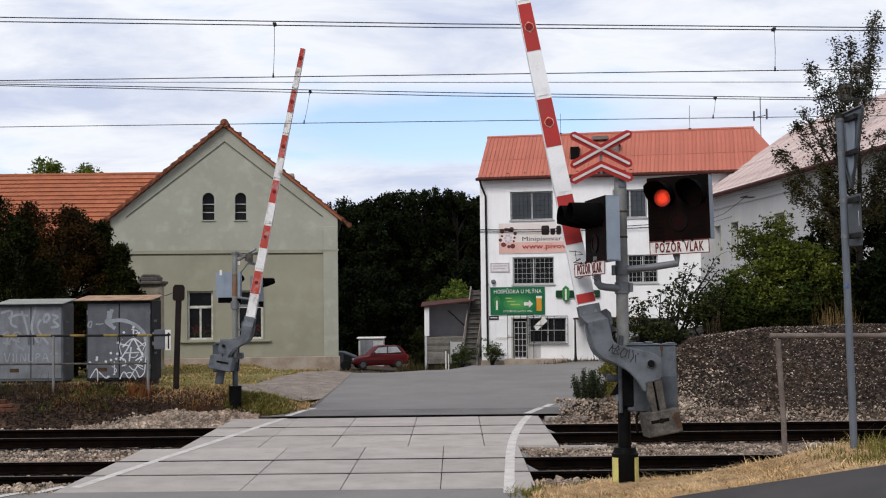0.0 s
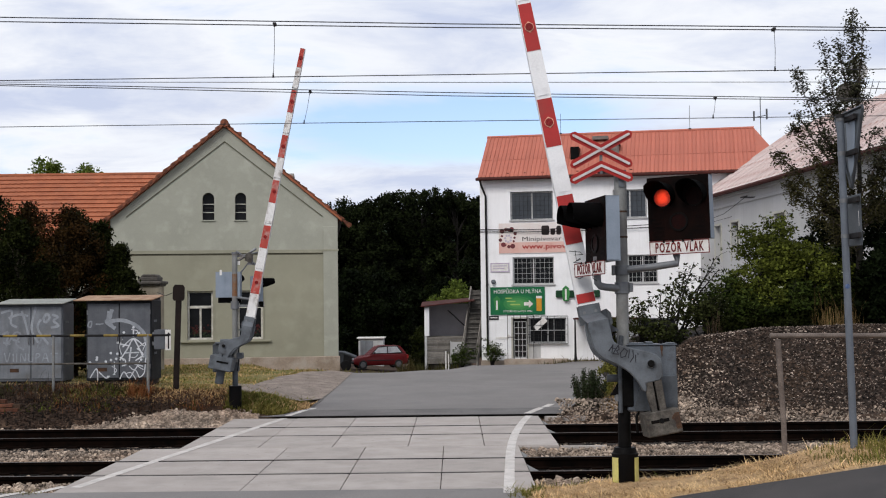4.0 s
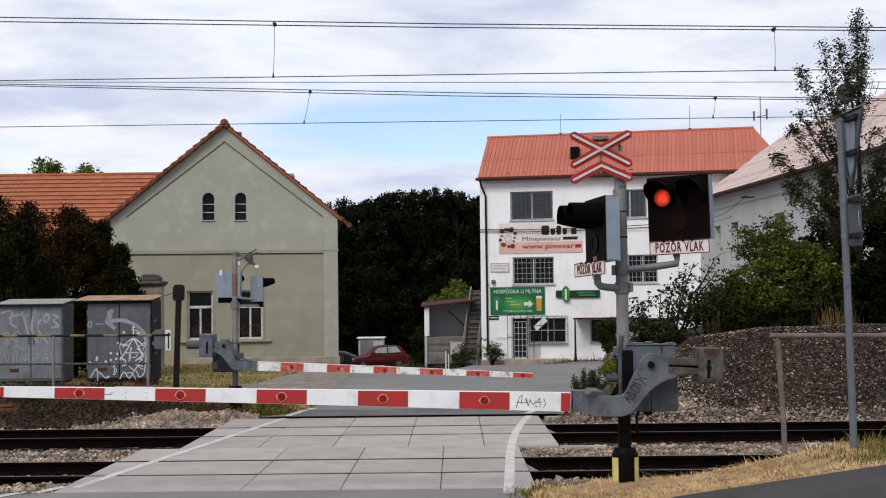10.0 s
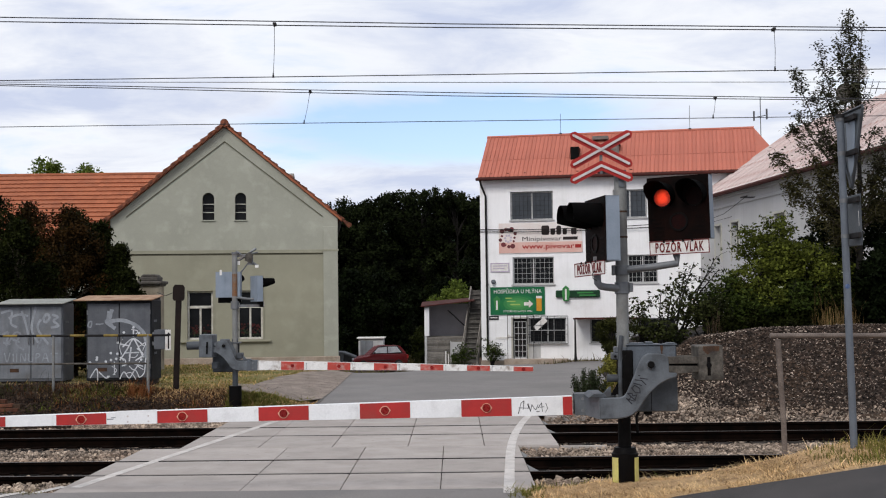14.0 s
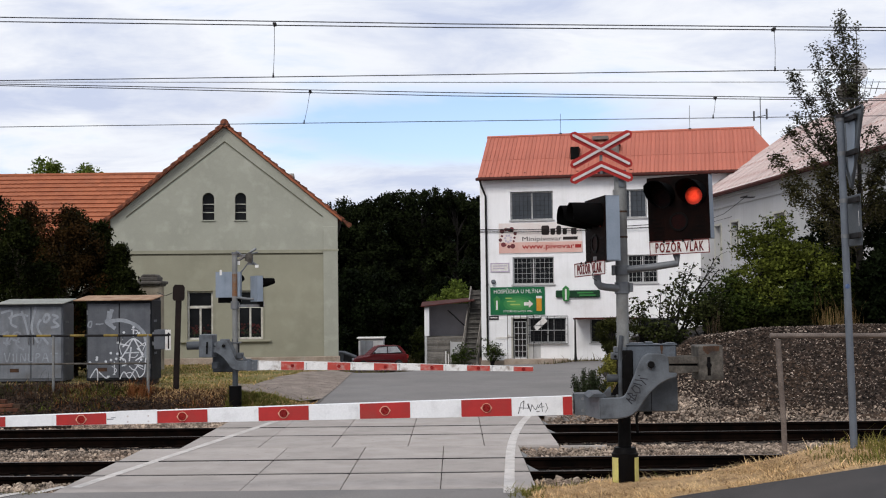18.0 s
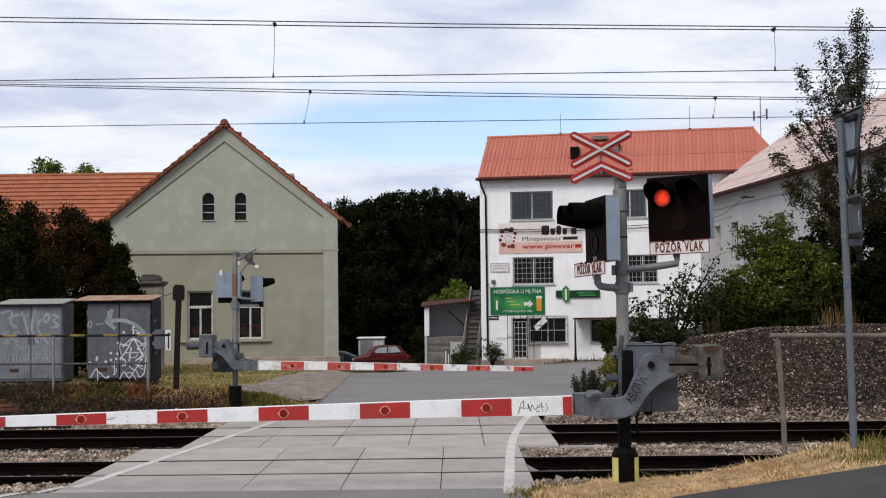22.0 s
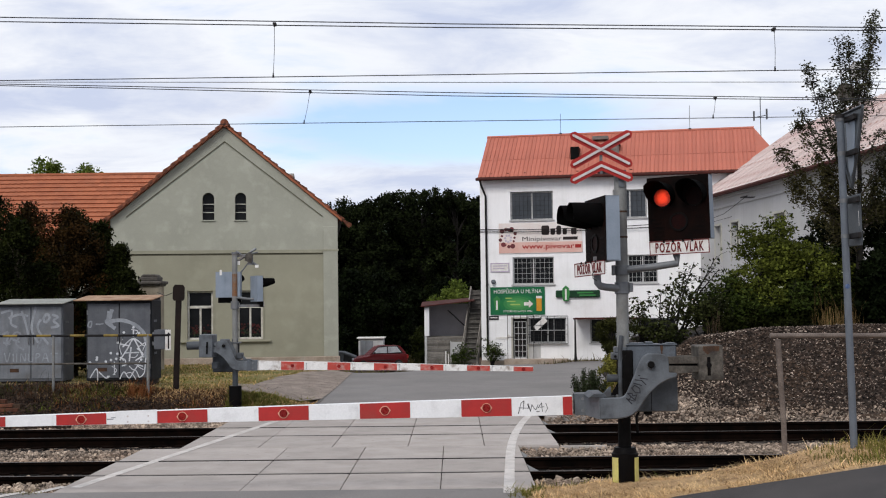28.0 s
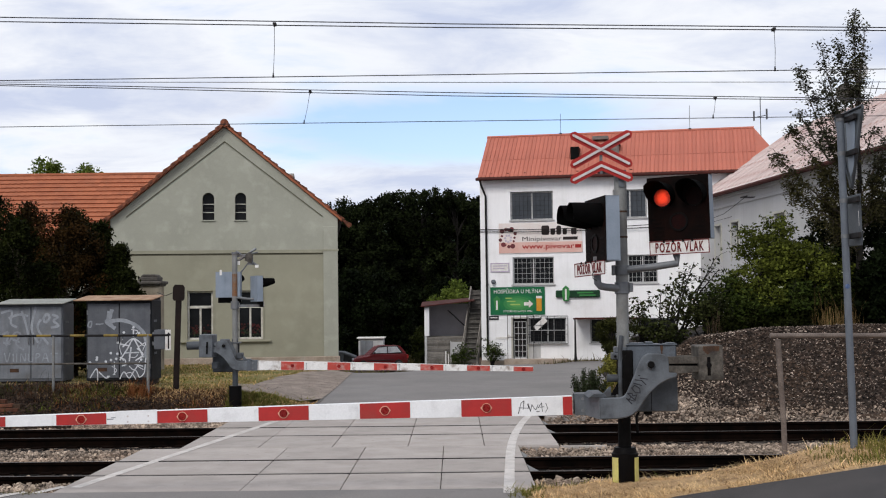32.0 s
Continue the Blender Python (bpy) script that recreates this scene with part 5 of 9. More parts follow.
M_DARKPANE = material("dark_window_glass", (0.008, 0.009, 0.010), (0.014, 0.015, 0.017), scale=1.5, rough=0.2, grain_amount=0.05, bump=0.02, spec=0.10)
# Lighter blue-grey than the dark glass: reflected sky partly put into the colour.
M_SKYPANE = material("window_glass_with_sky", (0.045, 0.052, 0.062), (0.025, 0.03, 0.036), scale=1.2, rough=0.12, grain_amount=0.05, bump=0.02, spec=0.5)
M_CURTAIN = material("dim_curtain", (0.10, 0.095, 0.085), (0.06, 0.055, 0.05), scale=8, rough=0.9, bump=0.1)
M_GRILLE = material("white_painted_grille", (0.55, 0.55, 0.55), (0.45, 0.45, 0.45), scale=6, rough=0.6, bump=0)
M_IRON = material("black_iron", (0.012, 0.012, 0.013), (0.02, 0.018, 0.018), scale=6, rough=0.6, spec=0.15, bump=0.05)
M_WOODGREY = material("weathered_boards", (0.24, 0.222, 0.202), (0.13, 0.12, 0.107), scale=3, rough=0.95, grain=45, grain_amount=0.3, bump=0.4, vary=0.25)
# Dark strips in this colour paint the shadow in the plaster grooves.
M_GROOVE = material("groove_shadow_plaster", (0.13, 0.12, 0.085), (0.09, 0.085, 0.06), scale=3, rough=1, bump=0)
M_POTLEAF = material("pot_plant_green", (0.022, 0.032, 0.012), (0.010, 0.016, 0.008), scale=9, rough=0.7, bump=0, island=0.4)
M_REDLEAF = material("red_flowers", (0.06, 0.008, 0.008), (0.02, 0.006, 0.005), scale=9, rough=0.7, bump=0, island=0.3)


def facade(parent, cuts, openings, top, thick, mat, name="wall", label="", m=None, base=0.0):
    """An upright wall in x, z, facing -y, whose openings (x0, x1, z0, z1) go right through; top(x) is its upper edge."""
    xs = sorted(set(cuts) | {v for o in openings for v in o[:2]})
    s = Shape()

    def quad(a, b, c, d):
        s.add([a, b, c, d], [(0, 1, 2, 3)])
    for x0, x1 in zip(xs, xs[1:]):
        mid = (x0 + x1) / 2
        holes = sorted([o for o in openings if o[0] < mid < o[1]], key=lambda o: o[2])
        z = base
        for o in holes:
            for y in (0, thick):
                quad((x0, y, z), (x1, y, z), (x1, y, o[2]), (x0, y, o[2]))
            z = o[3]
        for y in (0, thick):
            quad((x0, y, z), (x1, y, z), (x1, y, top(x1)), (x0, y, top(x0)))
        quad((x0, 0, top(x0)), (x1, 0, top(x1)), (x1, thick, top(x1)), (x0, thick, top(x0)))
    for x0, x1, z0, z1 in openings:
        quad((x0, 0, z0), (x0, thick, z0), (x0, thick, z1), (x0, 0, z1))
        quad((x1, 0, z0), (x1, 0, z1), (x1, thick, z1), (x1, thick, z0))
        quad((x0, 0, z0), (x1, 0, z0), (x1, thick, z0), (x0, thick, z0))
        quad((x0, 0, z1), (x0, thick, z1), (x1, thick, z1), (x1, 0, z1))
    for x in (xs[0], xs[-1]):
        quad((x, 0, base), (x, thick, base), (x, thick, top(x)), (x, 0, top(x)))
    return part(name, s, mat, parent, label, m=m, smooth=0, fix=False)


def bars(x0, x1, z0, z1, y, nx, nz, w):
    s = Shape()
    for i in range(nx + 1):
        x = x0 + (x1 - x0) * i / nx
        s.tube([(x, y, z0), (x, y, z1)], w, 5, caps=False)
    for i in range(nz + 1):
        z = z0 + (z1 - z0) * i / nz
        s.tube([(x0, y - w, z), (x1, y - w, z)], w, 5, caps=False)
    return s


def window(parent, x0, x1, z0, z1, depth, lights, fmat, transom=None, bar=0.05, label="window with dark panes", pane=None, plain_top=False):
    """A framed window set back in its opening: frame, one pane for each light, glazing bars."""
    s = Shape()
    y0, y1 = depth, depth + 0.06
    s.box(x0, x0 + bar, y0, y1, z0, z1).box(x1 - bar, x1, y0, y1, z0, z1)
    s.box(x0 + bar, x1 - bar, y0, y1, z0, z0 + bar).box(x0 + bar, x1 - bar, y0, y1, z1 - bar, z1)
    win = part("window", s, fmat, parent, label, smooth=0)
    xs = [x0 + bar + (x1 - x0 - 2 * bar) * i / lights for i in range(lights + 1)]
    for x in xs[1:-1]:
        part("mullion", Shape().box(x - bar / 2, x + bar / 2, y0 + 0.004, y1 - 0.004, z0 + bar, transom if plain_top else z1 - bar), fmat, win, smooth=0)
    zs = [z0 + bar] + ([transom] if transom else []) + [z1 - bar]
    if transom:
        part("transom", Shape().box(x0 + bar, x1 - bar, y0 - 0.01, y1 - 0.008, transom - bar * 0.7, transom + bar * 0.7), fmat, win, smooth=0)
    for a, b in zip(xs, xs[1:]):
        for c, d in (zip(zs, zs[1:]) if not plain_top else ((zs[0], zs[1]),)):
            part("pane", Shape().box(a, b, y0 + 0.026, y0 + 0.034, c, d), pane or M_DARKPANE, win, smooth=0)
    if plain_top:
        part("pane", Shape().box(xs[0], xs[-1], y0 + 0.026, y0 + 0.034, zs[1], zs[2]), pane or M_DARKPANE, win, smooth=0)
    return win


# -- the plastered house with its gable to the tracks --
house = thing("house", pose(-8.25, 45.0, 0.28, 0, 0, 6), "grey-green plastered gable house with red tiled verges", "house")
HW, HE, HR = 4.05, 5.04, 8.38


def gable_top(x):
    return HE + (HR - HE) * (1 - abs(x) / HW)


wins = [(-1.35, -0.44, 0.70, 2.45), (0.43, 1.33, 0.70, 2.45)]
arches = [(-0.80, -0.38, 5.00, 5.99), (0.36, 0.76, 5.00, 5.99)]
hwall = facade(house, [-HW, 0, HW], arches, gable_top, 0.4, M_PLASTER, "gable_wall", "grey-green plaster, patched and stained", base=3.78)
facade(house, [-HW, HW], wins, lambda x: 3.78, 0.4, M_PLASTERLOW, "lower_wall", "slightly darker plaster below the string course")
for x0, x1, z0, z1 in arches:
    r, cx = (x1 - x0) / 2, (x0 + x1) / 2
    for sg in (-1, 1):
        o = [(cx + sg * r, z1 - r), (cx + sg * r, z1 + 0.002), (cx, z1 + 0.002)] + [(cx + sg * r * math.sin(t), z1 - r + r * math.cos(t)) for t in (radians(a) for a in range(0, 91, 15))]
        part("arch_corner", Shape().prism(o[:2] + o[2:-1], 0.001, 0.30), M_PLASTER, hwall, smooth=0)
    window(house, x0, x1, z0, z1, 0.16, 1, M_IRON, (z0 + z1) / 2 - 0.05, 0.03, "narrow round-headed attic window")
    for bz in (0.27, 0.57):
        part("glazing_bar", Shape().box(x0, x1, 0.15, 0.175, z0 + bz, z0 + bz + 0.028), M_WINFRAME, house, smooth=0)
    part("window_sill", Shape().box(x0 - 0.04, x1 + 0.04, -0.05, 0.1, z0 - 0.04, z0), M_PLASTER, house, bevel=0.006)
for x0, x1, z0, z1 in wins:
    w = window(house, x0, x1, z0, z1, 0.13, 2, M_OLDFRAME, 1.87, 0.068, "old white double casement window with red flowers", None, True)
    part("curtain", Shape().box(x0 + 0.06, x1 - 0.06, 0.24, 0.25, 1.3, z1), M_CURTAIN, w, smooth=0)
    for sx in (x0 - 0.06, x1):
        part("surround", Shape().box(sx, sx + 0.06, -0.018, 0.05, z0 - 0.02, z1 + 0.06), M_PLASTERLOW, house, smooth=0)
    rnd = random.Random(int(x0 * 100))
    s = Shape()
    for _ in range(46):
        a, b, c = rnd.uniform(x0 + 0.1, x1 - 0.1), rnd.uniform(z0 + 0.22, z0 + 0.55), rnd.uniform(0.018, 0.045)
        s.prism([(a + c * math.cos(k * 1.05), b + c * math.sin(k * 1.05)) for k in range(6)], 0.146 + rnd.random() * 0.004, 0.152)
    tagged(part("flowers", s, M_REDLEAF, w, "red flowers behind the panes", smooth=0), kind="stuff")
    s = Shape()
    for _ in range(60):
        a, b, c = rnd.uniform(x0 + 0.08, x1 - 0.08), rnd.uniform(z0 + 0.08, z0 + 0.36), rnd.uniform(0.02, 0.05)
        s.prism([(a + c * math.cos(k * 1.57), b + 0.6 * c * math.sin(k * 1.57)) for k in range(4)], 0.151 + rnd.random() * 0.003, 0.155)
    tagged(part("flower_leaves", s, M_POTLEAF, w, "green leaves behind the panes", smooth=0), kind="stuff")
part("window_sill", Shape().box(-1.62, 1.62, -0.12, 0.05, 0.60, 0.67), M_PLASTERLOW, house, "long plastered window sill", bevel=0.01)
# raised plaster: string course, corner strip, gable moulding
part("string_course", Shape().box(-HW, 3.52, -0.035, 0.0, 3.79, 3.91).box(-HW, 3.52, -0.05, 0.0, 3.79, 3.81), M_PLASTERLOW, house, "plaster string course", bevel=0.004)
part("string_groove", Shape().box(-3.5, 3.52, -0.012, 0.0, 3.74, 3.785), M_GROOVE, house, smooth=0)
part("corner_strip", Shape().box(3.52, HW, -0.045, 0.0, 0.0, 4.75), M_PLASTER, house, "raised corner strip", bevel=0.01)
part("corner_cap", Shape().box(3.50, HW + 0.03, -0.06, 0.0, 3.85, 3.92), M_PLASTERLOW, house, bevel=0.006)
gm = Shape()
for sg in (-1, 1):
    a, b = Vector((0.0, 7.84)), Vector((sg * 3.5, 5.12))
    d = (b - a).normalized()
    n = Vector((-d.y, d.x)) * 0.014
    gm.prism([(a.x + n.x, a.y + n.y), (b.x + n.x, b.y + n.y), (b.x - n.x, b.y - n.y), (a.x - n.x, a.y - n.y)], -0.030 - 0.002 * sg, 0.0)
part("panel_edge", Shape().box(3.485, 3.515, -0.012, 0.0, 3.92, 5.10), M_PLASTER, house, smooth=0)
part("gable_moulding", gm, M_GROOVE, house, "thin dark strip for the shadow of the gable groove", smooth=0)
part("plinth", Shape().box(-HW - 0.05, HW + 0.05, -0.09, 0.0, -0.5, 0.04), M_PLINTH, house, "stained stone plinth", bevel=0.015)
side = Shape().box(-HW, -HW + 0.4, 0.4, 14, -0.5, HE).box(HW - 0.4, HW, 0.4, 14, -0.5, HE).box(-HW + 0.4, HW - 0.4, 13.6, 14, -0.5, HE)
part("side_wall", side, M_PLASTER, house, smooth=0)
part("downpipe", Shape().tube([(-HW - 0.30, -0.02, HE - 0.02), (-HW - 0.22, -0.06, HE - 0.16), (-HW - 0.06, -0.06, HE - 0.42), (-HW - 0.06, -0.06, 0.1)], [0.07, 0.05, 0.045, 0.045], 10), M_IRON, house, "dark rain pipe under the eave", smooth=60)
SL = math.atan2(HR - HE, HW)
for sg in (-1, 1):
    ov = 0.45 if sg < 0 else 0.14
    o = [(0, HR + 0.01), (sg * (HW + ov), HE + 0.01 - ov * math.tan(SL)), (sg * (HW + ov), HE + 0.10 - ov * math.tan(SL)), (0, HR + 0.10)]
    part("roof", Shape().prism(o, -0.10, 14.2), M_TILE, house, "clay tile roof", smooth=0)
vt = mesh_of("verge_tile", Shape().prism([(-0.04, 0.0), (0.36, 0.10), (0.40, 0.06), (0.40, -0.07), (0.33, -0.075), (0.0, -0.045)], -0.05, 0.22), M_OLDTILE, bevel=0.008)
run = math.hypot(HW + 0.45, (HR - HE) * (HW + 0.45) / HW)
nv = 17
for sg in (-1, 1):
    for i in range(nv):
        t = (i + 0.0) / nv * run
        ob = new("verge_tile", vt)
        ob.parent = house
        a = SL if sg > 0 else math.pi - SL
        ob.matrix_basis = Matrix.Translation((sg * t * math.cos(SL), 0, HR + 0.13 - t * math.sin(SL))) @ Matrix.Rotation(a + 0.10 * sg, 4, "Y") @ (Matrix.Identity(4) if sg > 0 else Matrix.Rotation(math.pi, 4, "X"))
rt = mesh_of("ridge_tile", Shape().tube([(0, -0.18, 0), (0, 0.25, 0)], 0.15, 12), M_OLDTILE, smooth=50)
for i in range(6):
    ob = new("ridge_tile", rt)
    ob.parent, ob.location = house, (0, i * 0.4, HR + 0.12)
part("chimney", Shape().box(0.30, 0.52, 1.2, 1.5, HR - 0.5, HR - 0.02), M_OLDTILE, house)
gut = Shape().tube([(HW + 0.10, 0.05, HE - 0.10), (HW + 0.10, 14, HE - 0.10)], 0.06, 10)
part("gutter", gut, M_IRON, house)
part("gutter", Shape().tube([(-HW - 0.40, -0.05, HE - 0.28), (-HW - 0.40, 10, HE - 0.28)], 0.07, 10).tube([(-HW - 0.38, 0.0, HE - 0.3), (-HW - 0.16, 0.03, HE - 0.75), (-HW - 0.14, 0.05, 0)], 0.045, 8), M_IRON, house)

# -- the long low wing with the bright tile roof --
wingh = thing("house_wing", pose(-8.6, 47.5, 0.3, 0, 0, 0), "long low wing under a bright orange clay tile roof", "house")
WE, WR, WD = 4.7, 7.36, 4.2
for wy in (0, 2 * WD - 0.4):
    part("wall", Shape().box(-16, -3.6, wy, wy + 0.4, -0.5, WE), M_PLASTER, wingh, smooth=0)
part("roof_deck", Shape().prism([(-0.5, WE - 0.30), (WD, WR - 0.04), (2 * WD + 0.4, WE - 0.25), (WD, WR - 0.12)], -16, 2.0, "x"), M_WOODGREY, wingh, smooth=0)


def wavy_tile(w, l):
    s = Shape()
    prof = [(0.0, 0.0), (0.12, 0.006), (0.3, 0.008), (0.48, 0.006), (0.6, 0.001), (0.8, -0.001), (1.0, 0.0)]
    for y, lift in ((0, 0.050), (l * 1.06, 0.0)):
        for u, h in prof:
            s.v.append((u * w, y, h + lift))
    n = len(prof)
    for i in range(n - 1):
        s.f.append((i, i + 1, i + 1 + n, i + n))
    for u, h in prof:
        s.v.append((u * w, 0.01, h - 0.03))
    for i in range(n - 1):
        s.f.append((i, 2 * n + i, 2 * n + i + 1, i + 1))
    return s


sl = math.atan2(WR - WE + 0.30, WD + 0.5)
tl, tw = 0.36, 0.235
tile = mesh_of("roof_tile", wavy_tile(tw, tl), M_TILE, smooth=50, fix=False)
tilt = Matrix.Rotation(sl, 4, "X")
ncol, nrow = 52, int(math.hypot(WD + 0.5, WR - WE + 0.30) / tl)
rest = Shape()
for r in range(nrow):
    for c in range(ncol):
        m = Matrix.Translation((-11.3 + c * tw + 0.03, -0.5 + r * tl * math.cos(sl), WE - 0.27 + r * tl * math.sin(sl))) @ tilt
        if r >= 4 and 22 <= c < 49:
            ob = new("roof_tile", tile)
            ob.parent, ob.matrix_basis = wingh, m
        else:
            rest.add([m @ Vector(q) for q in wavy_tile(tw, tl).v], wavy_tile(tw, tl).f)
part("roof_tiles", rest, M_TILE, wingh, smooth=50, fix=False)
part("ridge_tiles", Shape().tube([(-16, WD, WR + 0.0), (1.5, WD, WR + 0.0)], 0.09, 10), M_TILE, wingh)
for i in range(7):
    part("snow_guard", Shape().box(-7.0 + i * 1.1, -6.9 + i * 1.1, 0.6, 0.62, WE + 0.35, WE + 0.45), M_IRON, wingh, smooth=0)

# -- the tall white mill building --
mill = thing("mill_building", pose(1.44, 59.0, -0.56, 0, 0, -11), "tall white rendered mill building with red sheet roof and pub signs", "building")
ME, MW, MD = 8.52, 12.95, 5.4
mw3 = [(1.26, 3.27, 6.56, 7.90), (6.05, 7.60, 6.55, 7.86)]
mw2 = [(1.33, 3.28, 3.54, 4.82), (6.68, 8.05, 3.54, 4.84)]
mdoor = [(1.26, 2.02, 0.10, 1.98)]
mw1 = [(2.06, 3.80, 0.80, 1.98), (4.92, 6.1, 0.80, 1.92), (7.2, 8.8, 0.8, 1.92)]
facade(mill, [-0.19, MW], mw3 + mw2 + mdoor + mw1, lambda x: ME, 0.45, M_WHITEWALL, "front_wall", "white render, a little stained")
part("side_wall", Shape().box(-0.188, 0.2, 0.45, MD, -1.2, ME).box(MW - 0.4, MW - 0.002, 0.45, MD, -1.2, ME).box(0.4, MW - 0.4, MD - 0.4, MD, -1.2, ME), M_WHITEWALL, mill, smooth=0)
part("floor_slab", Shape().box(0.4, MW - 0.4, 0.46, MD - 0.4, 2.6, 2.8).box(0.4, MW - 0.4, 0.46, MD - 0.4, 5.4, 5.6).box(0.4, MW - 0.4, 0.46, MD - 0.4, -0.2, 0.0), M_GREYWALL, mill, smooth=0)
part("foundation", Shape().box(-0.22, MW, -0.03, 0.45, -1.4, 0.0), M_PLINTH, mill, smooth=0)
for o in mw3 + mw2 + mw1:
    wn = window(mill, *o, 0.12, 2, M_GRILLE, None, 0.06, "white framed window behind an iron grille", M_SKYPANE if o[2] > 6 else None)
    x0, x1, z0, z1 = o
    nx = max(4, round((x1 - x0) / 0.21))
    part("grille", bars(x0 + 0.02, x1 - 0.02, z0 + 0.02, z1 - 0.02, 0.03, nx, max(3, round((z1 - z0) / 0.24)), 0.0065), M_GRILLE if 3 < z0 < 6 else M_IRON, wn, "iron bars", smooth=50, fix=False)
    part("window_sill", Shape().box(x0 - 0.06, x1 + 0.06, -0.07, 0.12, z0 - 0.06, z0), M_GREYWALL, wn, bevel=0.006)
# barred shop window frame standing proud, and the white door grille
x0, x1, z0, z1 = mw1[0]
part("window_cage", bars(x0 - 0.02, x1 + 0.06, z0 - 0.04, z1 + 0.05, -0.10, 3, 2, 0.014), M_GRILLE, mill, "white painted cage before the window", smooth=50, fix=False)
part("notice", Shape().box(-0.34, 0.34, -0.006, 0.006, -0.13, 0.13), M_WHITEPLAIN, mill, "tilted white notice", m=pose(2.62, -0.14, 1.70, 0, -42, 0), smooth=0)
dr = part("door", Shape().box(1.28, 2.00, 0.30, 0.36, 0.10, 1.96), M_IRON, mill, "dark doorway behind a white grille")
part("door_grille", bars(1.36, 1.92, 0.14, 1.80, 0.10, 3, 6, 0.017), M_GRILLE, dr, "white door grille", smooth=50, fix=False)
part("door_frame", Shape().box(1.22, 1.30, -0.02, 0.12, 0.10, 2.02).box(1.98, 2.06, -0.02, 0.12, 0.10, 2.02).box(1.30, 1.98, -0.02, 0.12, 1.94, 2.02), M_WINFRAME, dr, bevel=0.006)
part("door_cage", bars(1.08, 2.30, 0.05, 2.12, -0.22, 4, 2, 0.014), M_IRON, mill, "thin iron cage before the door", smooth=50, fix=False)
part("window_bars", bars(x0 - 0.04, x1 + 0.10, z0 - 0.02, z1 + 0.08, -0.16, 6, 3, 0.010), M_IRON, mill, "thin iron bars before the window", smooth=50, fix=False)
part("step", Shape().box(1.0, 3.9, -0.9, 0.0, -0.5, 0.08), M_PLINTH, mill, bevel=0.02)
part("brickwork", Shape().box(2.06, 2.6, -0.02, 0.0, 0.12, 0.76), M_GREYWALL, mill, smooth=0)
# roof in ribbed sheets
RISE, HALF = 2.27, 2.7
rs = math.atan2(RISE, HALF + 0.35)
rl = math.hypot(RISE, HALF + 0.35)
sheet = Shape()
sw = 0.191
sheet.add([(0, 0, 0), (sw - 0.04, 0, 0), (sw - 0.032, 0, 0.035), (sw - 0.01, 0, 0.035), (sw, 0, 0), (0, rl, 0), (sw - 0.04, rl, 0), (sw - 0.032, rl, 0.035), (sw - 0.01, rl, 0.035), (sw, rl, 0)],
          [(i, i + 1, i + 6, i + 5) for i in range(4)])
sheet_me = mesh_of("roof_sheet", sheet, M_REDMETAL, smooth=0, fix=False)
for i in range(67):
    ob = new("roof_sheet", sheet_me)
    ob.parent = mill
    ob.matrix_basis = Matrix.Translation((-0.22 + i * sw, -0.35, ME + 0.07)) @ Matrix.Rotation(rs, 4, "X")
xe = -0.22 + 67 * sw
part("hip_sheet", Shape().add([(xe, -0.35, ME + 0.072), (MW + 1.0, -0.35, ME + 0.072), (xe, HALF, ME + 0.072 + RISE)], [(0, 1, 2)]), M_REDMETAL, mill, smooth=0)
part("roof_back", Shape().add([(-0.22, HALF, ME + 0.07 + RISE), (xe, HALF, ME + 0.07 + RISE), (MW + 0.2, 2 * HALF + 0.3, ME), (-0.22, 2 * HALF + 0.3, ME)], [(0, 1, 2, 3)]).add([(-0.2, -0.3, ME + 0.02), (-0.2, HALF, ME + 0.02 + RISE), (-0.2, 2 * HALF + 0.3, ME)], [(0, 1, 2)]).add([(xe, HALF, ME + 0.05 + RISE), (MW + 0.25, -0.35, ME + 0.05), (MW + 0.2, 2 * HALF + 0.3, ME)], [(0, 1, 2)]), M_REDMETAL, mill, smooth=0)
part("eaves_board", Shape().box(-0.24, MW + 0.2, -0.36, -0.30, ME - 0.08, ME + 0.08).box(-0.24, MW + 0.2, -0.30, 0.0, ME - 0.02, ME + 0.0), M_REDGUTTER, mill, smooth=0)
part("gutter", Shape().tube([(-0.30, -0.42, ME - 0.02), (MW + 0.2, -0.42, ME - 0.02)], 0.075, 10), M_REDGUTTER, mill, "dark red gutter")
part("downpipe", Shape().tube([(-0.12, -0.40, ME - 0.05), (-0.06, -0.22, ME - 0.35), (0.10, -0.08, ME - 0.8), (0.12, -0.08, 0.3)], 0.05, 8), M_IRON, mill, "dark downpipe")
for i in range(9):
    part("snow_guard", Shape().box(0.3 + i * 0.82, 0.42 + i * 0.82, -0.13, -0.06, ME + 0.16, ME + 0.27), M_REDGUTTER, mill, smooth=0)
part("lap_joint", Shape().box(-0.2, xe, 0.0, 0.012, 0.0, 0.012), M_REDMETAL, mill, m=Matrix.Translation((0, -0.35 + 1.55 * math.cos(rs), ME + 0.075 + 1.55 * math.sin(rs))) @ Matrix.Rotation(rs, 4, "X"), smooth=0)
part("ridge_cap", Shape().tube([(-0.24, HALF, ME + RISE + 0.07), (xe, HALF, ME + RISE + 0.07)], 0.07, 8), M_REDMETAL, mill)
part("roof_hatch", Shape().box(4.05, 4.45, 0.7, 1.6, ME + 0.9, ME + 1.50), M_TARRED, mill, "dark open roof hatch", bevel=0.01)
M_DULLZINC = material("dull_zinc", (0.20, 0.185, 0.175), (0.12, 0.105, 0.095), scale=3, rough=0.7, metal=0.1, grain_amount=0.15, bump=0.1, dirt=(0.14, 0.07, 0.045), dirt_amount=0.5, dirt_scale=2)
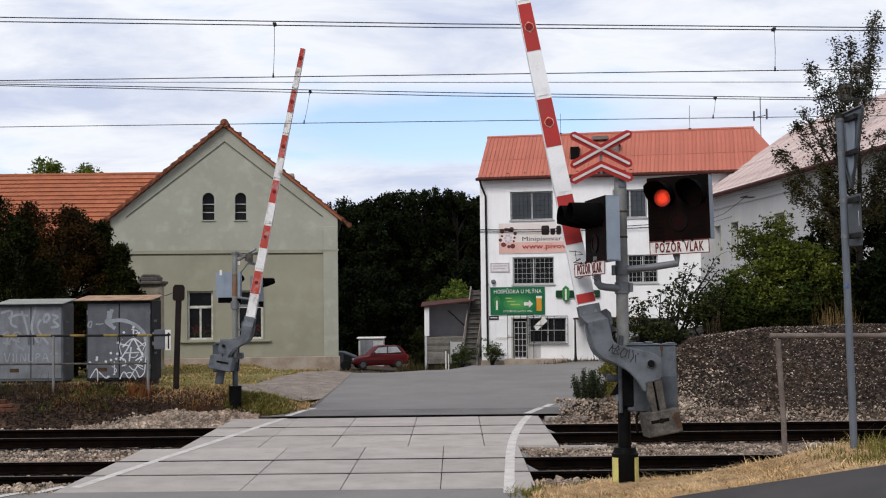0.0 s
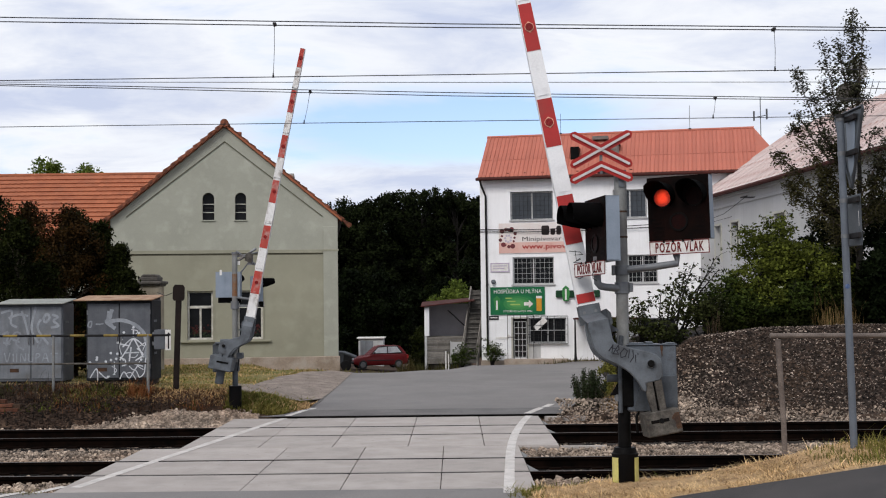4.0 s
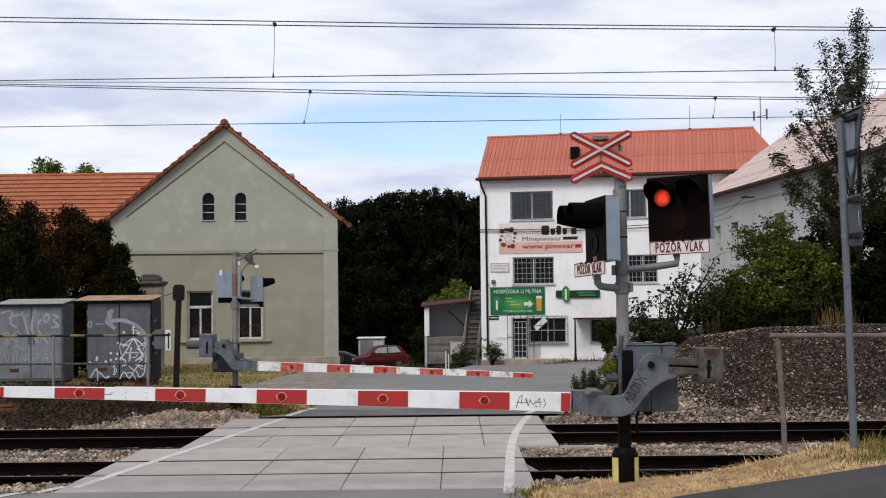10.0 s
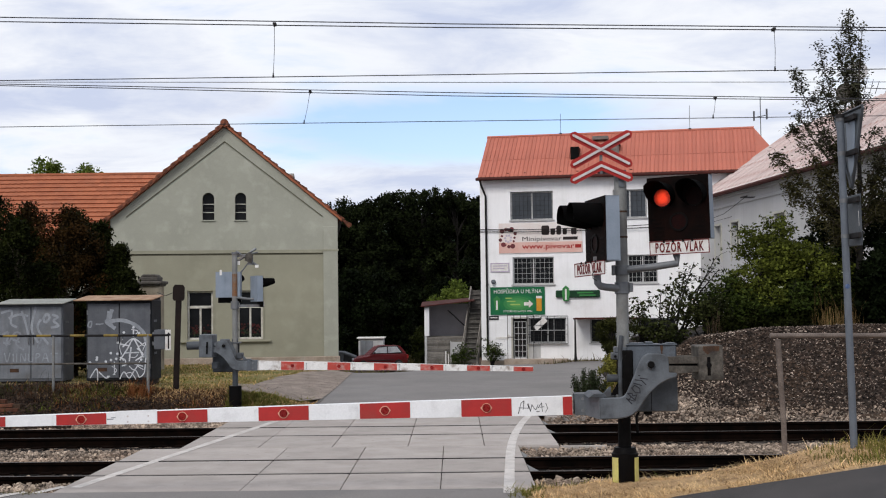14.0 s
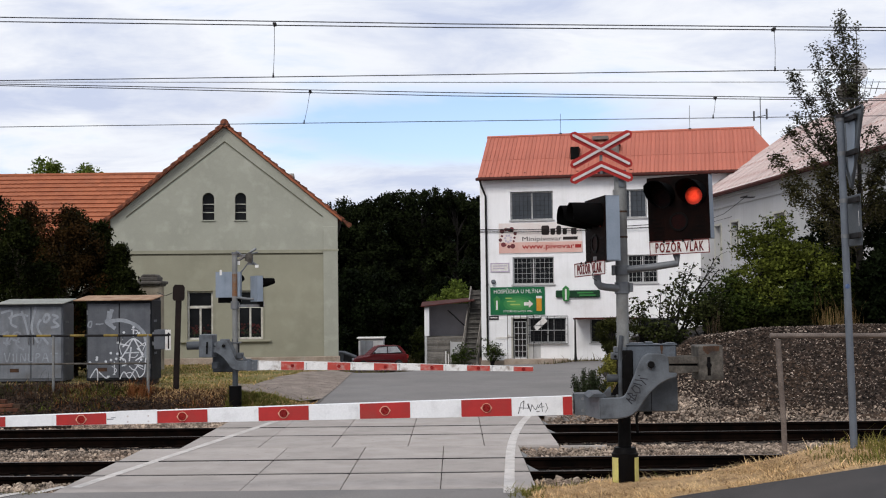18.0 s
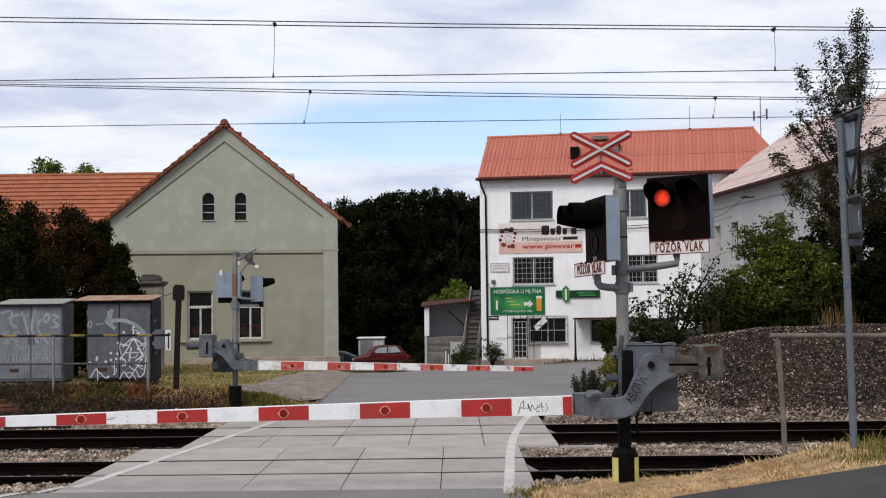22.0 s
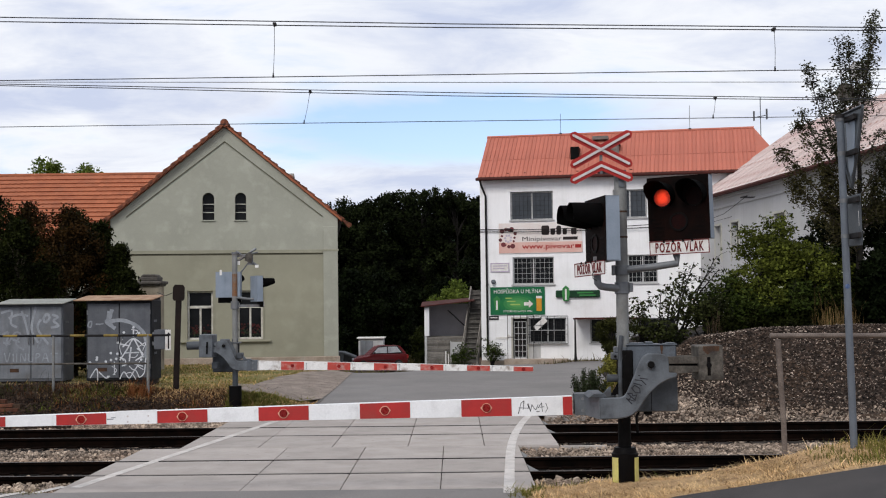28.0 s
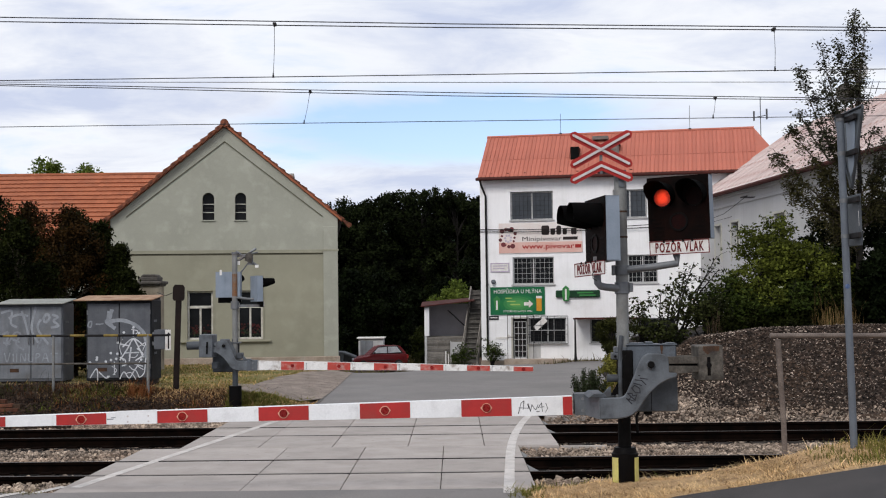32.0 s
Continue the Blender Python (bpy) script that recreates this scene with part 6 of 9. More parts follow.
part("skylight", Shape().box(5.0, 5.75, 1.9, 2.3, ME + 1.95, ME + 2.12), M_DULLZINC, mill, "zinc skylight", bevel=0.01)
part("chimney", Shape().box(5.5, 6.3, 1.1, 1.7, ME + 1.0, ME + 1.62).prism([(5.42, ME + 1.60), (6.38, ME + 1.60), (5.9, ME + 1.82)], 1.02, 1.78), M_DULLZINC, mill, bevel=0.01)
for x, h in ((3.4, 1.1), (9.6, 1.25)):
    part("lightning_rod", Shape().tube([(x, HALF, ME + RISE), (x, HALF, ME + RISE + h)], 0.010, 5), M_IRON, mill)
    part("insulator", Shape().box(x - 0.06, x + 0.06, HALF - 0.06, HALF + 0.06, ME + RISE + 0.1, ME + RISE + 0.16), M_IRON, mill)
ant = Shape().tube([(12.9, HALF, ME + 1.4), (12.9, HALF, ME + RISE + 1.5)], 0.022, 6).tube([(12.6, HALF, ME + RISE + 0.55), (13.2, HALF, ME + RISE + 0.65)], 0.02, 6)
ant.box(12.56, 12.64, HALF - 0.05, HALF + 0.05, ME + RISE + 0.4, ME + RISE + 0.85).box(13.15, 13.23, HALF - 0.05, HALF + 0.05, ME + RISE + 0.45, ME + RISE + 0.95)
part("antenna", ant, M_GREYPAINT, mill, "mobile antenna on a thin mast")
part("bulkhead_lamp", Shape().tube([(0.42, -0.16, 3.62), (0.42, -0.04, 3.68)], [0.06, 0.12], 10), M_GREYPAINT, mill)
part("sign_bracket", Shape().box(0.15, 0.19, -0.4, 0.0, 3.55, 3.6), M_IRON, mill)
part("cable", Shape().tube([(-0.2, -0.03, 6.16), (2.0, -0.12, 6.10), (6.0, -0.1, 6.14), (13, -0.3, 6.4)], 0.018, 5).tube([(-0.2, -0.03, 6.05), (2.0, -0.12, 5.99), (6.0, -0.1, 6.02), (13, -0.3, 6.28)], 0.018, 5), M_IRON, mill, "cables strung along the wall", smooth=50)
# awning rail beside the door
part("awning", Shape().box(4.25, 7.4, -1.2, 0.0, 1.90, 1.97), M_REDGUTTER, mill, "dark red lean-to frame")
part("post", Shape().tube([(4.33, -1.15, -0.2), (4.33, -1.15, 0.35), (4.33, -1.15, 1.95)], [0.09, 0.05, 0.035], 8), M_IRON, mill, "black iron post")

# signs on the mill
M_BANNER = material("banner_white", (0.72, 0.68, 0.66), (0.68, 0.60, 0.57), scale=2, rough=0.6, bump=0, grain_amount=0.03)
M_BANNERPINK = material("banner_pink", (0.62, 0.36, 0.31), (0.66, 0.45, 0.40), scale=1.5, rough=0.6, bump=0, grain_amount=0.03)
M_EMBLEM = material("banner_dull_red", (0.16, 0.035, 0.04), (0.09, 0.03, 0.032), scale=5, rough=0.6, bump=0)
M_LILAC = material("faded_lilac_print", (0.42, 0.36, 0.46), (0.50, 0.45, 0.52), scale=3, rough=0.6, bump=0)
M_GREENSIGN = material("sign_green", (0.008, 0.105, 0.042), (0.011, 0.135, 0.052), scale=1.2, rough=0.45, bump=0, grain_amount=0.04)
M_LIGHTGREEN = material("sign_light_green", (0.05, 0.22, 0.06), (0.035, 0.18, 0.05), scale=2, rough=0.5, bump=0)
M_GREENFADE = [material("sign_green_fade", (0.012 + 0.022 * k, 0.145 + 0.045 * k, 0.045 + 0.012 * k), (0.016 + 0.022 * k, 0.16 + 0.045 * k, 0.05 + 0.012 * k), scale=2, rough=0.5, bump=0, grain_amount=0.03) for k in range(4)]
M_DEEPGREEN = material("sign_deep_green", (0.008, 0.05, 0.018), (0.005, 0.025, 0.012), scale=2, rough=0.4, bump=0)
M_SIGNLIME = material("sign_lime_lettering", (0.32, 0.45, 0.12), (0.28, 0.40, 0.10), scale=3, rough=0.5, bump=0)
M_AMBER = material("sign_amber", (0.62, 0.30, 0.03), (0.55, 0.24, 0.02), scale=3, rough=0.5, bump=0)
ban = tagged(part("banner", Shape().box(0.70, 4.62, -0.035, -0.02, 5.00, 6.42), M_BANNER), "white and pink brewery banner fixed to the mill wall", "banner")
ban.matrix_basis = mill.matrix_basis
part("pink_field", Shape().box(0.70, 4.62, -0.039, -0.035, 5.02, 5.52), M_BANNERPINK, ban, smooth=0)
rnd = random.Random(5)
s = Shape()
pale, leaf = Shape(), Shape()
for k in range(13):
    a = 2 * math.pi * k / 13
    s.disc(1.14 + (0.30 + 0.08 * (k % 2)) * math.cos(a), -0.042 - 0.0004 * k, 5.74 + (0.36 + 0.06 * (k % 3)) * math.sin(a), 0.055 + 0.03 * (k % 3), 9, 0.003)
for k in range(7):
    a = 2 * math.pi * k / 7 + 0.3
    pale.disc(1.14 + 0.14 * math.cos(a), -0.041, 5.70 + 0.16 * math.sin(a), 0.055, 9, 0.002)
leaf.prism([(0.98, 6.12), (1.12, 6.20), (1.30, 6.16), (1.40, 6.02), (1.16, 6.04)], -0.043, -0.039)
part("emblem", s, M_EMBLEM, ban, "dark red hop emblem", smooth=0)
part("emblem_heart", pale, M_LILAC, ban, smooth=0)
part("emblem_top", leaf, M_INK, ban, smooth=0)
for x, w, h in ((2.72, 0.40, 0.44), (3.14, 0.26, 0.30), (3.42, 0.26, 0.42), (3.71, 0.24, 0.30), (4.1, 0.3, 0.3)):
    s = Shape().prism([(x, 5.88), (x + 0.05, 5.84), (x + w - 0.08, 5.84), (x + w - 0.04, 5.90), (x + w - 0.04, 5.80 + h), (x + w - 0.09, 5.84 + h), (x + 0.06, 5.84 + h), (x, 5.79 + h)], -0.043, -0.039)
    part("name_bar", s, M_INK, ban, "heavy dark bar in place of a letter", smooth=0)
letters("lettering", "Minipivovar", 0.30, M_INK, ban, pose(2.72, -0.041, 5.66), width=1.84)
part("word_bar", Shape().box(3.72, 4.4, -0.043, -0.039, 5.60, 5.74), M_INK, ban, smooth=0)
letters("lettering", "www.pivovar", 0.34, M_REDPLAIN, ban, pose(3.02, -0.041, 5.31), "red lettering", width=2.46, bold=0.006)
part("address_bar", Shape().box(4.28, 4.56, -0.043, -0.039, 5.22, 5.38), M_REDPLAIN, ban, smooth=0)
plq = tagged(part("wall_plaque", Shape().box(0.28, 1.18, -0.03, -0.01, 4.13, 4.57), M_WHITEPLAIN), "small white plaque with a faded lilac rim on the mill wall", "sign")
plq.matrix_basis = mill.matrix_basis
part("rim", Shape().box(0.28, 1.18, -0.034, -0.03, 4.51, 4.57).box(0.28, 1.18, -0.034, -0.03, 4.13, 4.19).box(0.28, 0.33, -0.034, -0.03, 4.19, 4.51).box(1.13, 1.18, -0.034, -0.03, 4.19, 4.51), M_LILAC, plq, smooth=0)
part("text_bars", Shape().box(0.4, 1.05, -0.034, -0.03, 4.40, 4.45).box(0.4, 0.95, -0.034, -0.03, 4.28, 4.33), M_LILAC, plq, smooth=0)
gs = tagged(part("pub_sign", Shape().box(0.26, 2.83, -0.05, -0.01, 1.93, 3.42), M_GREENSIGN), "green pub sign with white lettering and an arrow", "sign")
gs.matrix_basis = mill.matrix_basis @ Matrix.Translation((0, 0, 0.45)) @ Matrix.Scale(0.87, 4, (0, 0, 1))
for k in range(4):
    part("pale_field", Shape().prism([(1.55 + (0.85 - 0.17 * k) * math.cos(a), 2.52 + (0.50 - 0.10 * k) * math.sin(a)) for a in (2 * math.pi * q / 20 for q in range(20))], -0.0515 - 0.0006 * k, -0.05), M_GREENFADE[k], gs, smooth=0)
letters("lettering", "HOSPŮDKA U MLÝNA", 0.30, M_WHITEPLAIN, gs, pose(1.55, -0.054, 3.17), "white lettering", width=2.25)
letters("lettering", "OTEVŘENO KAŽDÝ DEN", 0.14, M_WHITEPLAIN, gs, pose(1.55, -0.054, 2.11), "white lettering", width=1.35)
part("text_bars", Shape().box(0.98, 1.28, -0.057, -0.053, 2.79, 2.85).box(1.05, 1.45, -0.057, -0.053, 2.62, 2.68).box(1.2, 1.68, -0.057, -0.053, 2.44, 2.51), M_SIGNLIME, gs, smooth=0)
part("arrow", Shape().prism([(1.85, 2.60), (2.08, 2.60), (2.08, 2.72), (2.28, 2.50), (2.08, 2.30), (2.08, 2.42), (1.85, 2.42)], -0.058, -0.053), M_WHITEPLAIN, gs, smooth=0)
part("beer_glass", Shape().box(2.44, 2.68, -0.058, -0.052, 2.12, 2.80), M_AMBER, gs, smooth=0)
part("beer_foam", Shape().box(2.42, 2.70, -0.059, -0.052, 2.80, 2.93), M_WHITEPLAIN, gs, smooth=0)
part("hop_emblem", Shape().prism([(0.50, 2.15), (0.64, 2.15), (0.74, 2.8), (0.57, 2.95), (0.40, 2.8)], -0.058, -0.052), M_LIGHTGREEN, gs, smooth=0)
part("emblem_bar", Shape().box(0.53, 0.61, -0.061, -0.058, 2.2, 2.7), M_WHITEPLAIN, gs, smooth=0)
sm = tagged(part("wall_plaque", Shape().box(0.19, 0.64, -0.03, -0.01, 1.90, 2.08), M_IRON), "small black plaque under the pub sign", "sign")
sm.matrix_basis = mill.matrix_basis
part("text_bar", Shape().box(0.25, 0.58, -0.034, -0.03, 1.97, 2.02), M_WHITEPLAIN, sm, smooth=0)
ts = tagged(part("projecting_sign", Shape().box(3.35, 5.40, -0.14, -0.02, 2.90, 3.24), M_DEEPGREEN, bevel=0.04), "long dark green beer sign with a round emblem", "sign")
ts.matrix_basis = mill.matrix_basis
part("emblem", Shape().prism([(3.70, 2.74), (3.96, 2.74), (4.02, 3.1), (3.98, 3.34), (3.83, 3.46), (3.68, 3.34), (3.64, 3.1)], -0.18, -0.14), M_LIGHTGREEN, ts, "hop cone emblem", bevel=0.03)
part("emblem_bar", Shape().box(3.79, 3.87, -0.186, -0.18, 2.8, 3.3), M_WHITEPLAIN, ts, smooth=0)
part("text_bars", Shape().box(4.35, 5.1, -0.145, -0.14, 3.09, 3.16).box(4.45, 5.2, -0.145, -0.14, 2.97, 3.04), M_LIGHTGREEN, ts, smooth=0)
ar = tagged(part("arrow_sign", Shape().box(0.50, 1.05, -0.03, -0.01, 1.0, 1.09).prism([(1.05, 0.98), (1.22, 1.11), (1.05, 1.25)], -0.03, -0.01), M_WHITEPLAIN), "small white arrow board beside the door", "sign")
ar.matrix_basis = mill.matrix_basis

# -- the lower building along the yard --
yard = thing("yard_building", pose(11.43, 55.0, -0.4, 0, 0, -85), "long grey-white building with weathered pink metal roof", "building")
YE = 7.05
yw = [(0.2, 1.1, 4.3, 5.78), (2.5, 3.5, 4.3, 5.8), (7.75, 8.95, 4.3, 5.8), (12.6, 13.8, 4.3, 5.8), (0.5, 1.4, 0.9, 2.4), (6.9, 7.9, 0.9, 2.4)]
facade(yard, [-2.3, 24], yw, lambda x: YE, 0.45, M_GREYWALL, "wall", "grey-white render with stains")
part("wall", Shape().box(0, 0.4, 0.45, 9, -1, YE).box(0.0, 24, 8.6, 9, -1, YE).box(23.6, 24, 0.45, 8.6, -1, YE), M_GREYWALL, yard, smooth=0)
part("gable", Shape().prism([(0.0, YE), (4.5, YE + 3.3), (9.0, YE)], 0.05, 0.40, "x"), M_GREYWALL, yard, smooth=0)
for o in yw:
    wn = window(yard, *o, 0.2, 2, M_WINFRAME, None, 0.07, "old white framed window")
    part("surround", Shape().box(o[0] - 0.09, o[0], -0.03, 0.0, o[2] - 0.1, o[3] + 0.09).box(o[1], o[1] + 0.09, -0.03, 0.0, o[2] - 0.1, o[3] + 0.09).box(o[0], o[1], -0.03, 0.0, o[3], o[3] + 0.09), M_WINFRAME, wn, smooth=0)
part("cornice", Shape().box(-2.3, 24, -0.06, 0.0, YE - 0.55, YE - 0.45).box(-2.3, 24, -0.18, 0.0, YE - 0.16, YE), M_GREYWALL, yard, bevel=0.01)
part("gutter", Shape().tube([(-2.3, -0.42, YE - 0.02), (24, -0.42, YE - 0.02)], 0.09, 8), M_REDGUTTER, yard)
part("cable_bracket", Shape().tube([(5.6, -0.5, 6.62), (5.6, 0.0, 6.62)], 0.025, 6).tube([(5.2, -0.45, 6.64), (6.0, -0.45, 6.64)], 0.025, 6).tube([(-1.0, -0.1, 6.1), (2.0, -0.16, 6.2), (5.6, -0.4, 6.62)], 0.012, 5).tube([(-1.0, -0.1, 5.95), (3.0, -0.14, 6.02)], 0.010, 5), M_IRON, yard)
ys = math.atan2(3.3, 4.9)
yl = math.hypot(3.3, 4.9) + 0.1
sheet = Shape()
sheet.add([(0, 0, 0), (0.42, 0, 0), (0.44, 0, 0.05), (0.48, 0, 0.05), (0.5, 0, 0), (0, yl, 0), (0.42, yl, 0), (0.44, yl, 0.05), (0.48, yl, 0.05), (0.5, yl, 0)], [(i, i + 1, i + 6, i + 5) for i in range(4)])
yme = mesh_of("roof_sheet", sheet, M_PINKMETAL, smooth=0, fix=False)
for i in range(53):
    ob = new("roof_sheet", yme)
    ob.parent = yard
    ob.matrix_basis = Matrix.Translation((-2.3 + i * 0.5, -0.40, YE + 0.03)) @ Matrix.Rotation(ys, 4, "X")
part("roof_back", Shape().add([(-0.3, 4.5, YE + 3.3), (24.2, 4.5, YE + 3.3), (24.2, 9.3, YE), (-0.3, 9.3, YE)], [(0, 1, 2, 3)]), M_PINKMETAL, yard, smooth=0)
# ---- overhead line ----
M_WIRE = material("overhead_wire", (0.05, 0.05, 0.055), (0.035, 0.035, 0.04), scale=3, rough=0.6, metal=0.3, bump=0)


def wire(name, pts, r, label):
    a, b, c = [Vector(p) for p in pts]
    d0, d1 = (a - b), (c - b)
    far_a, far_b = b + d0 * 6, b + d1 * 6
    line = [far_a] + [a.lerp(b, t) for t in (0, 0.5)] + [b.lerp(c, t) for t in (0, 0.5, 1)] + [far_b]
    return tagged(part(name, Shape().tube(line, r, 6, caps=False), M_WIRE, smooth=60, fix=False), label, "overhead wire", "overhead wires")


for y, m, m2, c, drops in ((17.73, (6.44, 6.26, 6.12), (6.39, 6.22, 6.09), 5.53, ((-2.53, 6.30, -2.55), (4.60, 6.13, 4.60))),
                           (22.48, (6.32, 6.06, 5.84), (6.30, 6.01, 5.82), 5.54, ((-2.57, 6.12, -2.68), (4.75, 5.91, 4.70)))):
    w = y / 17.73 * 6.35
    wire("catenary_wire", [(-w, y, m[0]), (0, y, m[1]), (w, y, m[2])], 0.008, "dark catenary wire sagging over the track")
    wire("catenary_wire", [(-w, y + 0.06, m2[0]), (0, y + 0.06, m2[1]), (w, y + 0.06, m2[2])], 0.008, "second dark catenary wire beside the first")
    wire("contact_wire", [(-w, y, c), (0, y, c), (w, y, c)], 0.007, "dark contact wire above the track")
    for x0, z0, x1 in drops:
        d = tagged(part("dropper", Shape().tube([(x0, y, z0), ((x0 + x1) / 2 + 0.008, y, (z0 + c) / 2), (x1, y, c)], 0.004, 5), M_WIRE), "thin dropper wire joining catenary and contact wire", "overhead wire", "droppers")
        part("clamp", Shape().box(x0 - 0.022, x0 + 0.022, y - 0.02, y + 0.08, z0 - 0.025, z0 + 0.014).tube([(x0, y, z0 - 0.05), (x0, y, z0)], 0.012, 6), M_IRON, d)
        part("clamp", Shape().tube([(x1, y, c - 0.01), (x1, y, c + 0.06)], [0.016, 0.008], 6), M_IRON, d)
wire("feeder_wire", [(-9.48, 26.0, 6.99), (0, 26.0, 6.86), (9.05, 26.0, 6.75)], 0.007, "thin pale feeder wire beyond the tracks")

# ---- relay cabinets ----
M_CABINET = material("grey_cabinet_sheet", (0.205, 0.218, 0.24), (0.15, 0.16, 0.178), scale=2.2, rough=0.6, grain=40, grain_amount=0.1, bump=0.1, dirt=(0.12, 0.115, 0.11), dirt_amount=0.6, dirt_scale=2.5, streak=0.45)
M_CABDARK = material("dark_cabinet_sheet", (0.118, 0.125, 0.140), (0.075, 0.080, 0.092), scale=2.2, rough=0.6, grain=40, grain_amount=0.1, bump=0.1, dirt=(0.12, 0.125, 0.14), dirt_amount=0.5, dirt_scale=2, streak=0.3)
# Near-black sheet, much darker than the doors, for one cabinet's body.
M_CABBLACK = material("near_black_cabinet_side", (0.026, 0.027, 0.030), (0.014, 0.0145, 0.016), scale=2.2, rough=0.7, grain=40, grain_amount=0.15, bump=0.1, streak=0.3, spec=0.1)
M_CABROOF = material("greenish_cabinet_roof", (0.27, 0.275, 0.25), (0.20, 0.205, 0.185), scale=3, rough=0.7, dirt=(0.17, 0.16, 0.14), dirt_amount=0.6)
M_RUSTROOF = material("rusty_cabinet_roof", (0.36, 0.25, 0.17), (0.26, 0.15, 0.09), scale=4, rough=0.9, grain_amount=0.25, bump=0.3, dirt=(0.15, 0.08, 0.05), dirt_amount=0.6, dirt_scale=4)


def cabinet(m, w, d, h, body_mat, side_mat, roof_mat, label, over):
    c = thing("relay_cabinet", m, label, "cabinet", "relay cabinets")
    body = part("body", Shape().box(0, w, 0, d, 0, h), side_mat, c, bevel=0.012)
    for i in range(2):
        x0, x1 = 0.03 + i * (w / 2 - 0.01), w / 2 - 0.005 + i * (w / 2 - 0.03)
        dd = part("door", Shape().box(x0, x1, -0.018, 0.0, 0.06, h - 0.06), body_mat, c, "sheet metal door", bevel=0.006)
        hx = x1 - 0.05 if i == 0 else x0 + 0.03
        part("handle", Shape().box(hx, hx + 0.02, -0.045, -0.018, h * 0.48, h * 0.58), M_STEEL, dd, bevel=0.004)
        for z in (0.25, h - 0.3):
            hz = x0 if i == 0 else x1
            part("hinge", Shape().tube([(hz, -0.02, z), (hz, -0.02, z + 0.1)], 0.014, 8), M_STEEL, dd)
    part("vent", Shape().box(w * 0.18, w * 0.32, -0.022, -0.018, 0.2, 0.28), M_RUST, c, smooth=0)
    o = [(-0.15, h + 0.0), (-0.15, h + 0.022), (d + 0.04, h + 0.125), (d + 0.04, h + 0.095)]
    part("roof", Shape().prism(o, -over, w + 0.05, "x"), roof_mat, c, "overhanging sheet roof", bevel=0.006)
    part("head_board", Shape().box(0.01, w - 0.01, 0.01, d - 0.01, h, h + 0.012).box(0.01, w - 0.01, d - 0.04, d - 0.01, h, h + 0.09), body_mat, c, smooth=0)
    part("base", Shape().box(0.03, w - 0.03, 0.05, d - 0.05, -0.35, 0.0).box(-0.04, w + 0.04, -0.04, 0.02, -0.09, -0.035), M_SLEEPER, c, smooth=0)
    for z in (0.55, 0.9, 1.25):
        part("louvre", Shape().box(w, w + 0.008, d * 0.2, d * 0.5, z, z + 0.05), body_mat, c, smooth=0)
    return c


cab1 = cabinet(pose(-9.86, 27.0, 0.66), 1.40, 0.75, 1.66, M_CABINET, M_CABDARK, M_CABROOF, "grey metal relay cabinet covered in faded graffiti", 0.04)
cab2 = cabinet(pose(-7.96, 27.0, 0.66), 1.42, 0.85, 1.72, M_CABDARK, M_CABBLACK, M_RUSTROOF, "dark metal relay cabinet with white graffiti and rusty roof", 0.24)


def spray(parent, lines, r, mat, label, to):
    """Loosely sprayed round strokes: smooth curves through the given points, flat on the doors."""
    rr = random.Random(len(lines))
    s = Shape()
    for q, line in enumerate(lines):
        p = [Vector(to(*c)) for c in line]
        if len(p) == 1:
            s.disc(p[0].x, -0.0212 - 0.0001 * q, p[0].y, r * 1.6, 9, 0.0008)
            continue
        pts = []
        for k in range(len(p) - 1):
            a, b, c, d = p[max(k - 1, 0)], p[k], p[k + 1], p[min(k + 2, len(p) - 1)]
            for t in (0.0, 0.2, 0.4, 0.6, 0.8):
                pts.append(0.5 * (2 * b + (c - a) * t + (2 * a - 5 * b + 4 * c - d) * t * t + (3 * b - a - 3 * c + d) * t ** 3))
        pts.append(p[-1])
        n = len(s.v)
        for k, c in enumerate(pts):
            d = (pts[min(k + 1, len(pts) - 1)] - pts[max(k - 1, 0)]).normalized() * r * (0.85 + 0.3 * rr.random())
            s.v += [(c.x - d.y, -0.0208 - 0.0002 * q, c.y + d.x), (c.x + d.y, -0.0208 - 0.0002 * q, c.y - d.x)]
        s.f += [(n + 2 * k, n + 2 * k + 1, n + 2 * k + 3, n + 2 * k + 2) for k in range(len(pts) - 1)]
    return tagged(part("graffiti", s, mat, parent, label, smooth=0, fix=False), kind="stuff")


pale_door = lambda x, y: ((x - 5) / 246, (580 - y) / 246)
dark_door = lambda x, y: ((x - 465) / 241, (575 - y) / 241)
spray(cab1, (((20, 215), (75, 205), (72, 270), (105, 292)), ((60, 245), (110, 225), (165, 232)), ((130, 205), (150, 270), (165, 335)), ((205, 185), (182, 300), (218, 375)), ((232, 250), (215, 300), (272, 385)),
            ((245, 245), (265, 222), (278, 245), (255, 268), (245, 245)), ((290, 228), (322, 238), (300, 260), (326, 285), (285, 296))), 0.026, M_SPRAYGREY, "faded grey sprayed loops", pale_door)
spray(cab1, (((22, 335), (58, 320), (48, 390), (92, 322), (122, 330), (100, 380), (142, 412)), ((70, 350), (120, 372)), ((188, 352), (235, 350), (214, 402), (262, 392)), ((250, 330), (300, 345), (290, 390)), ((30, 372), (70, 380))), 0.022, M_SPRAYFAINT, "worn grey sprayed scrawl", pale_door)
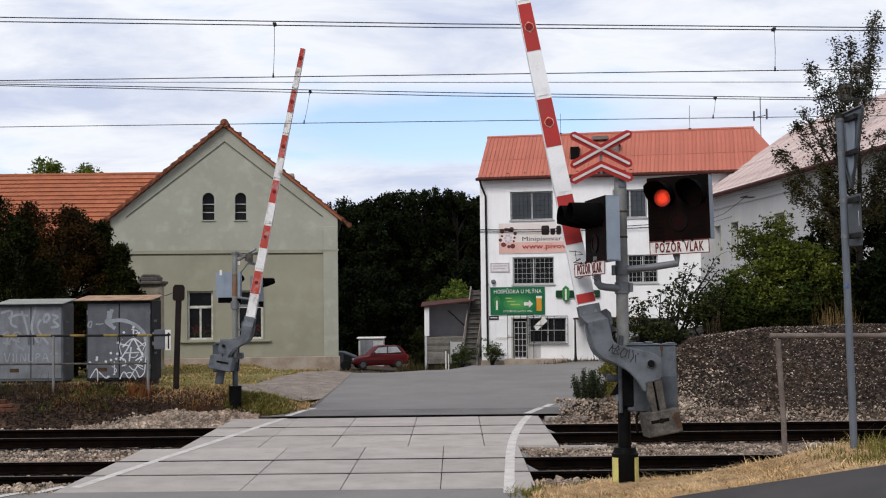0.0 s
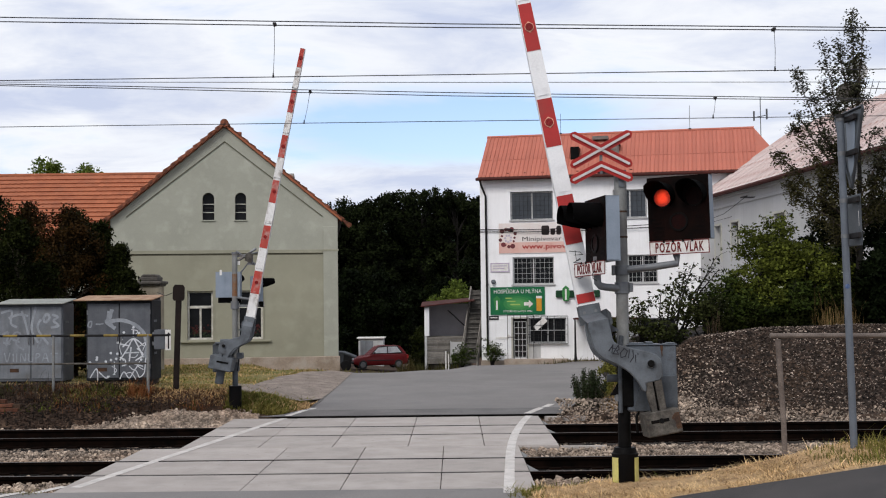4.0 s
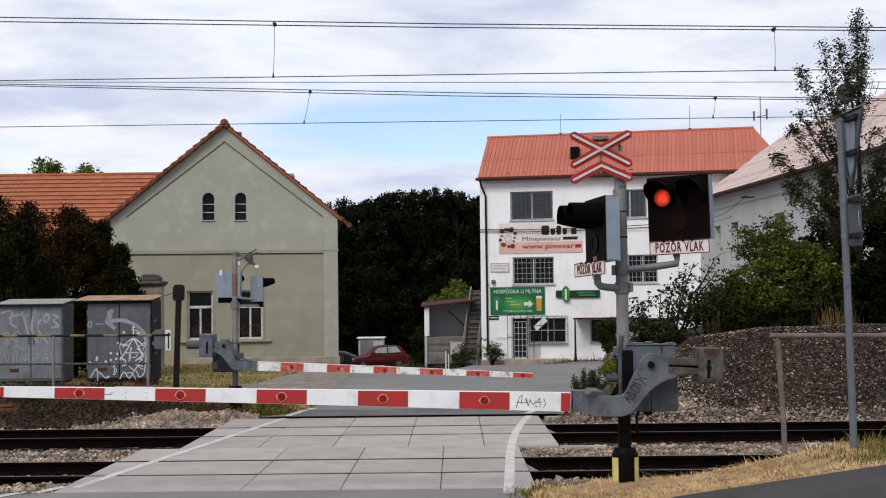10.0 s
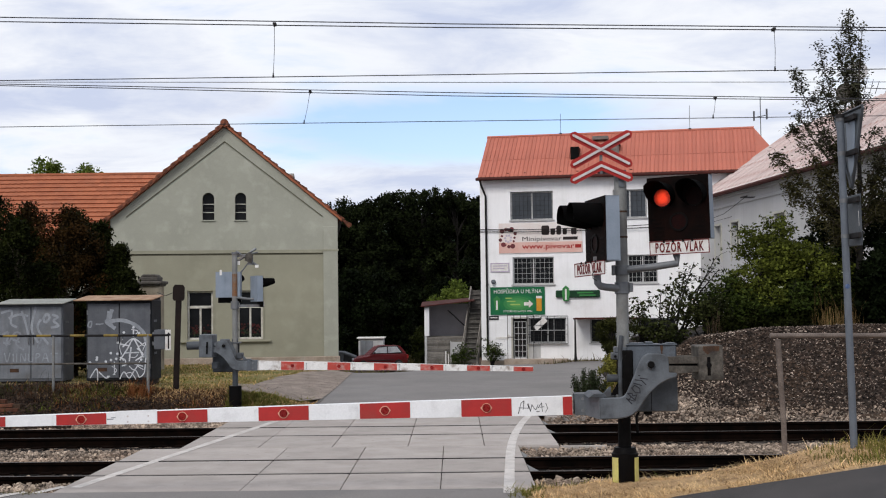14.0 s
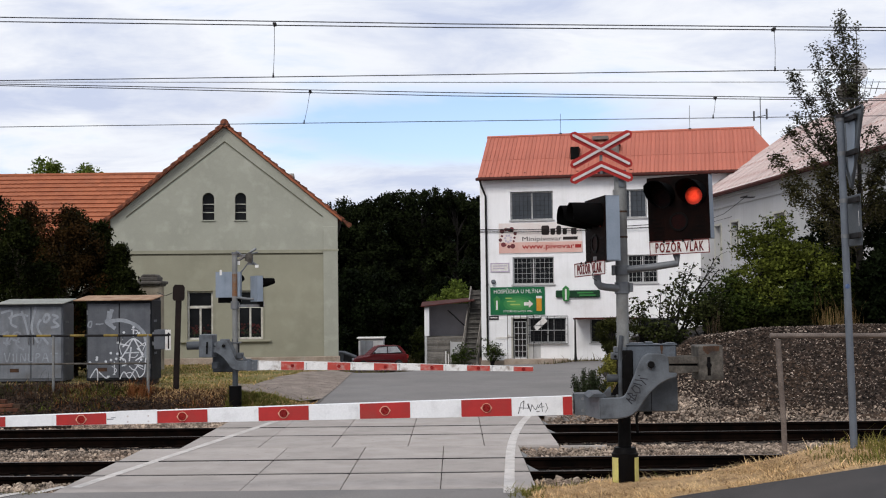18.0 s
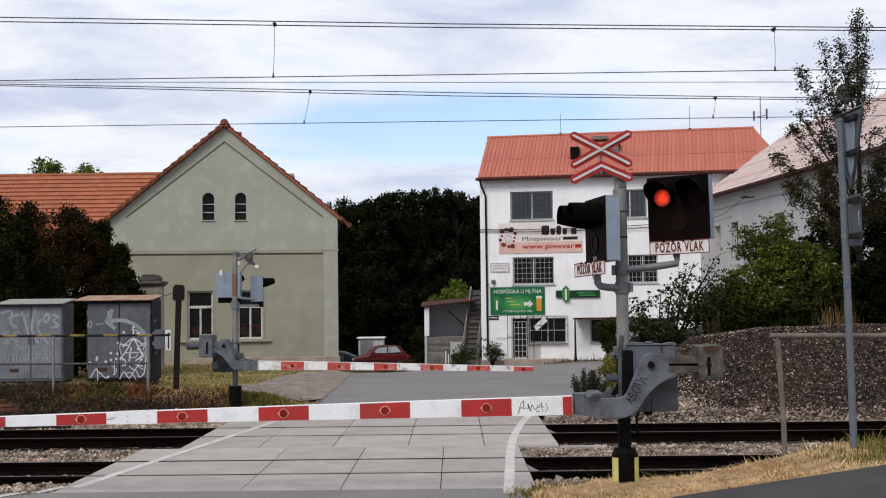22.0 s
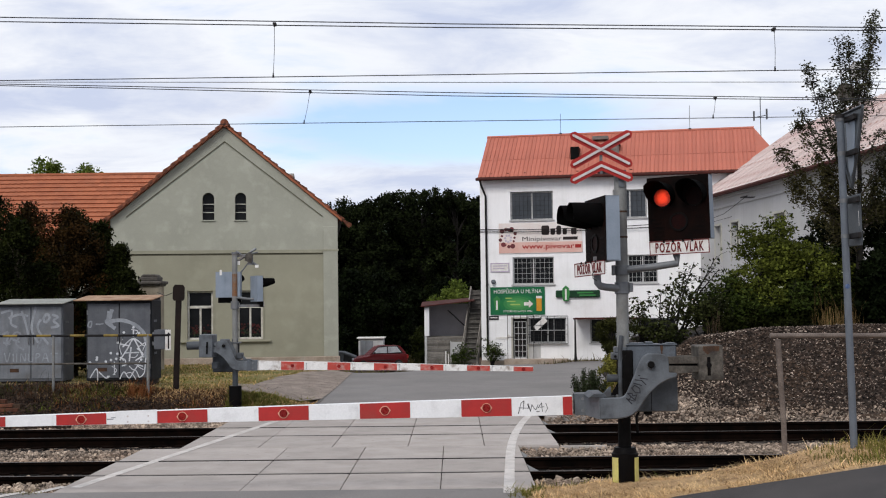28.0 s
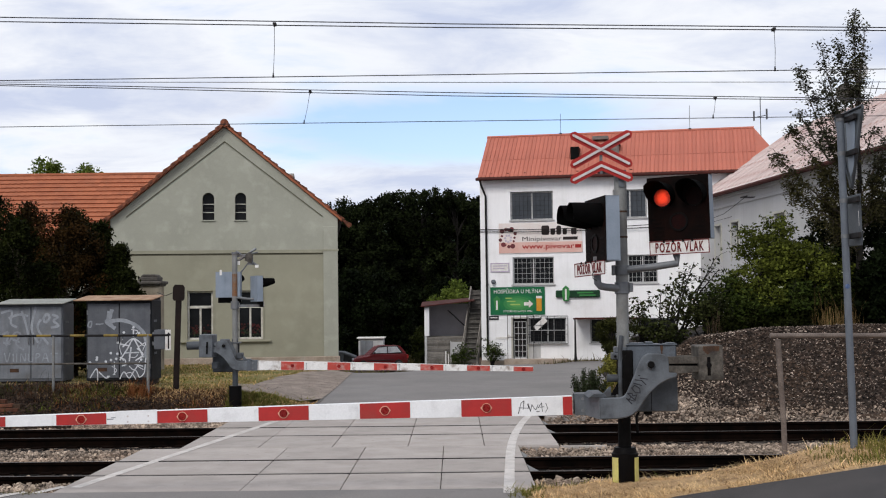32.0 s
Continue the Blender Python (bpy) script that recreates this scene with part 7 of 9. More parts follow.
spray(cab1, (((38, 428), (52, 476), (68, 426)), ((84, 432), (86, 474)), ((104, 430), (103, 476)), ((124, 474), (126, 432), (148, 472), (150, 430)), ((166, 432), (168, 470), (186, 472), (190, 430)), ((206, 478), (208, 434), (228, 440), (210, 456)),
            ((240, 474), (256, 430), (272, 476)), ((248, 458), (266, 456)), ((284, 434), (322, 432)), ((304, 434), (302, 474))), 0.012, M_SPRAYGREY, "row of thin faded marks", pale_door)
spray(cab2, (((640, 470), (680, 412), (710, 362), (738, 402), (770, 470)), ((655, 402), (710, 358), (766, 396)), ((664, 432), (742, 430)), ((690, 476), (700, 402)), ((722, 472), (762, 442), (730, 408)), ((712, 350), (712, 310)), ((640, 385), (690, 395))), 0.015, M_SPRAY, "white sprayed figure", dark_door)
spray(cab2, (((640, 568), (662, 530), (690, 562), (720, 522), (742, 560)), ((650, 500), (700, 488), (762, 502)), ((640, 455), (670, 470), (664, 500)), ((486, 560), (520, 512), (526, 574)), ((520, 515), (566, 560), (590, 550)), ((612, 476), (614, 545)), ((742, 560), (768, 535), (775, 460)), ((690, 500), (715, 520), (740, 490))), 0.012, M_SPRAY, "white sprayed strokes", dark_door)
spray(cab2, (((700, 420), (690, 450), (720, 455), (735, 440)), ((740, 400), (775, 380), (760, 420)), ((745, 475), (735, 500), (765, 520)), ((670, 540), (700, 535), (725, 570)), ((655, 360), (640, 400), (650, 440)), ((600, 500), (625, 520), (605, 545)), ((715, 345), (735, 320), (700, 310))), 0.009, M_SPRAY, "thin white sprayed lines", dark_door)
spray(cab2, (((630, 378),), ((662, 326),), ((712, 300),), ((742, 330),), ((485, 480),), ((522, 455),), ((520, 466),), ((568, 476),), ((595, 468),), ((622, 462),), ((628, 436),), ((594, 432),), ((580, 555),), ((660, 466),), ((752, 468),)), 0.018, M_SPRAY, "white sprayed blots", dark_door)
spray(cab2, (((480, 270), (494, 268), (490, 295), (476, 292), (480, 270)), ((515, 280), (535, 282), (556, 278))), 0.016, M_SPRAYFAINT, "faint sprayed marks", dark_door)
spray(cab2, (((585, 268), (650, 262), (715, 284), (765, 330), (782, 400), (770, 470)),), 0.040, M_SPRAYGREY, "wide curved spray stroke", dark_door)
spray(cab2, (((600, 205), (588, 250), (572, 272), (618, 305)), ((586, 214), (580, 262), (600, 290))), 0.038, M_SPRAYGREY, "sprayed arrow head", dark_door)

# small meter box on the side of the dark cabinet
mb = thing("meter_box", pose(-6.375, 26.9, 1.385), "small grey meter box with a white door", "meter box")
part("body", Shape().box(-0.10, 0.14, 0, 0.35, -0.06, 0.36), M_CABDARK, mb, bevel=0.01)
part("door", Shape().box(0.145, 0.27, -0.02, 0.0, -0.08, 0.36), M_WHITEPLAIN, mb, "white door", bevel=0.006)
part("bracket", Shape().box(-0.20, -0.10, 0.12, 0.20, 0.02, 0.10).box(-0.20, -0.10, 0.12, 0.20, 0.22, 0.30), M_STEEL, mb, bevel=0.006)
part("label", Shape().box(0.205, 0.235, -0.024, -0.02, -0.05, 0.3), M_IRON, mb, smooth=0)

# pipe railing in front of the cabinets, black and yellow
M_HAZARD_Y = material("worn_yellow_paint", (0.24, 0.165, 0.035), (0.15, 0.105, 0.03), scale=6, rough=0.7, grain_amount=0.2)
rl_ = thing("pipe_railing", pose(0, 26.0, 0.60), "old pipe railing with worn black and yellow top rail", "railing")
part("top_rail", Shape().tube([(-12.5, 0, 1.09), (-6.0, 0, 1.05), (-5.93, 0.05, 1.06)], 0.026, 10), M_IRON, rl_, "black rail with yellow bands")
for i in range(9):
    x = -12.2 + i * 0.70
    z = 1.09 - 0.04 * (x + 12.5) / 6.5
    part("yellow_band", Shape().tube([(x, 0, z), (x + 0.30, 0, z - 0.002)], 0.0275, 10), M_HAZARD_Y, rl_)
part("lower_rail", Shape().tube([(-12.5, 0, 0.50), (-6.35, 0, 0.47)], 0.022, 10), M_CASTGREY, rl_)
for x in (-10.35, -8.35, -6.38):
    part("post", Shape().tube([(x, 0, -0.4), (x, 0, 1.07)], 0.030, 10), M_MAST, rl_)

# wooden post with a board, seen from behind
M_BROWNWOOD = material("dark_brown_board", (0.014, 0.0075, 0.0055), (0.006, 0.0035, 0.003), scale=5, rough=0.8, grain_amount=0.25, bump=0.2)
bp = thing("marker_post", pose(-5.91, 26.5, 0.545, 0, 1.9, 0), "dark brown marker post with a small board", "post")
part("post", Shape().box(-0.06, 0.06, -0.03, 0.03, -0.4, 1.95), M_BROWNWOOD, bp, bevel=0.008)
part("board", Shape().prism([(-0.12, 1.86), (-0.09, 1.82), (0.10, 1.82), (0.13, 1.86), (0.13, 2.10), (0.09, 2.16), (-0.08, 2.16), (-0.12, 2.10)], -0.05, -0.031), M_BROWNWOOD, bp, smooth=0)
part("wire", Shape().tube([(-0.10, 0, 2.0), (-0.35, 0.3, 1.92), (-0.6, 0.6, 1.98)], 0.008, 5), M_IRON, bp)

M_DARKSTONE = material("dark_weathered_stone", (0.11, 0.10, 0.09), (0.06, 0.055, 0.05), scale=4, rough=1, grain_amount=0.3, bump=0.4)
# gate pillar by the house
gp = thing("gate_pillar", pose(-9.72, 40.0, 0.42), "old plastered gate pillar with a moulded cap", "pillar")
M_STAINEDPLASTER = material("stained_plaster", (0.37, 0.33, 0.26), (0.25, 0.215, 0.165), scale=2, rough=1, grain_amount=0.2, bump=0.4, dirt=(0.11, 0.085, 0.06), dirt_amount=0.6, dirt_scale=1.6, streak=0.3)
part("shaft", Shape().box(-0.40, 0.27, 0, 0.7, -0.3, 2.45), M_STAINEDPLASTER, gp, bevel=0.02)
part("cap", Shape().box(-0.53, 0.37, -0.13, 0.83, 2.50, 2.60).box(-0.46, 0.32, -0.07, 0.77, 2.44, 2.52), M_DARKSTONE, gp, "dark weathered cap stone", bevel=0.02)
part("finial_block", Shape().box(-0.42, 0.22, 0.0, 0.7, 2.60, 2.74).prism([(-0.36, 2.74), (0.17, 2.74), (0.10, 2.82), (-0.28, 2.82)], 0.05, 0.75), M_DARKSTONE, gp, bevel=0.02)

# ---- shed, stair, hut and car beyond the road ----
shed = thing("open_shed", pose(-1.48, 61.0, -0.80), "open lean-to shed of grey boards with a red roof", "shed")
M_SHEDIN = material("grey_shed_lining", (0.44, 0.42, 0.44), (0.34, 0.325, 0.34), scale=1, rough=0.95, bump=0.1)
part("back_wall", Shape().box(0.0, 2.3, 1.9, 2.0, -0.5, 2.9), M_SHEDIN, shed, smooth=0)
part("side_wall", Shape().box(0.0, 0.08, 0.0, 1.9, -0.5, 2.72), M_SHEDIN, shed, smooth=0)
part("floor_slab", Shape().box(0.0, 2.3, 0.05, 1.9, 1.20, 1.30), M_WOODGREY, shed, smooth=0)
part("post", Shape().box(0.0, 0.24, -0.05, 0.12, 1.35, 2.75), M_WHITEWALL, shed, "white corner post", bevel=0.01)
part("post", Shape().box(0.02, 0.12, -0.03, 0.08, -0.5, 1.35), M_GRILLE, shed, bevel=0.01)
part("roof", Shape().add([(-0.16, -0.25, 2.765), (2.45, -0.25, 3.025), (2.45, 2.1, 3.165), (-0.16, 2.1, 2.965), (-0.16, -0.25, 2.81), (2.45, -0.25, 3.07), (2.45, 2.1, 3.21), (-0.16, 2.1, 3.01)], [(0, 3, 2, 1), (4, 5, 6, 7), (0, 1, 5, 4), (1, 2, 6, 5), (2, 3, 7, 6), (3, 0, 4, 7)]), M_REDGUTTER, shed, "thin red sheet roof", smooth=0)
for i in range(9):
    z = 0.0 + i * 0.145
    part("board", Shape().box(0.12, 2.0, 0.0 + 0.01 * (i % 2), 0.03 + 0.01 * (i % 2), z, z + 0.13), M_WOODGREY, shed, bevel=0.006)
part("brace", Shape().tube([(1.15, 0.1, 2.60), (2.2, 0.2, 1.60)], 0.035, 6), M_IRON, shed)
part("gate", Shape().box(1.25, 1.95, -0.12, -0.08, 0.45, 1.05).box(1.25, 1.30, -0.14, -0.12, 0.0, 1.1).box(1.9, 1.95, -0.14, -0.12, 0.0, 1.1), M_GREYWALL, shed, bevel=0.005)
M_STAIRWOOD = material("dark_grey_stair_boards", (0.115, 0.108, 0.10), (0.06, 0.056, 0.052), scale=4, rough=0.95, grain_amount=0.3, bump=0.4, vary=0.3)
stair = thing("outside_stair", pose(0.36, 60.2, -0.75, 0, 0, -15), "steep grey timber outside stair with board sides", "stair")
for i in range(15):
    part("tread", Shape().box(0.0, 0.68, i * 0.13, i * 0.13 + 0.26, i * 0.235, i * 0.235 + 0.05), M_STAIRWOOD, stair, bevel=0.006)
    part("riser", Shape().box(0.0, 0.68, i * 0.13 + 0.20, i * 0.13 + 0.225, i * 0.235 + 0.05, i * 0.235 + 0.235), M_STAIRWOOD, stair, smooth=0)
for x in (-0.06, 0.68):
    part("stringer", Shape().prism([(-0.1, -0.15), (0.15, -0.15), (2.05, 3.2), (2.05, 3.6), (1.8, 3.6)], x, x + 0.06, "x"), M_WOODGREY, stair, smooth=0)
    part("guard", Shape().prism([(0.0, 0.70), (0.0, 0.80), (1.95, 3.72), (1.95, 3.60)], x, x + 0.05, "x").box(x, x + 0.05, 0.0, 0.06, 0, 0.95).box(x, x + 0.05, 0.95, 1.01, 1.6, 2.3).box(x, x + 0.05, 1.9, 1.96, 3.2, 3.72), M_WOODGREY, stair, smooth=0)
sg_ = thing("marker_stake", pose(-0.46, 57.5, -0.95), "two short white stakes by the road", "stake")
part("stake", Shape().box(0.0, 0.06, 0, 0.06, -0.1, 0.9), M_WHITEPLAIN, sg_, bevel=0.006)
part("stake", Shape().box(0.13, 0.18, 0, 0.05, -0.1, 0.75), M_WHITEPLAIN, sg_, bevel=0.006)
hut = thing("garden_hut", pose(-5.55, 72.0, -1.5) @ Matrix.Diagonal((0.88, 0.9, 0.94, 1.0)), "small pale hut with a grey door panel", "hut")
part("body", Shape().box(0, 1.62, 0, 1.5, -0.2, 1.72), M_GREYWALL, hut, bevel=0.02)
part("roof", Shape().box(-0.10, 1.72, -0.12, 1.6, 1.72, 1.80), M_WHITEPLAIN, hut, bevel=0.01)
part("door", Shape().box(0.12, 0.95, -0.02, 0.0, -0.1, 1.60), M_CABINET, hut, bevel=0.006)
part("window", Shape().box(1.10, 1.5, -0.02, 0.0, 0.9, 1.4), M_GREYWALL, hut, bevel=0.006)


def red_car(m):
    c = thing("car", m, "small dark red hatchback parked on the falling yard", "car")
    paint = material("dark_red_car_paint", (0.125, 0.008, 0.010), (0.10, 0.007, 0.009), scale=2, rough=0.32, bump=0, grain_amount=0.05)
    dark = material("car_plastic", (0.02, 0.02, 0.022), (0.03, 0.03, 0.03), scale=4, rough=0.6, bump=0)
    low = [(0.0, 0.32), (0.02, 0.52), (0.12, 0.66), (1.0, 0.80), (1.12, 0.86), (3.40, 0.90), (3.52, 0.80), (3.56, 0.45), (3.50, 0.28), (3.05, 0.22), (0.4, 0.22)]
    s = Shape()
    rows = [(0.0, 0.90), (0.08, 0.98), (0.30, 1.0), (1.25, 1.0), (1.47, 0.98), (1.55, 0.90)]
    n = len(low)
    cx, cz = 1.78, 0.56
    for y, k in rows:
        s.v += [(cx + (u - cx) * (0.97 + 0.03 * (k > 0.95)), y, cz + (w - cz) * k) for u, w in low]
    for r in range(len(rows) - 1):
        for i in range(n):
            a, b = r * n + i, r * n + (i + 1) % n
            s.f.append((a, b, b + n, a + n))
    s.f += [tuple(reversed(range(n))), tuple(range((len(rows) - 1) * n, len(rows) * n))]
    body = part("body", s, paint, c, "glossy dark red body", bevel=0.02)
    cab = [(1.05, 0.84), (1.62, 1.30), (1.85, 1.36), (2.95, 1.36), (3.12, 1.30), (3.44, 0.90)]
    # cabin as a tapering box
    s = Shape()
    n = len(cab)
    s.v = [(u, 0.08 + 0.16 * min(1, (w - 0.84) / 0.5), w) for u, w in cab] + [(u, 1.47 - 0.16 * min(1, (w - 0.84) / 0.5), w) for u, w in cab]
    s.f = [tuple(reversed(range(n))), tuple(range(n, 2 * n))] + [(i, (i + 1) % n, (i + 1) % n + n, i + n) for i in range(n)]
    part("cabin", s, paint, c, bevel=0.015)

    def side_glass(pts, y):
        q = Shape()
        for off in (0.0, 0.012):
            q.v += [(u, y - 0.006 + 0.16 * min(1, (w - 0.84) / 0.5) + off, w) for u, w in pts]
        k = len(pts)
        q.f = [tuple(reversed(range(k))), tuple(range(k, 2 * k))] + [(i, (i + 1) % k, (i + 1) % k + k, i + k) for i in range(k)]
        return q
    # Pale base colour stands for the sky reflected in the side windows.
    pale = material("car_window_glass", (0.50, 0.52, 0.54), (0.30, 0.31, 0.33), scale=2, rough=0.08, bump=0)
    part("window_trim", side_glass([(1.20, 0.91), (1.62, 1.31), (1.84, 1.345), (2.92, 1.345), (3.22, 0.95), (3.22, 0.91)], 0.075), dark, c, "black window surround", smooth=0)
    part("window", side_glass([(1.28, 0.94), (1.66, 1.26), (2.20, 1.30), (2.20, 0.94)], 0.07), pale, c, "pale side window, reflected sky put into its colour", smooth=0)
    part("window", side_glass([(2.27, 0.94), (2.27, 1.30), (2.85, 1.30), (3.10, 0.98)], 0.07), pale, c, "pale side window, reflected sky put into its colour", smooth=0)
    for x in (0.62, 2.92):
        for y0, y1 in ((-0.01, 0.17), (1.38, 1.56)):
            wh = part("wheel", Shape().tube([(x, y0, 0.28), (x, y1, 0.28)], 0.28, 20), dark, c, "black tyre", bevel=0.02)
            part("hub_cap", Shape().tube([(x, y0 - 0.012, 0.28), (x, y0 + 0.01, 0.28)], 0.17, 14), M_STEEL, wh)
    part("bumper", Shape().box(-0.06, 0.14, 0.03, 1.52, 0.34, 0.50), dark, c, bevel=0.03)
    part("bumper", Shape().box(3.42, 3.62, 0.03, 1.52, 0.34, 0.50), dark, c, bevel=0.03)
    part("side_strip", Shape().box(0.9, 2.6, -0.012, 0.0, 0.50, 0.55), dark, c, bevel=0.004)
    part("headlight", Shape().box(-0.005, 0.06, 0.12, 0.42, 0.55, 0.68), pale, c, bevel=0.01)
    part("tail_light", Shape().box(3.44, 3.56, -0.004, 0.20, 0.60, 0.82), M_REDPLAIN, c, bevel=0.01)
    part("mirror", Shape().box(1.30, 1.40, -0.14, 0.0, 0.92, 1.02), dark, c, bevel=0.02)
    return c


red_car(pose(-5.36, 66.0, -1.33, 0, 0, 16) @ Matrix.Diagonal((0.84, 0.9, 0.90, 1.0)))

# old bricks of a low wall under the cabinets
bw = thing("old_brick_footing", pose(-9.80, 25.22, -0.02), "crumbling red-brown brick footing half buried in the bank", "brick wall")
M_OLDBRICK = material("old_red_brick", (0.15, 0.055, 0.03), (0.075, 0.032, 0.02), scale=5, rough=0.95, grain=50, grain_amount=0.3, bump=0.4, vary=0.3)
bmesh_brick = mesh_of("brick", Shape().box(-0.13, 0.13, -0.06, 0.06, -0.035, 0.035), M_OLDBRICK, bevel=0.008)
rb = random.Random(3)
for row in range(5):
    for k in range(6):
        x = k * 0.285 + 0.14 * (row % 2) + rb.uniform(-0.02, 0.02)
        if x > 1.35 - 0.12 * row + rb.uniform(-0.1, 0.1):
            continue
        ob = new("brick", bmesh_brick)
        ob.parent = bw
        ob.matrix_basis = pose(x, 0.035 * row + rb.uniform(-0.012, 0.012), 0.04 + row * 0.088, rb.uniform(-3, 3), rb.uniform(-2, 2), rb.uniform(-4, 4))
part("mortar_core", Shape().box(-0.2, 1.0, 0.06, 0.5, -0.3, 0.33), M_SOIL, bw, smooth=0)
# cracked slab edge under the pale cabinet
slab = thing("old_slab", pose(-9.95, 26.62, 0.55), "dark cracked concrete slab edge under the pale cabinet", "slab")
for a, b, c, q in ((0.0, 0.62, 0.0, 0.0), (0.64, 1.20, 0.012, -0.01), (1.22, 1.62, -0.015, 0.02)):
    part("slab_piece", Shape().box(a, b, q, 0.42 + q, -0.10 + c, 0.045 + c), M_DARKSTONE, slab, bevel=0.012)
# a dark trailer beside the house
trl = thing("car_trailer", pose(-6.3, 66.5, -1.4), "small dark trailer half hidden by the house", "trailer")
part("body", Shape().prism([(0.0, 0.35), (1.15, 0.40), (1.0, 0.75), (0.35, 1.0), (0.0, 1.02)], 0, 1.2), M_DARKGREY, trl, bevel=0.03)
part("tailboard", Shape().prism([(0.35, 0.42), (1.1, 0.45), (0.96, 0.70), (0.40, 0.88)], -0.02, 0.0), M_IRON, trl, smooth=0)
part("wheel", Shape().tube([(0.5, -0.05, 0.28), (0.5, 0.12, 0.28)], 0.28, 16), M_IRON, trl, bevel=0.02)

# ---- near side, by the footpath ----
fence = thing("wooden_rail_fence", pose(3.88, 15.0, 0.40) @ Matrix.Scale(1.065, 4), "grey weathered wooden rail on a thin post", "fence")
M_POLEWOOD = material("grey_weathered_pole", (0.20, 0.165, 0.145), (0.09, 0.072, 0.064), scale=3, rough=0.95, grain=60, grain_amount=0.25, bump=0.4, streak=0.3)
part("post", Shape().tube([(0.03, 0, -0.3), (0.02, 0.0, 0.4), (-0.025, 0, 1.32)], [0.034, 0.031, 0.033], 9), M_POLEWOOD, fence, bevel=0.004)
part("rail", Shape().tube([(-0.11, 0, 1.362), (1.2, 0.0, 1.350), (3.2, 0, 1.365)], [0.030, 0.028, 0.032], 10), M_POLEWOOD, fence, "round grey wooden rail")
part("post", Shape().tube([(2.6, 0, -0.1), (2.6, 0, 1.32)], 0.045, 9), M_POLEWOOD, fence)

sp = thing("road_sign_post", pose(4.51, 14.3, 0.519) @ Matrix.Scale(1.059, 4), "leaning grey steel sign post with signs seen from behind", "sign post")
M_SIGNBACK = material("sign_back_aluminium", (0.115, 0.128, 0.142), (0.085, 0.095, 0.105), scale=3, rough=0.5, metal=0.4, grain_amount=0.08, bump=0.05, streak=0.2)
M_POSTPAINT = material("blue_grey_post_paint", (0.125, 0.142, 0.168), (0.095, 0.108, 0.130), scale=4, rough=0.5, grain_amount=0.08, bump=0.06, streak=0.15)
M_BLUESTICKER = material("blue_sticker", (0.035, 0.07, 0.17), (0.10, 0.14, 0.24), scale=40, rough=0.5, bump=0)
LEAN = -1.05
rot = pose(0, 0, 0, 0, LEAN, 0)
part("post", Shape().tube([(0, 0, -0.3), (0, 0, 3.62)], 0.039, 14), M_POSTPAINT, sp, m=rot)
# a triangular sign and an extra plate, almost edge-on, seen from behind
YAWED = pose(0.10, 0.0, 0, 0, 0, -89)
tri = part("warning_sign", Shape().prism([(-0.46, 3.66), (-0.43, 3.70), (0.43, 3.70), (0.46, 3.66), (0.04, 2.86), (0.0, 2.84), (-0.04, 2.86)], 0.0, 0.006), M_SIGNBACK, sp, "triangular sign seen from behind, almost edge-on", m=rot @ YAWED, bevel=0.002)
for (x0, z0), (x1, z1) in (((-0.43, 3.685), (0.43, 3.685)), ((0.445, 3.66), (0.02, 2.86)), ((-0.445, 3.66), (-0.02, 2.86))):
    part("rim", Shape().tube([(x0, -0.008, z0), (x1, -0.008, z1)], 0.014, 6), M_DARKGREY, tri, "folded rim", smooth=60)
# Added pale sheet paints the brighter-lit middle of the sign's back.
part("sign_stiffener", Shape().prism([(-0.10, 3.64), (0.22, 3.64), (0.10, 3.06), (0.0, 2.98), (-0.06, 3.06)], -0.012, 0.0), M_BLUEGREY, sp, "pale sheet for the brighter-lit part of the sign's back", m=rot @ YAWED, bevel=0.004)
part("extra_plate", Shape().box(-0.24, 0.24, 0.0, 0.006, 2.23, 2.78), M_SIGNBACK, sp, "plate under the sign", m=rot @ YAWED, bevel=0.002)
part("plate_rim", Shape().box(0.225, 0.24, -0.02, 0.0, 2.25, 2.76).box(-0.24, 0.24, -0.02, 0.0, 2.23, 2.25), M_DARKGREY, sp, "folded rim", m=rot @ YAWED, bevel=0.003)
part("plate_label", Shape().box(0.17, 0.21, -0.004, 0.0, 2.44, 2.60), M_WHITEPLAIN, sp, "small white label", m=rot @ YAWED, smooth=0)
for z in (2.32, 2.70, 3.21, 3.58):
    cl = part("clamp", Shape().tube([(0, 0, z), (0, 0, z + 0.045)], 0.044, 12), M_STEEL, sp, "grey clamp band", m=rot)
    part("bolt_bar", Shape().box(-0.04, 0.28, -0.05, -0.012, z - 0.01, z + 0.05), M_IRON, cl, m=YAWED, bevel=0.006)
part("cap", Shape().tube([(0, 0, 3.62), (0, 0, 3.66)], 0.05, 12), M_IRON, sp, m=rot)
part("sticker", Shape().disc(-0.01, -0.0415, 1.80, 0.026, 14, 0.003), M_BLUESTICKER, sp, "small blue sticker", m=rot)

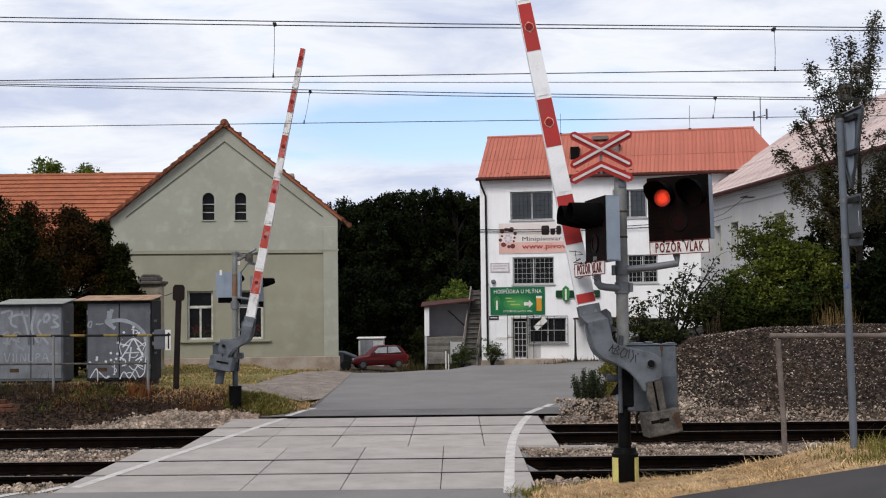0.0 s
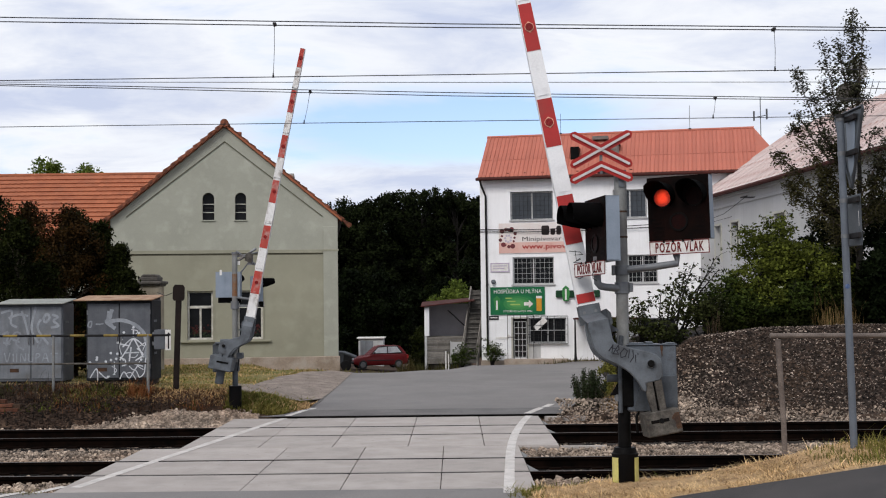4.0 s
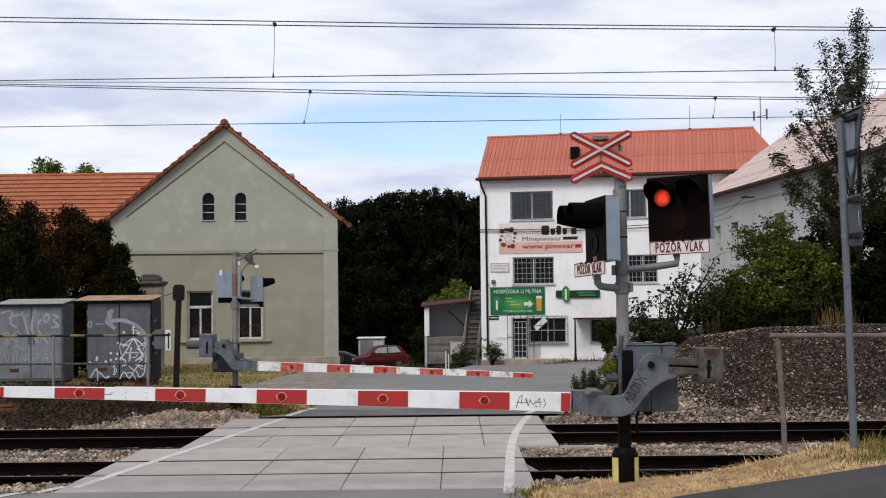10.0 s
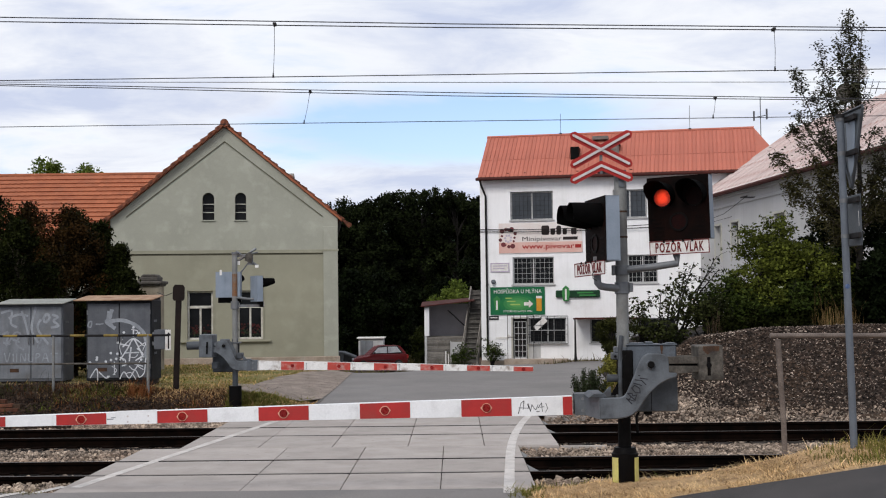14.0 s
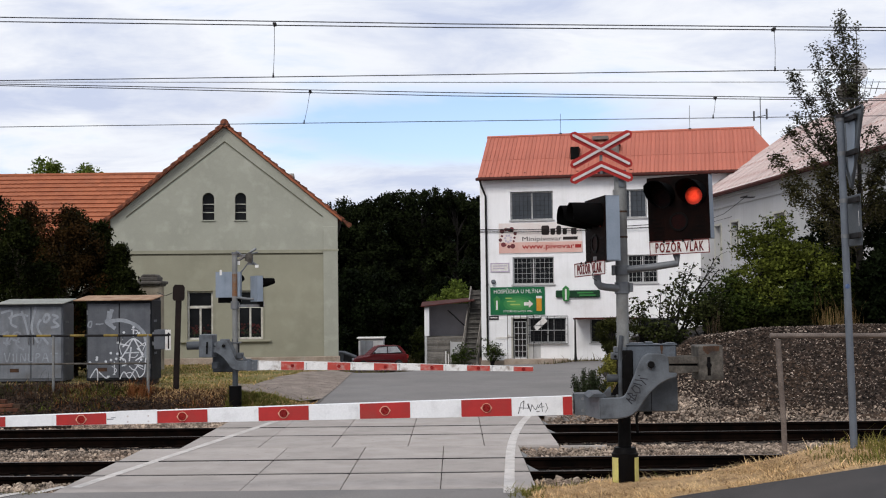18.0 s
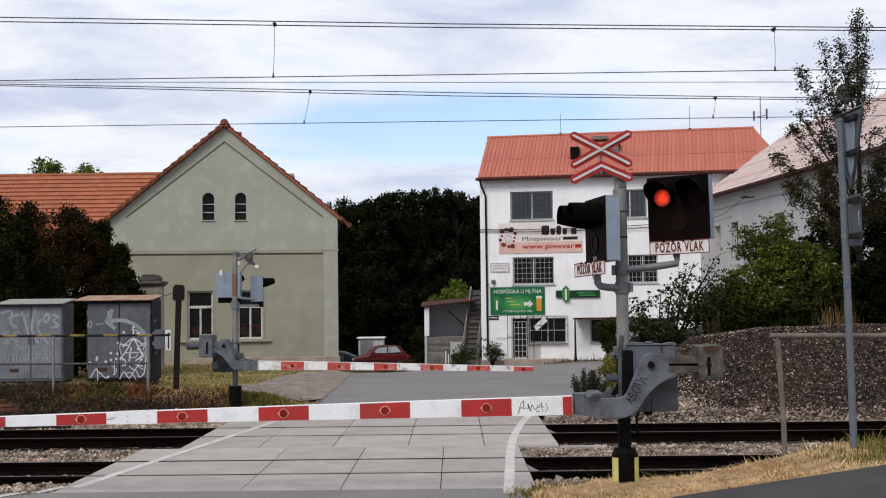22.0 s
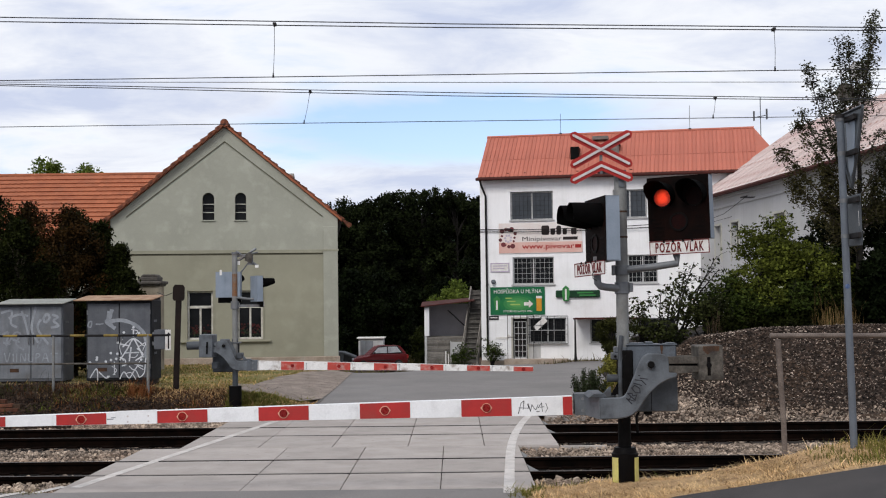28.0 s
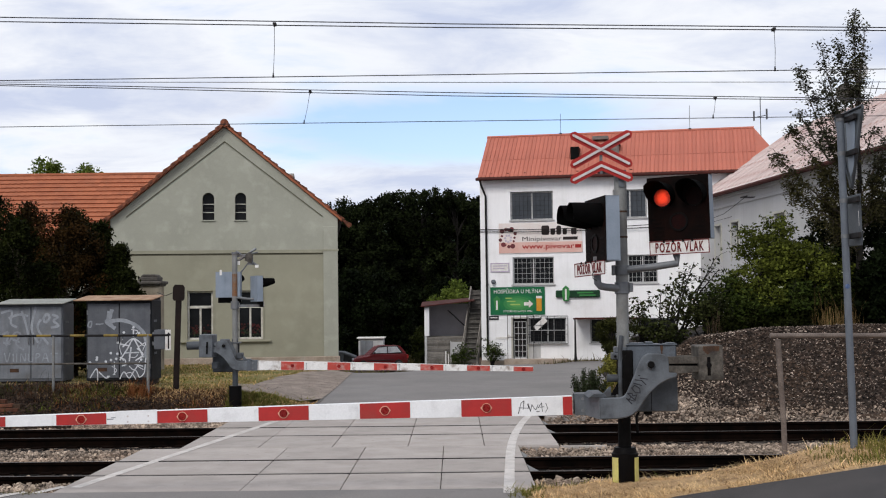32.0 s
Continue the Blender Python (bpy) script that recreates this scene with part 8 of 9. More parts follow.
# dishes and an aerial on the roof of the yard building
for x, y, z, r, lab in ((13.26, 42.0, 9.11, 0.34, "grey-green satellite dish on the yard roof"), (13.72, 42.1, 9.88, 0.33, "white satellite dish on the yard roof")):
    ds = thing("satellite_dish", pose(x, y, z), lab, "satellite dish", "satellite dishes")
    part("dish", Shape().tube([(0, 0, 0), (0.0, 0.05, 0.0), (0.0, 0.10, 0.0)], [r, r * 0.8, r * 0.25], 24), M_GREYWALL if "white" in lab else M_DARKSTONE, ds, smooth=60)
    part("pole", Shape().tube([(0.0, 0.12, 0.1), (0.0, 0.14, -2.3 if z > 9.5 else -1.6)], 0.03, 6), M_STEEL, ds)
    part("receiver_arm", Shape().tube([(0.0, 0.05, -r), (0.05, -0.3, -r * 0.4)], 0.015, 5), M_STEEL, ds)
ae = thing("roof_aerial", pose(13.95, 42.1, 9.3), "thin television aerial beside the dishes", "aerial")
part("boom", Shape().tube([(-0.2, 0, 0.0), (0.75, 0, -0.05)], 0.014, 5), M_IRON, ae)
for x, h in ((0.0, 0.35), (0.2, 0.28), (0.4, 0.22), (0.75, 0.16)):
    part("element", Shape().tube([(x - 0.08, 0, -h), (x + 0.08, 0, h)], 0.010, 5), M_IRON, ae)
part("mast", Shape().tube([(-0.2, 0, 0.4), (-0.2, 0, -1.8)], 0.02, 5), M_STEEL, ae)
# ---- plants ----
M_BARK = material("dark_bark", (0.07, 0.055, 0.042), (0.04, 0.032, 0.026), scale=6, rough=0.95, grain_amount=0.3, bump=0.5)
# Bark darkened in its colour for the shade inside the crowns.
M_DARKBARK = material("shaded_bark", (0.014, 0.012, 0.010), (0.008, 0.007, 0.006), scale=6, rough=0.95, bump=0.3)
# Darker leaves with the deep shade inside foliage put into their colour.
M_DARKLEAF = leafy("shade_dark_leaves", (0.009, 0.014, 0.0045), (0.0007, 0.0014, 0.0006), 0.6, 0.10)
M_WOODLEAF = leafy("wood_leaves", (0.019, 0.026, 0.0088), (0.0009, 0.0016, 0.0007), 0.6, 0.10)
M_FRESHLEAF = leafy("fresh_green_leaves", (0.13, 0.165, 0.032), (0.06, 0.09, 0.018))
M_YELLOWLEAF = leafy("yellow_green_leaves", (0.24, 0.22, 0.05), (0.08, 0.085, 0.02))
M_MIDLEAF = leafy("mid_green_leaves", (0.050, 0.070, 0.015), (0.012, 0.020, 0.005))
# Near-black second tone: shaded gaps between bright clumps, put into the colour.
M_BUSHLEAF = leafy("bush_leaves", (0.122, 0.142, 0.025), (0.004, 0.008, 0.0015), 0.5, 0.18)
M_THINLEAF = leafy("thin_shrub_leaves", (0.042, 0.048, 0.015), (0.006, 0.009, 0.003), 0.6, 0.12)
M_OLIVEYEW = leafy("clipped_shrub_leaves", (0.040, 0.042, 0.012), (0.008, 0.010, 0.0035), 0.6, 0.12)
# Near-black second tone: shade inside the shrubs put into the leaf colour.
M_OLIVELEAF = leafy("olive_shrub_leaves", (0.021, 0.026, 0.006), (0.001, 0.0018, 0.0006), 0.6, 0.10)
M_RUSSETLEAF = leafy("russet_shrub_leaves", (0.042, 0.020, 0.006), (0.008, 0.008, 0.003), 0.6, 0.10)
M_BIRCHLEAF = leafy("birch_leaves", (0.075, 0.076, 0.046), (0.012, 0.013, 0.008), 0.5, 0.12)
M_BIRCHLOW = leafy("low_birch_leaves", (0.064, 0.058, 0.024), (0.004, 0.005, 0.002), 0.6, 0.12)
M_STRAW = leafy("dry_straw", (0.54, 0.362, 0.178), (0.30, 0.188, 0.09), 0.8, 0.2)
M_GRASS = leafy("green_grass", (0.12, 0.13, 0.03), (0.20, 0.165, 0.05), 0.7, 0.25)
M_DEADWEED = leafy("dead_weeds", (0.12, 0.060, 0.033), (0.034, 0.019, 0.012), 0.9, 0.15)
M_ROSEMARY = leafy("grey_green_sprigs", (0.040, 0.050, 0.024), (0.020, 0.028, 0.012), 0.8, 0.12)
M_GREYTWIG = leafy("grey_dry_stalks", (0.088, 0.070, 0.056), (0.03, 0.023, 0.018), 0.9, 0.1)
M_RUSSETWEED = leafy("orange_brown_weeds", (0.26, 0.105, 0.04), (0.15, 0.06, 0.026), 0.9, 0.15)


def leaf_mesh(name, pts, size, mat, seed, flat=0.0, aspect=0.55, parent=None, label=""):
    """Small pointed leaves, each a bent diamond, at the given points, in one mesh."""
    rng = np.random.default_rng(seed)
    p = np.asarray(pts, dtype=float)
    n = len(p)
    d = rng.normal(size=(n, 3))
    d[:, 2] = d[:, 2] * (1 - flat) - 0.35 * flat
    d /= np.linalg.norm(d, axis=1)[:, None]
    e = rng.normal(size=(n, 3))
    e -= d * np.sum(d * e, 1)[:, None]
    e /= np.linalg.norm(e, axis=1)[:, None]
    k = np.cross(d, e)
    L = size * rng.uniform(0.6, 1.35, n)[:, None]
    w = L * aspect * 0.5
    v = np.stack([p, p + d * L * 0.5 + e * w + k * L * 0.08, p + d * L, p + d * L * 0.5 - e * w + k * L * 0.08], 1)
    me = bpy.data.meshes.new(name)
    me.vertices.add(4 * n)
    me.vertices.foreach_set("co", v.reshape(-1).astype(np.float32))
    me.loops.add(6 * n)
    f = (np.array([[0, 1, 2], [0, 2, 3]])[None] + 4 * np.arange(n)[:, None, None]).reshape(-1)
    me.loops.foreach_set("vertex_index", f.astype(np.int32))
    me.polygons.add(2 * n)
    me.polygons.foreach_set("loop_start", np.arange(0, 6 * n, 3, dtype=np.int32))
    me.update(calc_edges=True)
    me.materials.append(mat)
    ob = new(name, me)
    if parent:
        ob.parent = parent
    return tagged(ob, label)


def clump_points(rng, centres, radii, per):
    """Points in many ragged clumps, denser towards their skins."""
    out = []
    for c, r in zip(centres, radii):
        q = rng.normal(size=(per, 3))
        q /= np.linalg.norm(q, axis=1)[:, None]
        q *= (rng.uniform(0, 1, per) ** 0.45)[:, None] * np.asarray(r)
        out.append(np.asarray(c) + q)
    return np.concatenate(out)


def tree(name, m, height, crown_lo, spread, n_clumps, per, leaf, mat, label, category, seed, trunk_r=0.14, peak=1.0, bark=None, group="", clump=0.28, blunt=0.85):
    """A tapered trunk with limbs and a crown of many ragged clumps."""
    rng = np.random.default_rng(seed)
    t = thing(name, m, label, category, group)
    tr = Shape()
    tr.tube([(0, 0, -0.4), (0.04, 0.02, height * 0.35), (-0.05, 0.03, height * 0.7), (0, 0, height * 0.92)], [trunk_r, trunk_r * 0.75, trunk_r * 0.4, 0.01], 8)
    centres, radii = [], []
    for i in range(n_clumps):
        u = rng.uniform(0, 1)
        z = crown_lo + (height - crown_lo) * u
        env = spread * (math.sin(math.pi * min(1, (u * blunt + 0.15)) ** peak) ** 0.7) * (0.8 + 0.35 * math.sin(seed + 5 * u))
        a, r = rng.uniform(0, 2 * np.pi), env * math.sqrt(rng.uniform(0.05, 1))
        centres.append((r * math.cos(a), r * math.sin(a), z))
        radii.append(np.array([1, 1, 0.8]) * spread * clump * rng.uniform(0.6, 1.25))
        if i % 3 == 0:
            tr.tube([(0, 0, max(0.2 * height, z - 0.3 * height * rng.uniform(0.4, 1))), (r * 0.5 * math.cos(a), r * 0.5 * math.sin(a), z - 0.12 * height * 0.5), centres[-1]], [trunk_r * 0.35, trunk_r * 0.2, 0.008], 5, caps=False)
    part("trunk", tr, bark or M_BARK, t, smooth=60, fix=False)
    leaf_mesh("crown", clump_points(rng, centres, radii, per), leaf, mat, seed + 1, parent=t)
    return t


# the dark wood behind the yard
rng0 = random.Random(11)
for i in range(16):
    x = -14.0 + i * 1.45 + rng0.uniform(-0.5, 0.5)
    h = 10.9 + 0.75 * smooth_step(-9, -3, x) + rng0.uniform(-0.45, 0.35)
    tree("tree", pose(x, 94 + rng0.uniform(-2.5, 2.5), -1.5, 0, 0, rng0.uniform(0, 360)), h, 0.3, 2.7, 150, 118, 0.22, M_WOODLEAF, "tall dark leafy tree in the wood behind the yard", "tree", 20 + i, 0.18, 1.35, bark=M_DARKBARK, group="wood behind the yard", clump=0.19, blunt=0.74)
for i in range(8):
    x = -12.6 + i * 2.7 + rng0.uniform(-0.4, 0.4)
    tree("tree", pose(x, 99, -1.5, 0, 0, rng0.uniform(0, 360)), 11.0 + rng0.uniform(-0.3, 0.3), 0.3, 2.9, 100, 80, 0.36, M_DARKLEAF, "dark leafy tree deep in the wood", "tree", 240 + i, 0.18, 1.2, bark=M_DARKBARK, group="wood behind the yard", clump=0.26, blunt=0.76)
# Undergrowth in the darker leaves: shade at the wood's foot put into colour.
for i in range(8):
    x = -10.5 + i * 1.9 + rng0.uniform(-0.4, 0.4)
    tree("tree", pose(x, 84 + rng0.uniform(-1.5, 1.5), -1.5, 0, 0, rng0.uniform(0, 360)), 5.6 + rng0.uniform(-1.2, 1.0), 0.1, 2.2, 85, 80, 0.24, M_DARKLEAF, "undergrowth tree darkened for shade at the foot of the wood", "tree", 40 + i, 0.1, 1.0, bark=M_DARKBARK, group="wood behind the yard", clump=0.30)
for i in range(12):
    x = -46 + i * 8.0
    if -14 < x < 8:
        continue
    tree("tree", pose(x, 118 + rng0.uniform(-5, 5), -1.5), 10.5 + rng0.uniform(-1, 1), 0.5, 4.6, 60, 60, 0.7, M_DARKLEAF, "distant dark tree behind the houses", "tree", 60 + i, 0.2, group="distant trees", clump=0.3)
# a hill with woods beyond
hs = Shape()
hx = span(-260, 260, 10)
for x in hx:
    hs.v += [(x, 300, -3), (x, 330, 20.5 + 3 * math.sin(x * 0.02 + 1) + 1.2 * noise.noise(Vector((x * 0.09, 0, 5)))), (x, 420, 24 + 4 * math.sin(x * 0.013))]
hs.f = [(3 * i + k, 3 * i + 3 + k, 3 * i + 4 + k, 3 * i + 1 + k) for i in range(len(hx) - 1) for k in range(2)]
M_HILL = material("wooded_hill", (0.035, 0.055, 0.03), (0.02, 0.035, 0.02), scale=0.1, rough=1, grain=0.6, grain_amount=0.5, bump=1.0, bump_scale=1.5)
tagged(part("wooded_hill", hs, M_HILL, smooth=60, fix=False), "dark wooded hill far behind the trees", "hill", kind="structure")
# bright tree behind the left roof, bushes by the shed
tree("tree", pose(-26.4, 80, 0), 11.5, 4.0, 2.7, 90, 110, 0.21, M_FRESHLEAF, "light green treetop showing over the tile roof", "tree", 91, 0.15, clump=0.24)
tree("tree", pose(-23.9, 81, 0), 11.15, 4.0, 2.2, 75, 110, 0.21, M_FRESHLEAF, "light green treetop showing over the tile roof", "tree", 92, 0.15, clump=0.24)
tree("bush", pose(0.1, 67.0, -1.3), 4.5, 2.0, 1.4, 60, 90, 0.17, M_FRESHLEAF, "light green bush behind the shed roof", "bush", 93, 0.06)
tree("bush", pose(-1.9, 68.6, -1.5), 2.2, 0.1, 1.1, 50, 80, 0.13, M_OLIVELEAF, "green bush beside the car", "bush", 96, 0.04)
tree("bush", pose(-7.0, 70, -1.5), 2.6, 0.1, 1.3, 40, 60, 0.2, M_DARKLEAF, "dark bush beside the hut", "bush", 97, 0.04)

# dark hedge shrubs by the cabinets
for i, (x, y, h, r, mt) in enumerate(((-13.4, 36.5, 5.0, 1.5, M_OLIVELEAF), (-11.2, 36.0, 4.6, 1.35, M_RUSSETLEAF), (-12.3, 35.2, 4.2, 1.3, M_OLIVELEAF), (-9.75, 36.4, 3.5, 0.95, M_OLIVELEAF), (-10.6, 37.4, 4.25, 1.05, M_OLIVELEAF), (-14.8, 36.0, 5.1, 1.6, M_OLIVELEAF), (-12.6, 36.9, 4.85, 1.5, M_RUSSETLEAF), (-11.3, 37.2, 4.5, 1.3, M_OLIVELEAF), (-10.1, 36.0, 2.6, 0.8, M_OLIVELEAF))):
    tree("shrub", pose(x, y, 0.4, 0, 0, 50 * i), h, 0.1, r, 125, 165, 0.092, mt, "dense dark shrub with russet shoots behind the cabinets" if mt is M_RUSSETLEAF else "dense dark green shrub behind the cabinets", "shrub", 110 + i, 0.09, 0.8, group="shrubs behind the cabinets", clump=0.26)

def thicket(name, m, stems, height, spread, twigs, per, leaf, mat, label, seed, clump=0.13, bare=0.0, flowers=0, group="bushes on the bank", lean=0.0, low=0.34):
    """A shrub of many stems that fan out from the ground, each with twigs that end in a spray of leaves."""
    rng = np.random.default_rng(seed)
    t = thing(name, m, label, "bush" if name == "bush" else "shrub", group)
    wood, pts, ends = Shape(), [], []
    for i in range(stems):
        a, r = 2 * np.pi * (i + rng.uniform(-0.3, 0.3)) * 0.382, spread * math.sqrt((i + 0.5) / stems)
        foot = Vector((rng.normal(0, 0.10 * spread), rng.normal(0, 0.10 * spread), -0.15))
        tip = Vector((r * math.cos(a) + lean * height, r * math.sin(a), height * rng.uniform(0.72, 1.0) * (1 - 0.42 * (r / spread) ** 2)))
        mid = foot.lerp(tip, 0.5) + Vector((rng.normal(0, 0.06), rng.normal(0, 0.06), 0.10 * height))
        th = 0.013 + 0.008 * height
        wood.tube([foot, mid, tip], [th, th * 0.65, 0.005], 5, caps=False)
        for k in range(twigs):
            u = rng.uniform(low, 1.0)
            p = foot.lerp(mid, 2 * u) if u < 0.5 else mid.lerp(tip, 2 * u - 1)
            d = Vector((rng.normal(0, 1) + 0.5 * math.cos(a), rng.normal(0, 1) + 0.5 * math.sin(a), abs(rng.normal(0.35, 0.5)))).normalized() * rng.uniform(0.12, 0.38) * (0.5 + 0.25 * height)
            e = p + d
            wood.tube([p, p + d * 0.5 + Vector((0, 0, 0.03)), e], [0.007, 0.005, 0.003], 4, caps=False)
            if rng.uniform() < bare:
                continue
            ends.append(e)
            q = rng.normal(0, 1, (per, 3)) * np.array([clump, clump, clump * 0.4])
            w = rng.uniform(0.35, 1.15, per)[:, None]
            pts.append(np.array(p) + np.array(d) * w + q)
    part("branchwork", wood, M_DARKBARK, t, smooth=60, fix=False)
    leaf_mesh("foliage", np.concatenate(pts), leaf, mat, seed + 1, flat=0.3, parent=t)
    if flowers:
        top = sorted(ends, key=lambda v: v.y - 0.4 * v.z)[:flowers * 2:2]
        fs = Shape()
        for v in top:
            for k in range(11):
                b, q = 2.4 * k, 0.018 * math.sqrt(k)
                fs.disc(v.x + q * math.cos(b), v.y - clump, v.z + 0.06 + 0.35 * q * math.sin(b), 0.012, 5, 0.006)
        tagged(part("flowers", fs, M_UMBEL, t, "flat white flower heads", smooth=0), kind="stuff")
    return t


thicket("bush", pose(1.72, 58.2, -0.9), 9, 1.5, 0.50, 11, 13, 0.085, M_MIDLEAF, "small dark bush at the corner of the mill", 94, 0.09, 0.1, 0, "bushes by the mill")
thicket("bush", pose(0.30, 57.8, -0.95), 10, 1.35, 0.62, 11, 12, 0.085, M_MIDLEAF, "loose dark bush in front of the shed", 95, 0.10, 0.1, 0, "bushes by the mill")
M_UMBEL = material("white_flowers", (0.42, 0.44, 0.32), (0.34, 0.36, 0.24), scale=9, rough=0.8, bump=0)
for x, y, h, r, st, tw, per, lf, mt, cl, fl, lab in (
        (7.85, 31.0, 3.45, 0.75, 12, 19, 34, 0.088, M_BUSHLEAF, 0.11, 2, "tall leafy elder bush with white flowers on the bank"),
        (8.75, 31.1, 2.65, 1.05, 15, 17, 32, 0.088, M_BUSHLEAF, 0.10, 3, "broad leafy elder bush with white flowers on the bank"),
        (7.35, 30.6, 2.15, 0.80, 11, 13, 26, 0.088, M_BUSHLEAF, 0.09, 1, "leafy green elder bush on the gravel bank"),
        # mid green instead of elder green: shade put into the leaf colour
        (6.50, 30.5, 1.70, 0.65, 10, 12, 24, 0.08, M_MIDLEAF, 0.08, 1, "small leafy green elder on the gravel bank"),
        (9.45, 31.6, 2.3, 0.9, 11, 13, 40, 0.085, M_MIDLEAF, 0.12, 2, "shaded green elder bush under the birch")):
    thicket("bush", pose(x, y, 1.25), st, h, r, tw, per, lf, mt, lab, int(x * 100), cl, 0.05, fl, low=0.58)
for x, y, h, r, st, tw, per, bare, lean, lab in (
        (4.42, 29.6, 2.15, 0.42, 7, 12, 14, 0.12, 0.0, "thin straggling shrub with sparse leaves"),
        (5.05, 29.9, 2.0, 0.62, 6, 12, 10, 0.25, 0.18, "nearly bare dark shrub with crossing twigs"),
        (5.30, 30.3, 2.35, 0.70, 6, 11, 6, 0.35, 0.36, "bare leaning stems with few leaves"),
        (5.00, 29.4, 0.65, 0.60, 8, 10, 10, 0.1, 0.0, "low dark leafy growth behind the barrier drive"),
        (5.95, 29.7, 1.0, 0.55, 10, 11, 14, 0.1, 0.0, "low leafy growth at the top of the bank")):
    thicket("shrub", pose(x, y, bank_z(x, y) - 0.02), st, h, r, tw, per, 0.10, M_THINLEAF, lab, int(x * 100) + 7, 0.075, bare, 0, "shrubs on the bank", lean)
# Near-black leaves: the shade under the birch is put into their colour.
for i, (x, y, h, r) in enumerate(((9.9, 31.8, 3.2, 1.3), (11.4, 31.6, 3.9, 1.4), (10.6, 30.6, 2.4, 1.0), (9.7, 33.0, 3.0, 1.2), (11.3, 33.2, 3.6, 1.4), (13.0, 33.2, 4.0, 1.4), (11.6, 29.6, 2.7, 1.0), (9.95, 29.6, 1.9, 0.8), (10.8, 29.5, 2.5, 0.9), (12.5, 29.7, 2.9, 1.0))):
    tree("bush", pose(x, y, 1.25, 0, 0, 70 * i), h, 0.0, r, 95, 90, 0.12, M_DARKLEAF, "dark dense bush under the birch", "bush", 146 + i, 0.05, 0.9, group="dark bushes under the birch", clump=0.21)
# Added darker growth stands for the elders' own shaded lower half.
for x, y, h, r, lab in ((7.0, 30.2, 1.25, 0.75, "leafy growth added as the shaded lower part of the elders"), (8.1, 30.4, 1.55, 0.8, "dense growth added as the shaded lower part of the elders"), (9.0, 30.5, 1.6, 0.75, "dark growth added as the shade beside the birch")):
    thicket("bush", pose(x, y, 1.25), 12, h, r, 13, 24, 0.09, M_MIDLEAF, lab, int(x * 100) + 3, 0.09, 0.05, 0, "undergrowth on the bank", low=0.3)
# Added near-black growth paints the shade seen between the elder branches.
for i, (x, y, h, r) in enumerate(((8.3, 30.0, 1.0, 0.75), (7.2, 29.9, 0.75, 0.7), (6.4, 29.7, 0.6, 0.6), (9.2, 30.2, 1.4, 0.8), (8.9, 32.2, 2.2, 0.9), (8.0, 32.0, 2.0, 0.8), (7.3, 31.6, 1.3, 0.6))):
    tree("shrub", pose(x, y, 1.22), h, 0.0, r, 50, 70, 0.09, M_OLIVELEAF, "low near-black growth added as shade along the bank top", "shrub", 170 + i, 0.03, group="undergrowth on the bank")
tree("shrub", pose(3.44, 27.4, 0.0), 1.86, 0.6, 0.37, 60, 130, 0.055, M_OLIVEYEW, "dense clipped dark shrub behind the signal mast", "shrub", 160, 0.03, clump=0.36, blunt=0.7)
tree("shrub", pose(3.42, 26.7, 0.0), 1.15, 0.0, 0.45, 50, 80, 0.055, M_YELLOWLEAF, "yellow-green weeds behind the signal mast", "shrub", 161, 0.02)


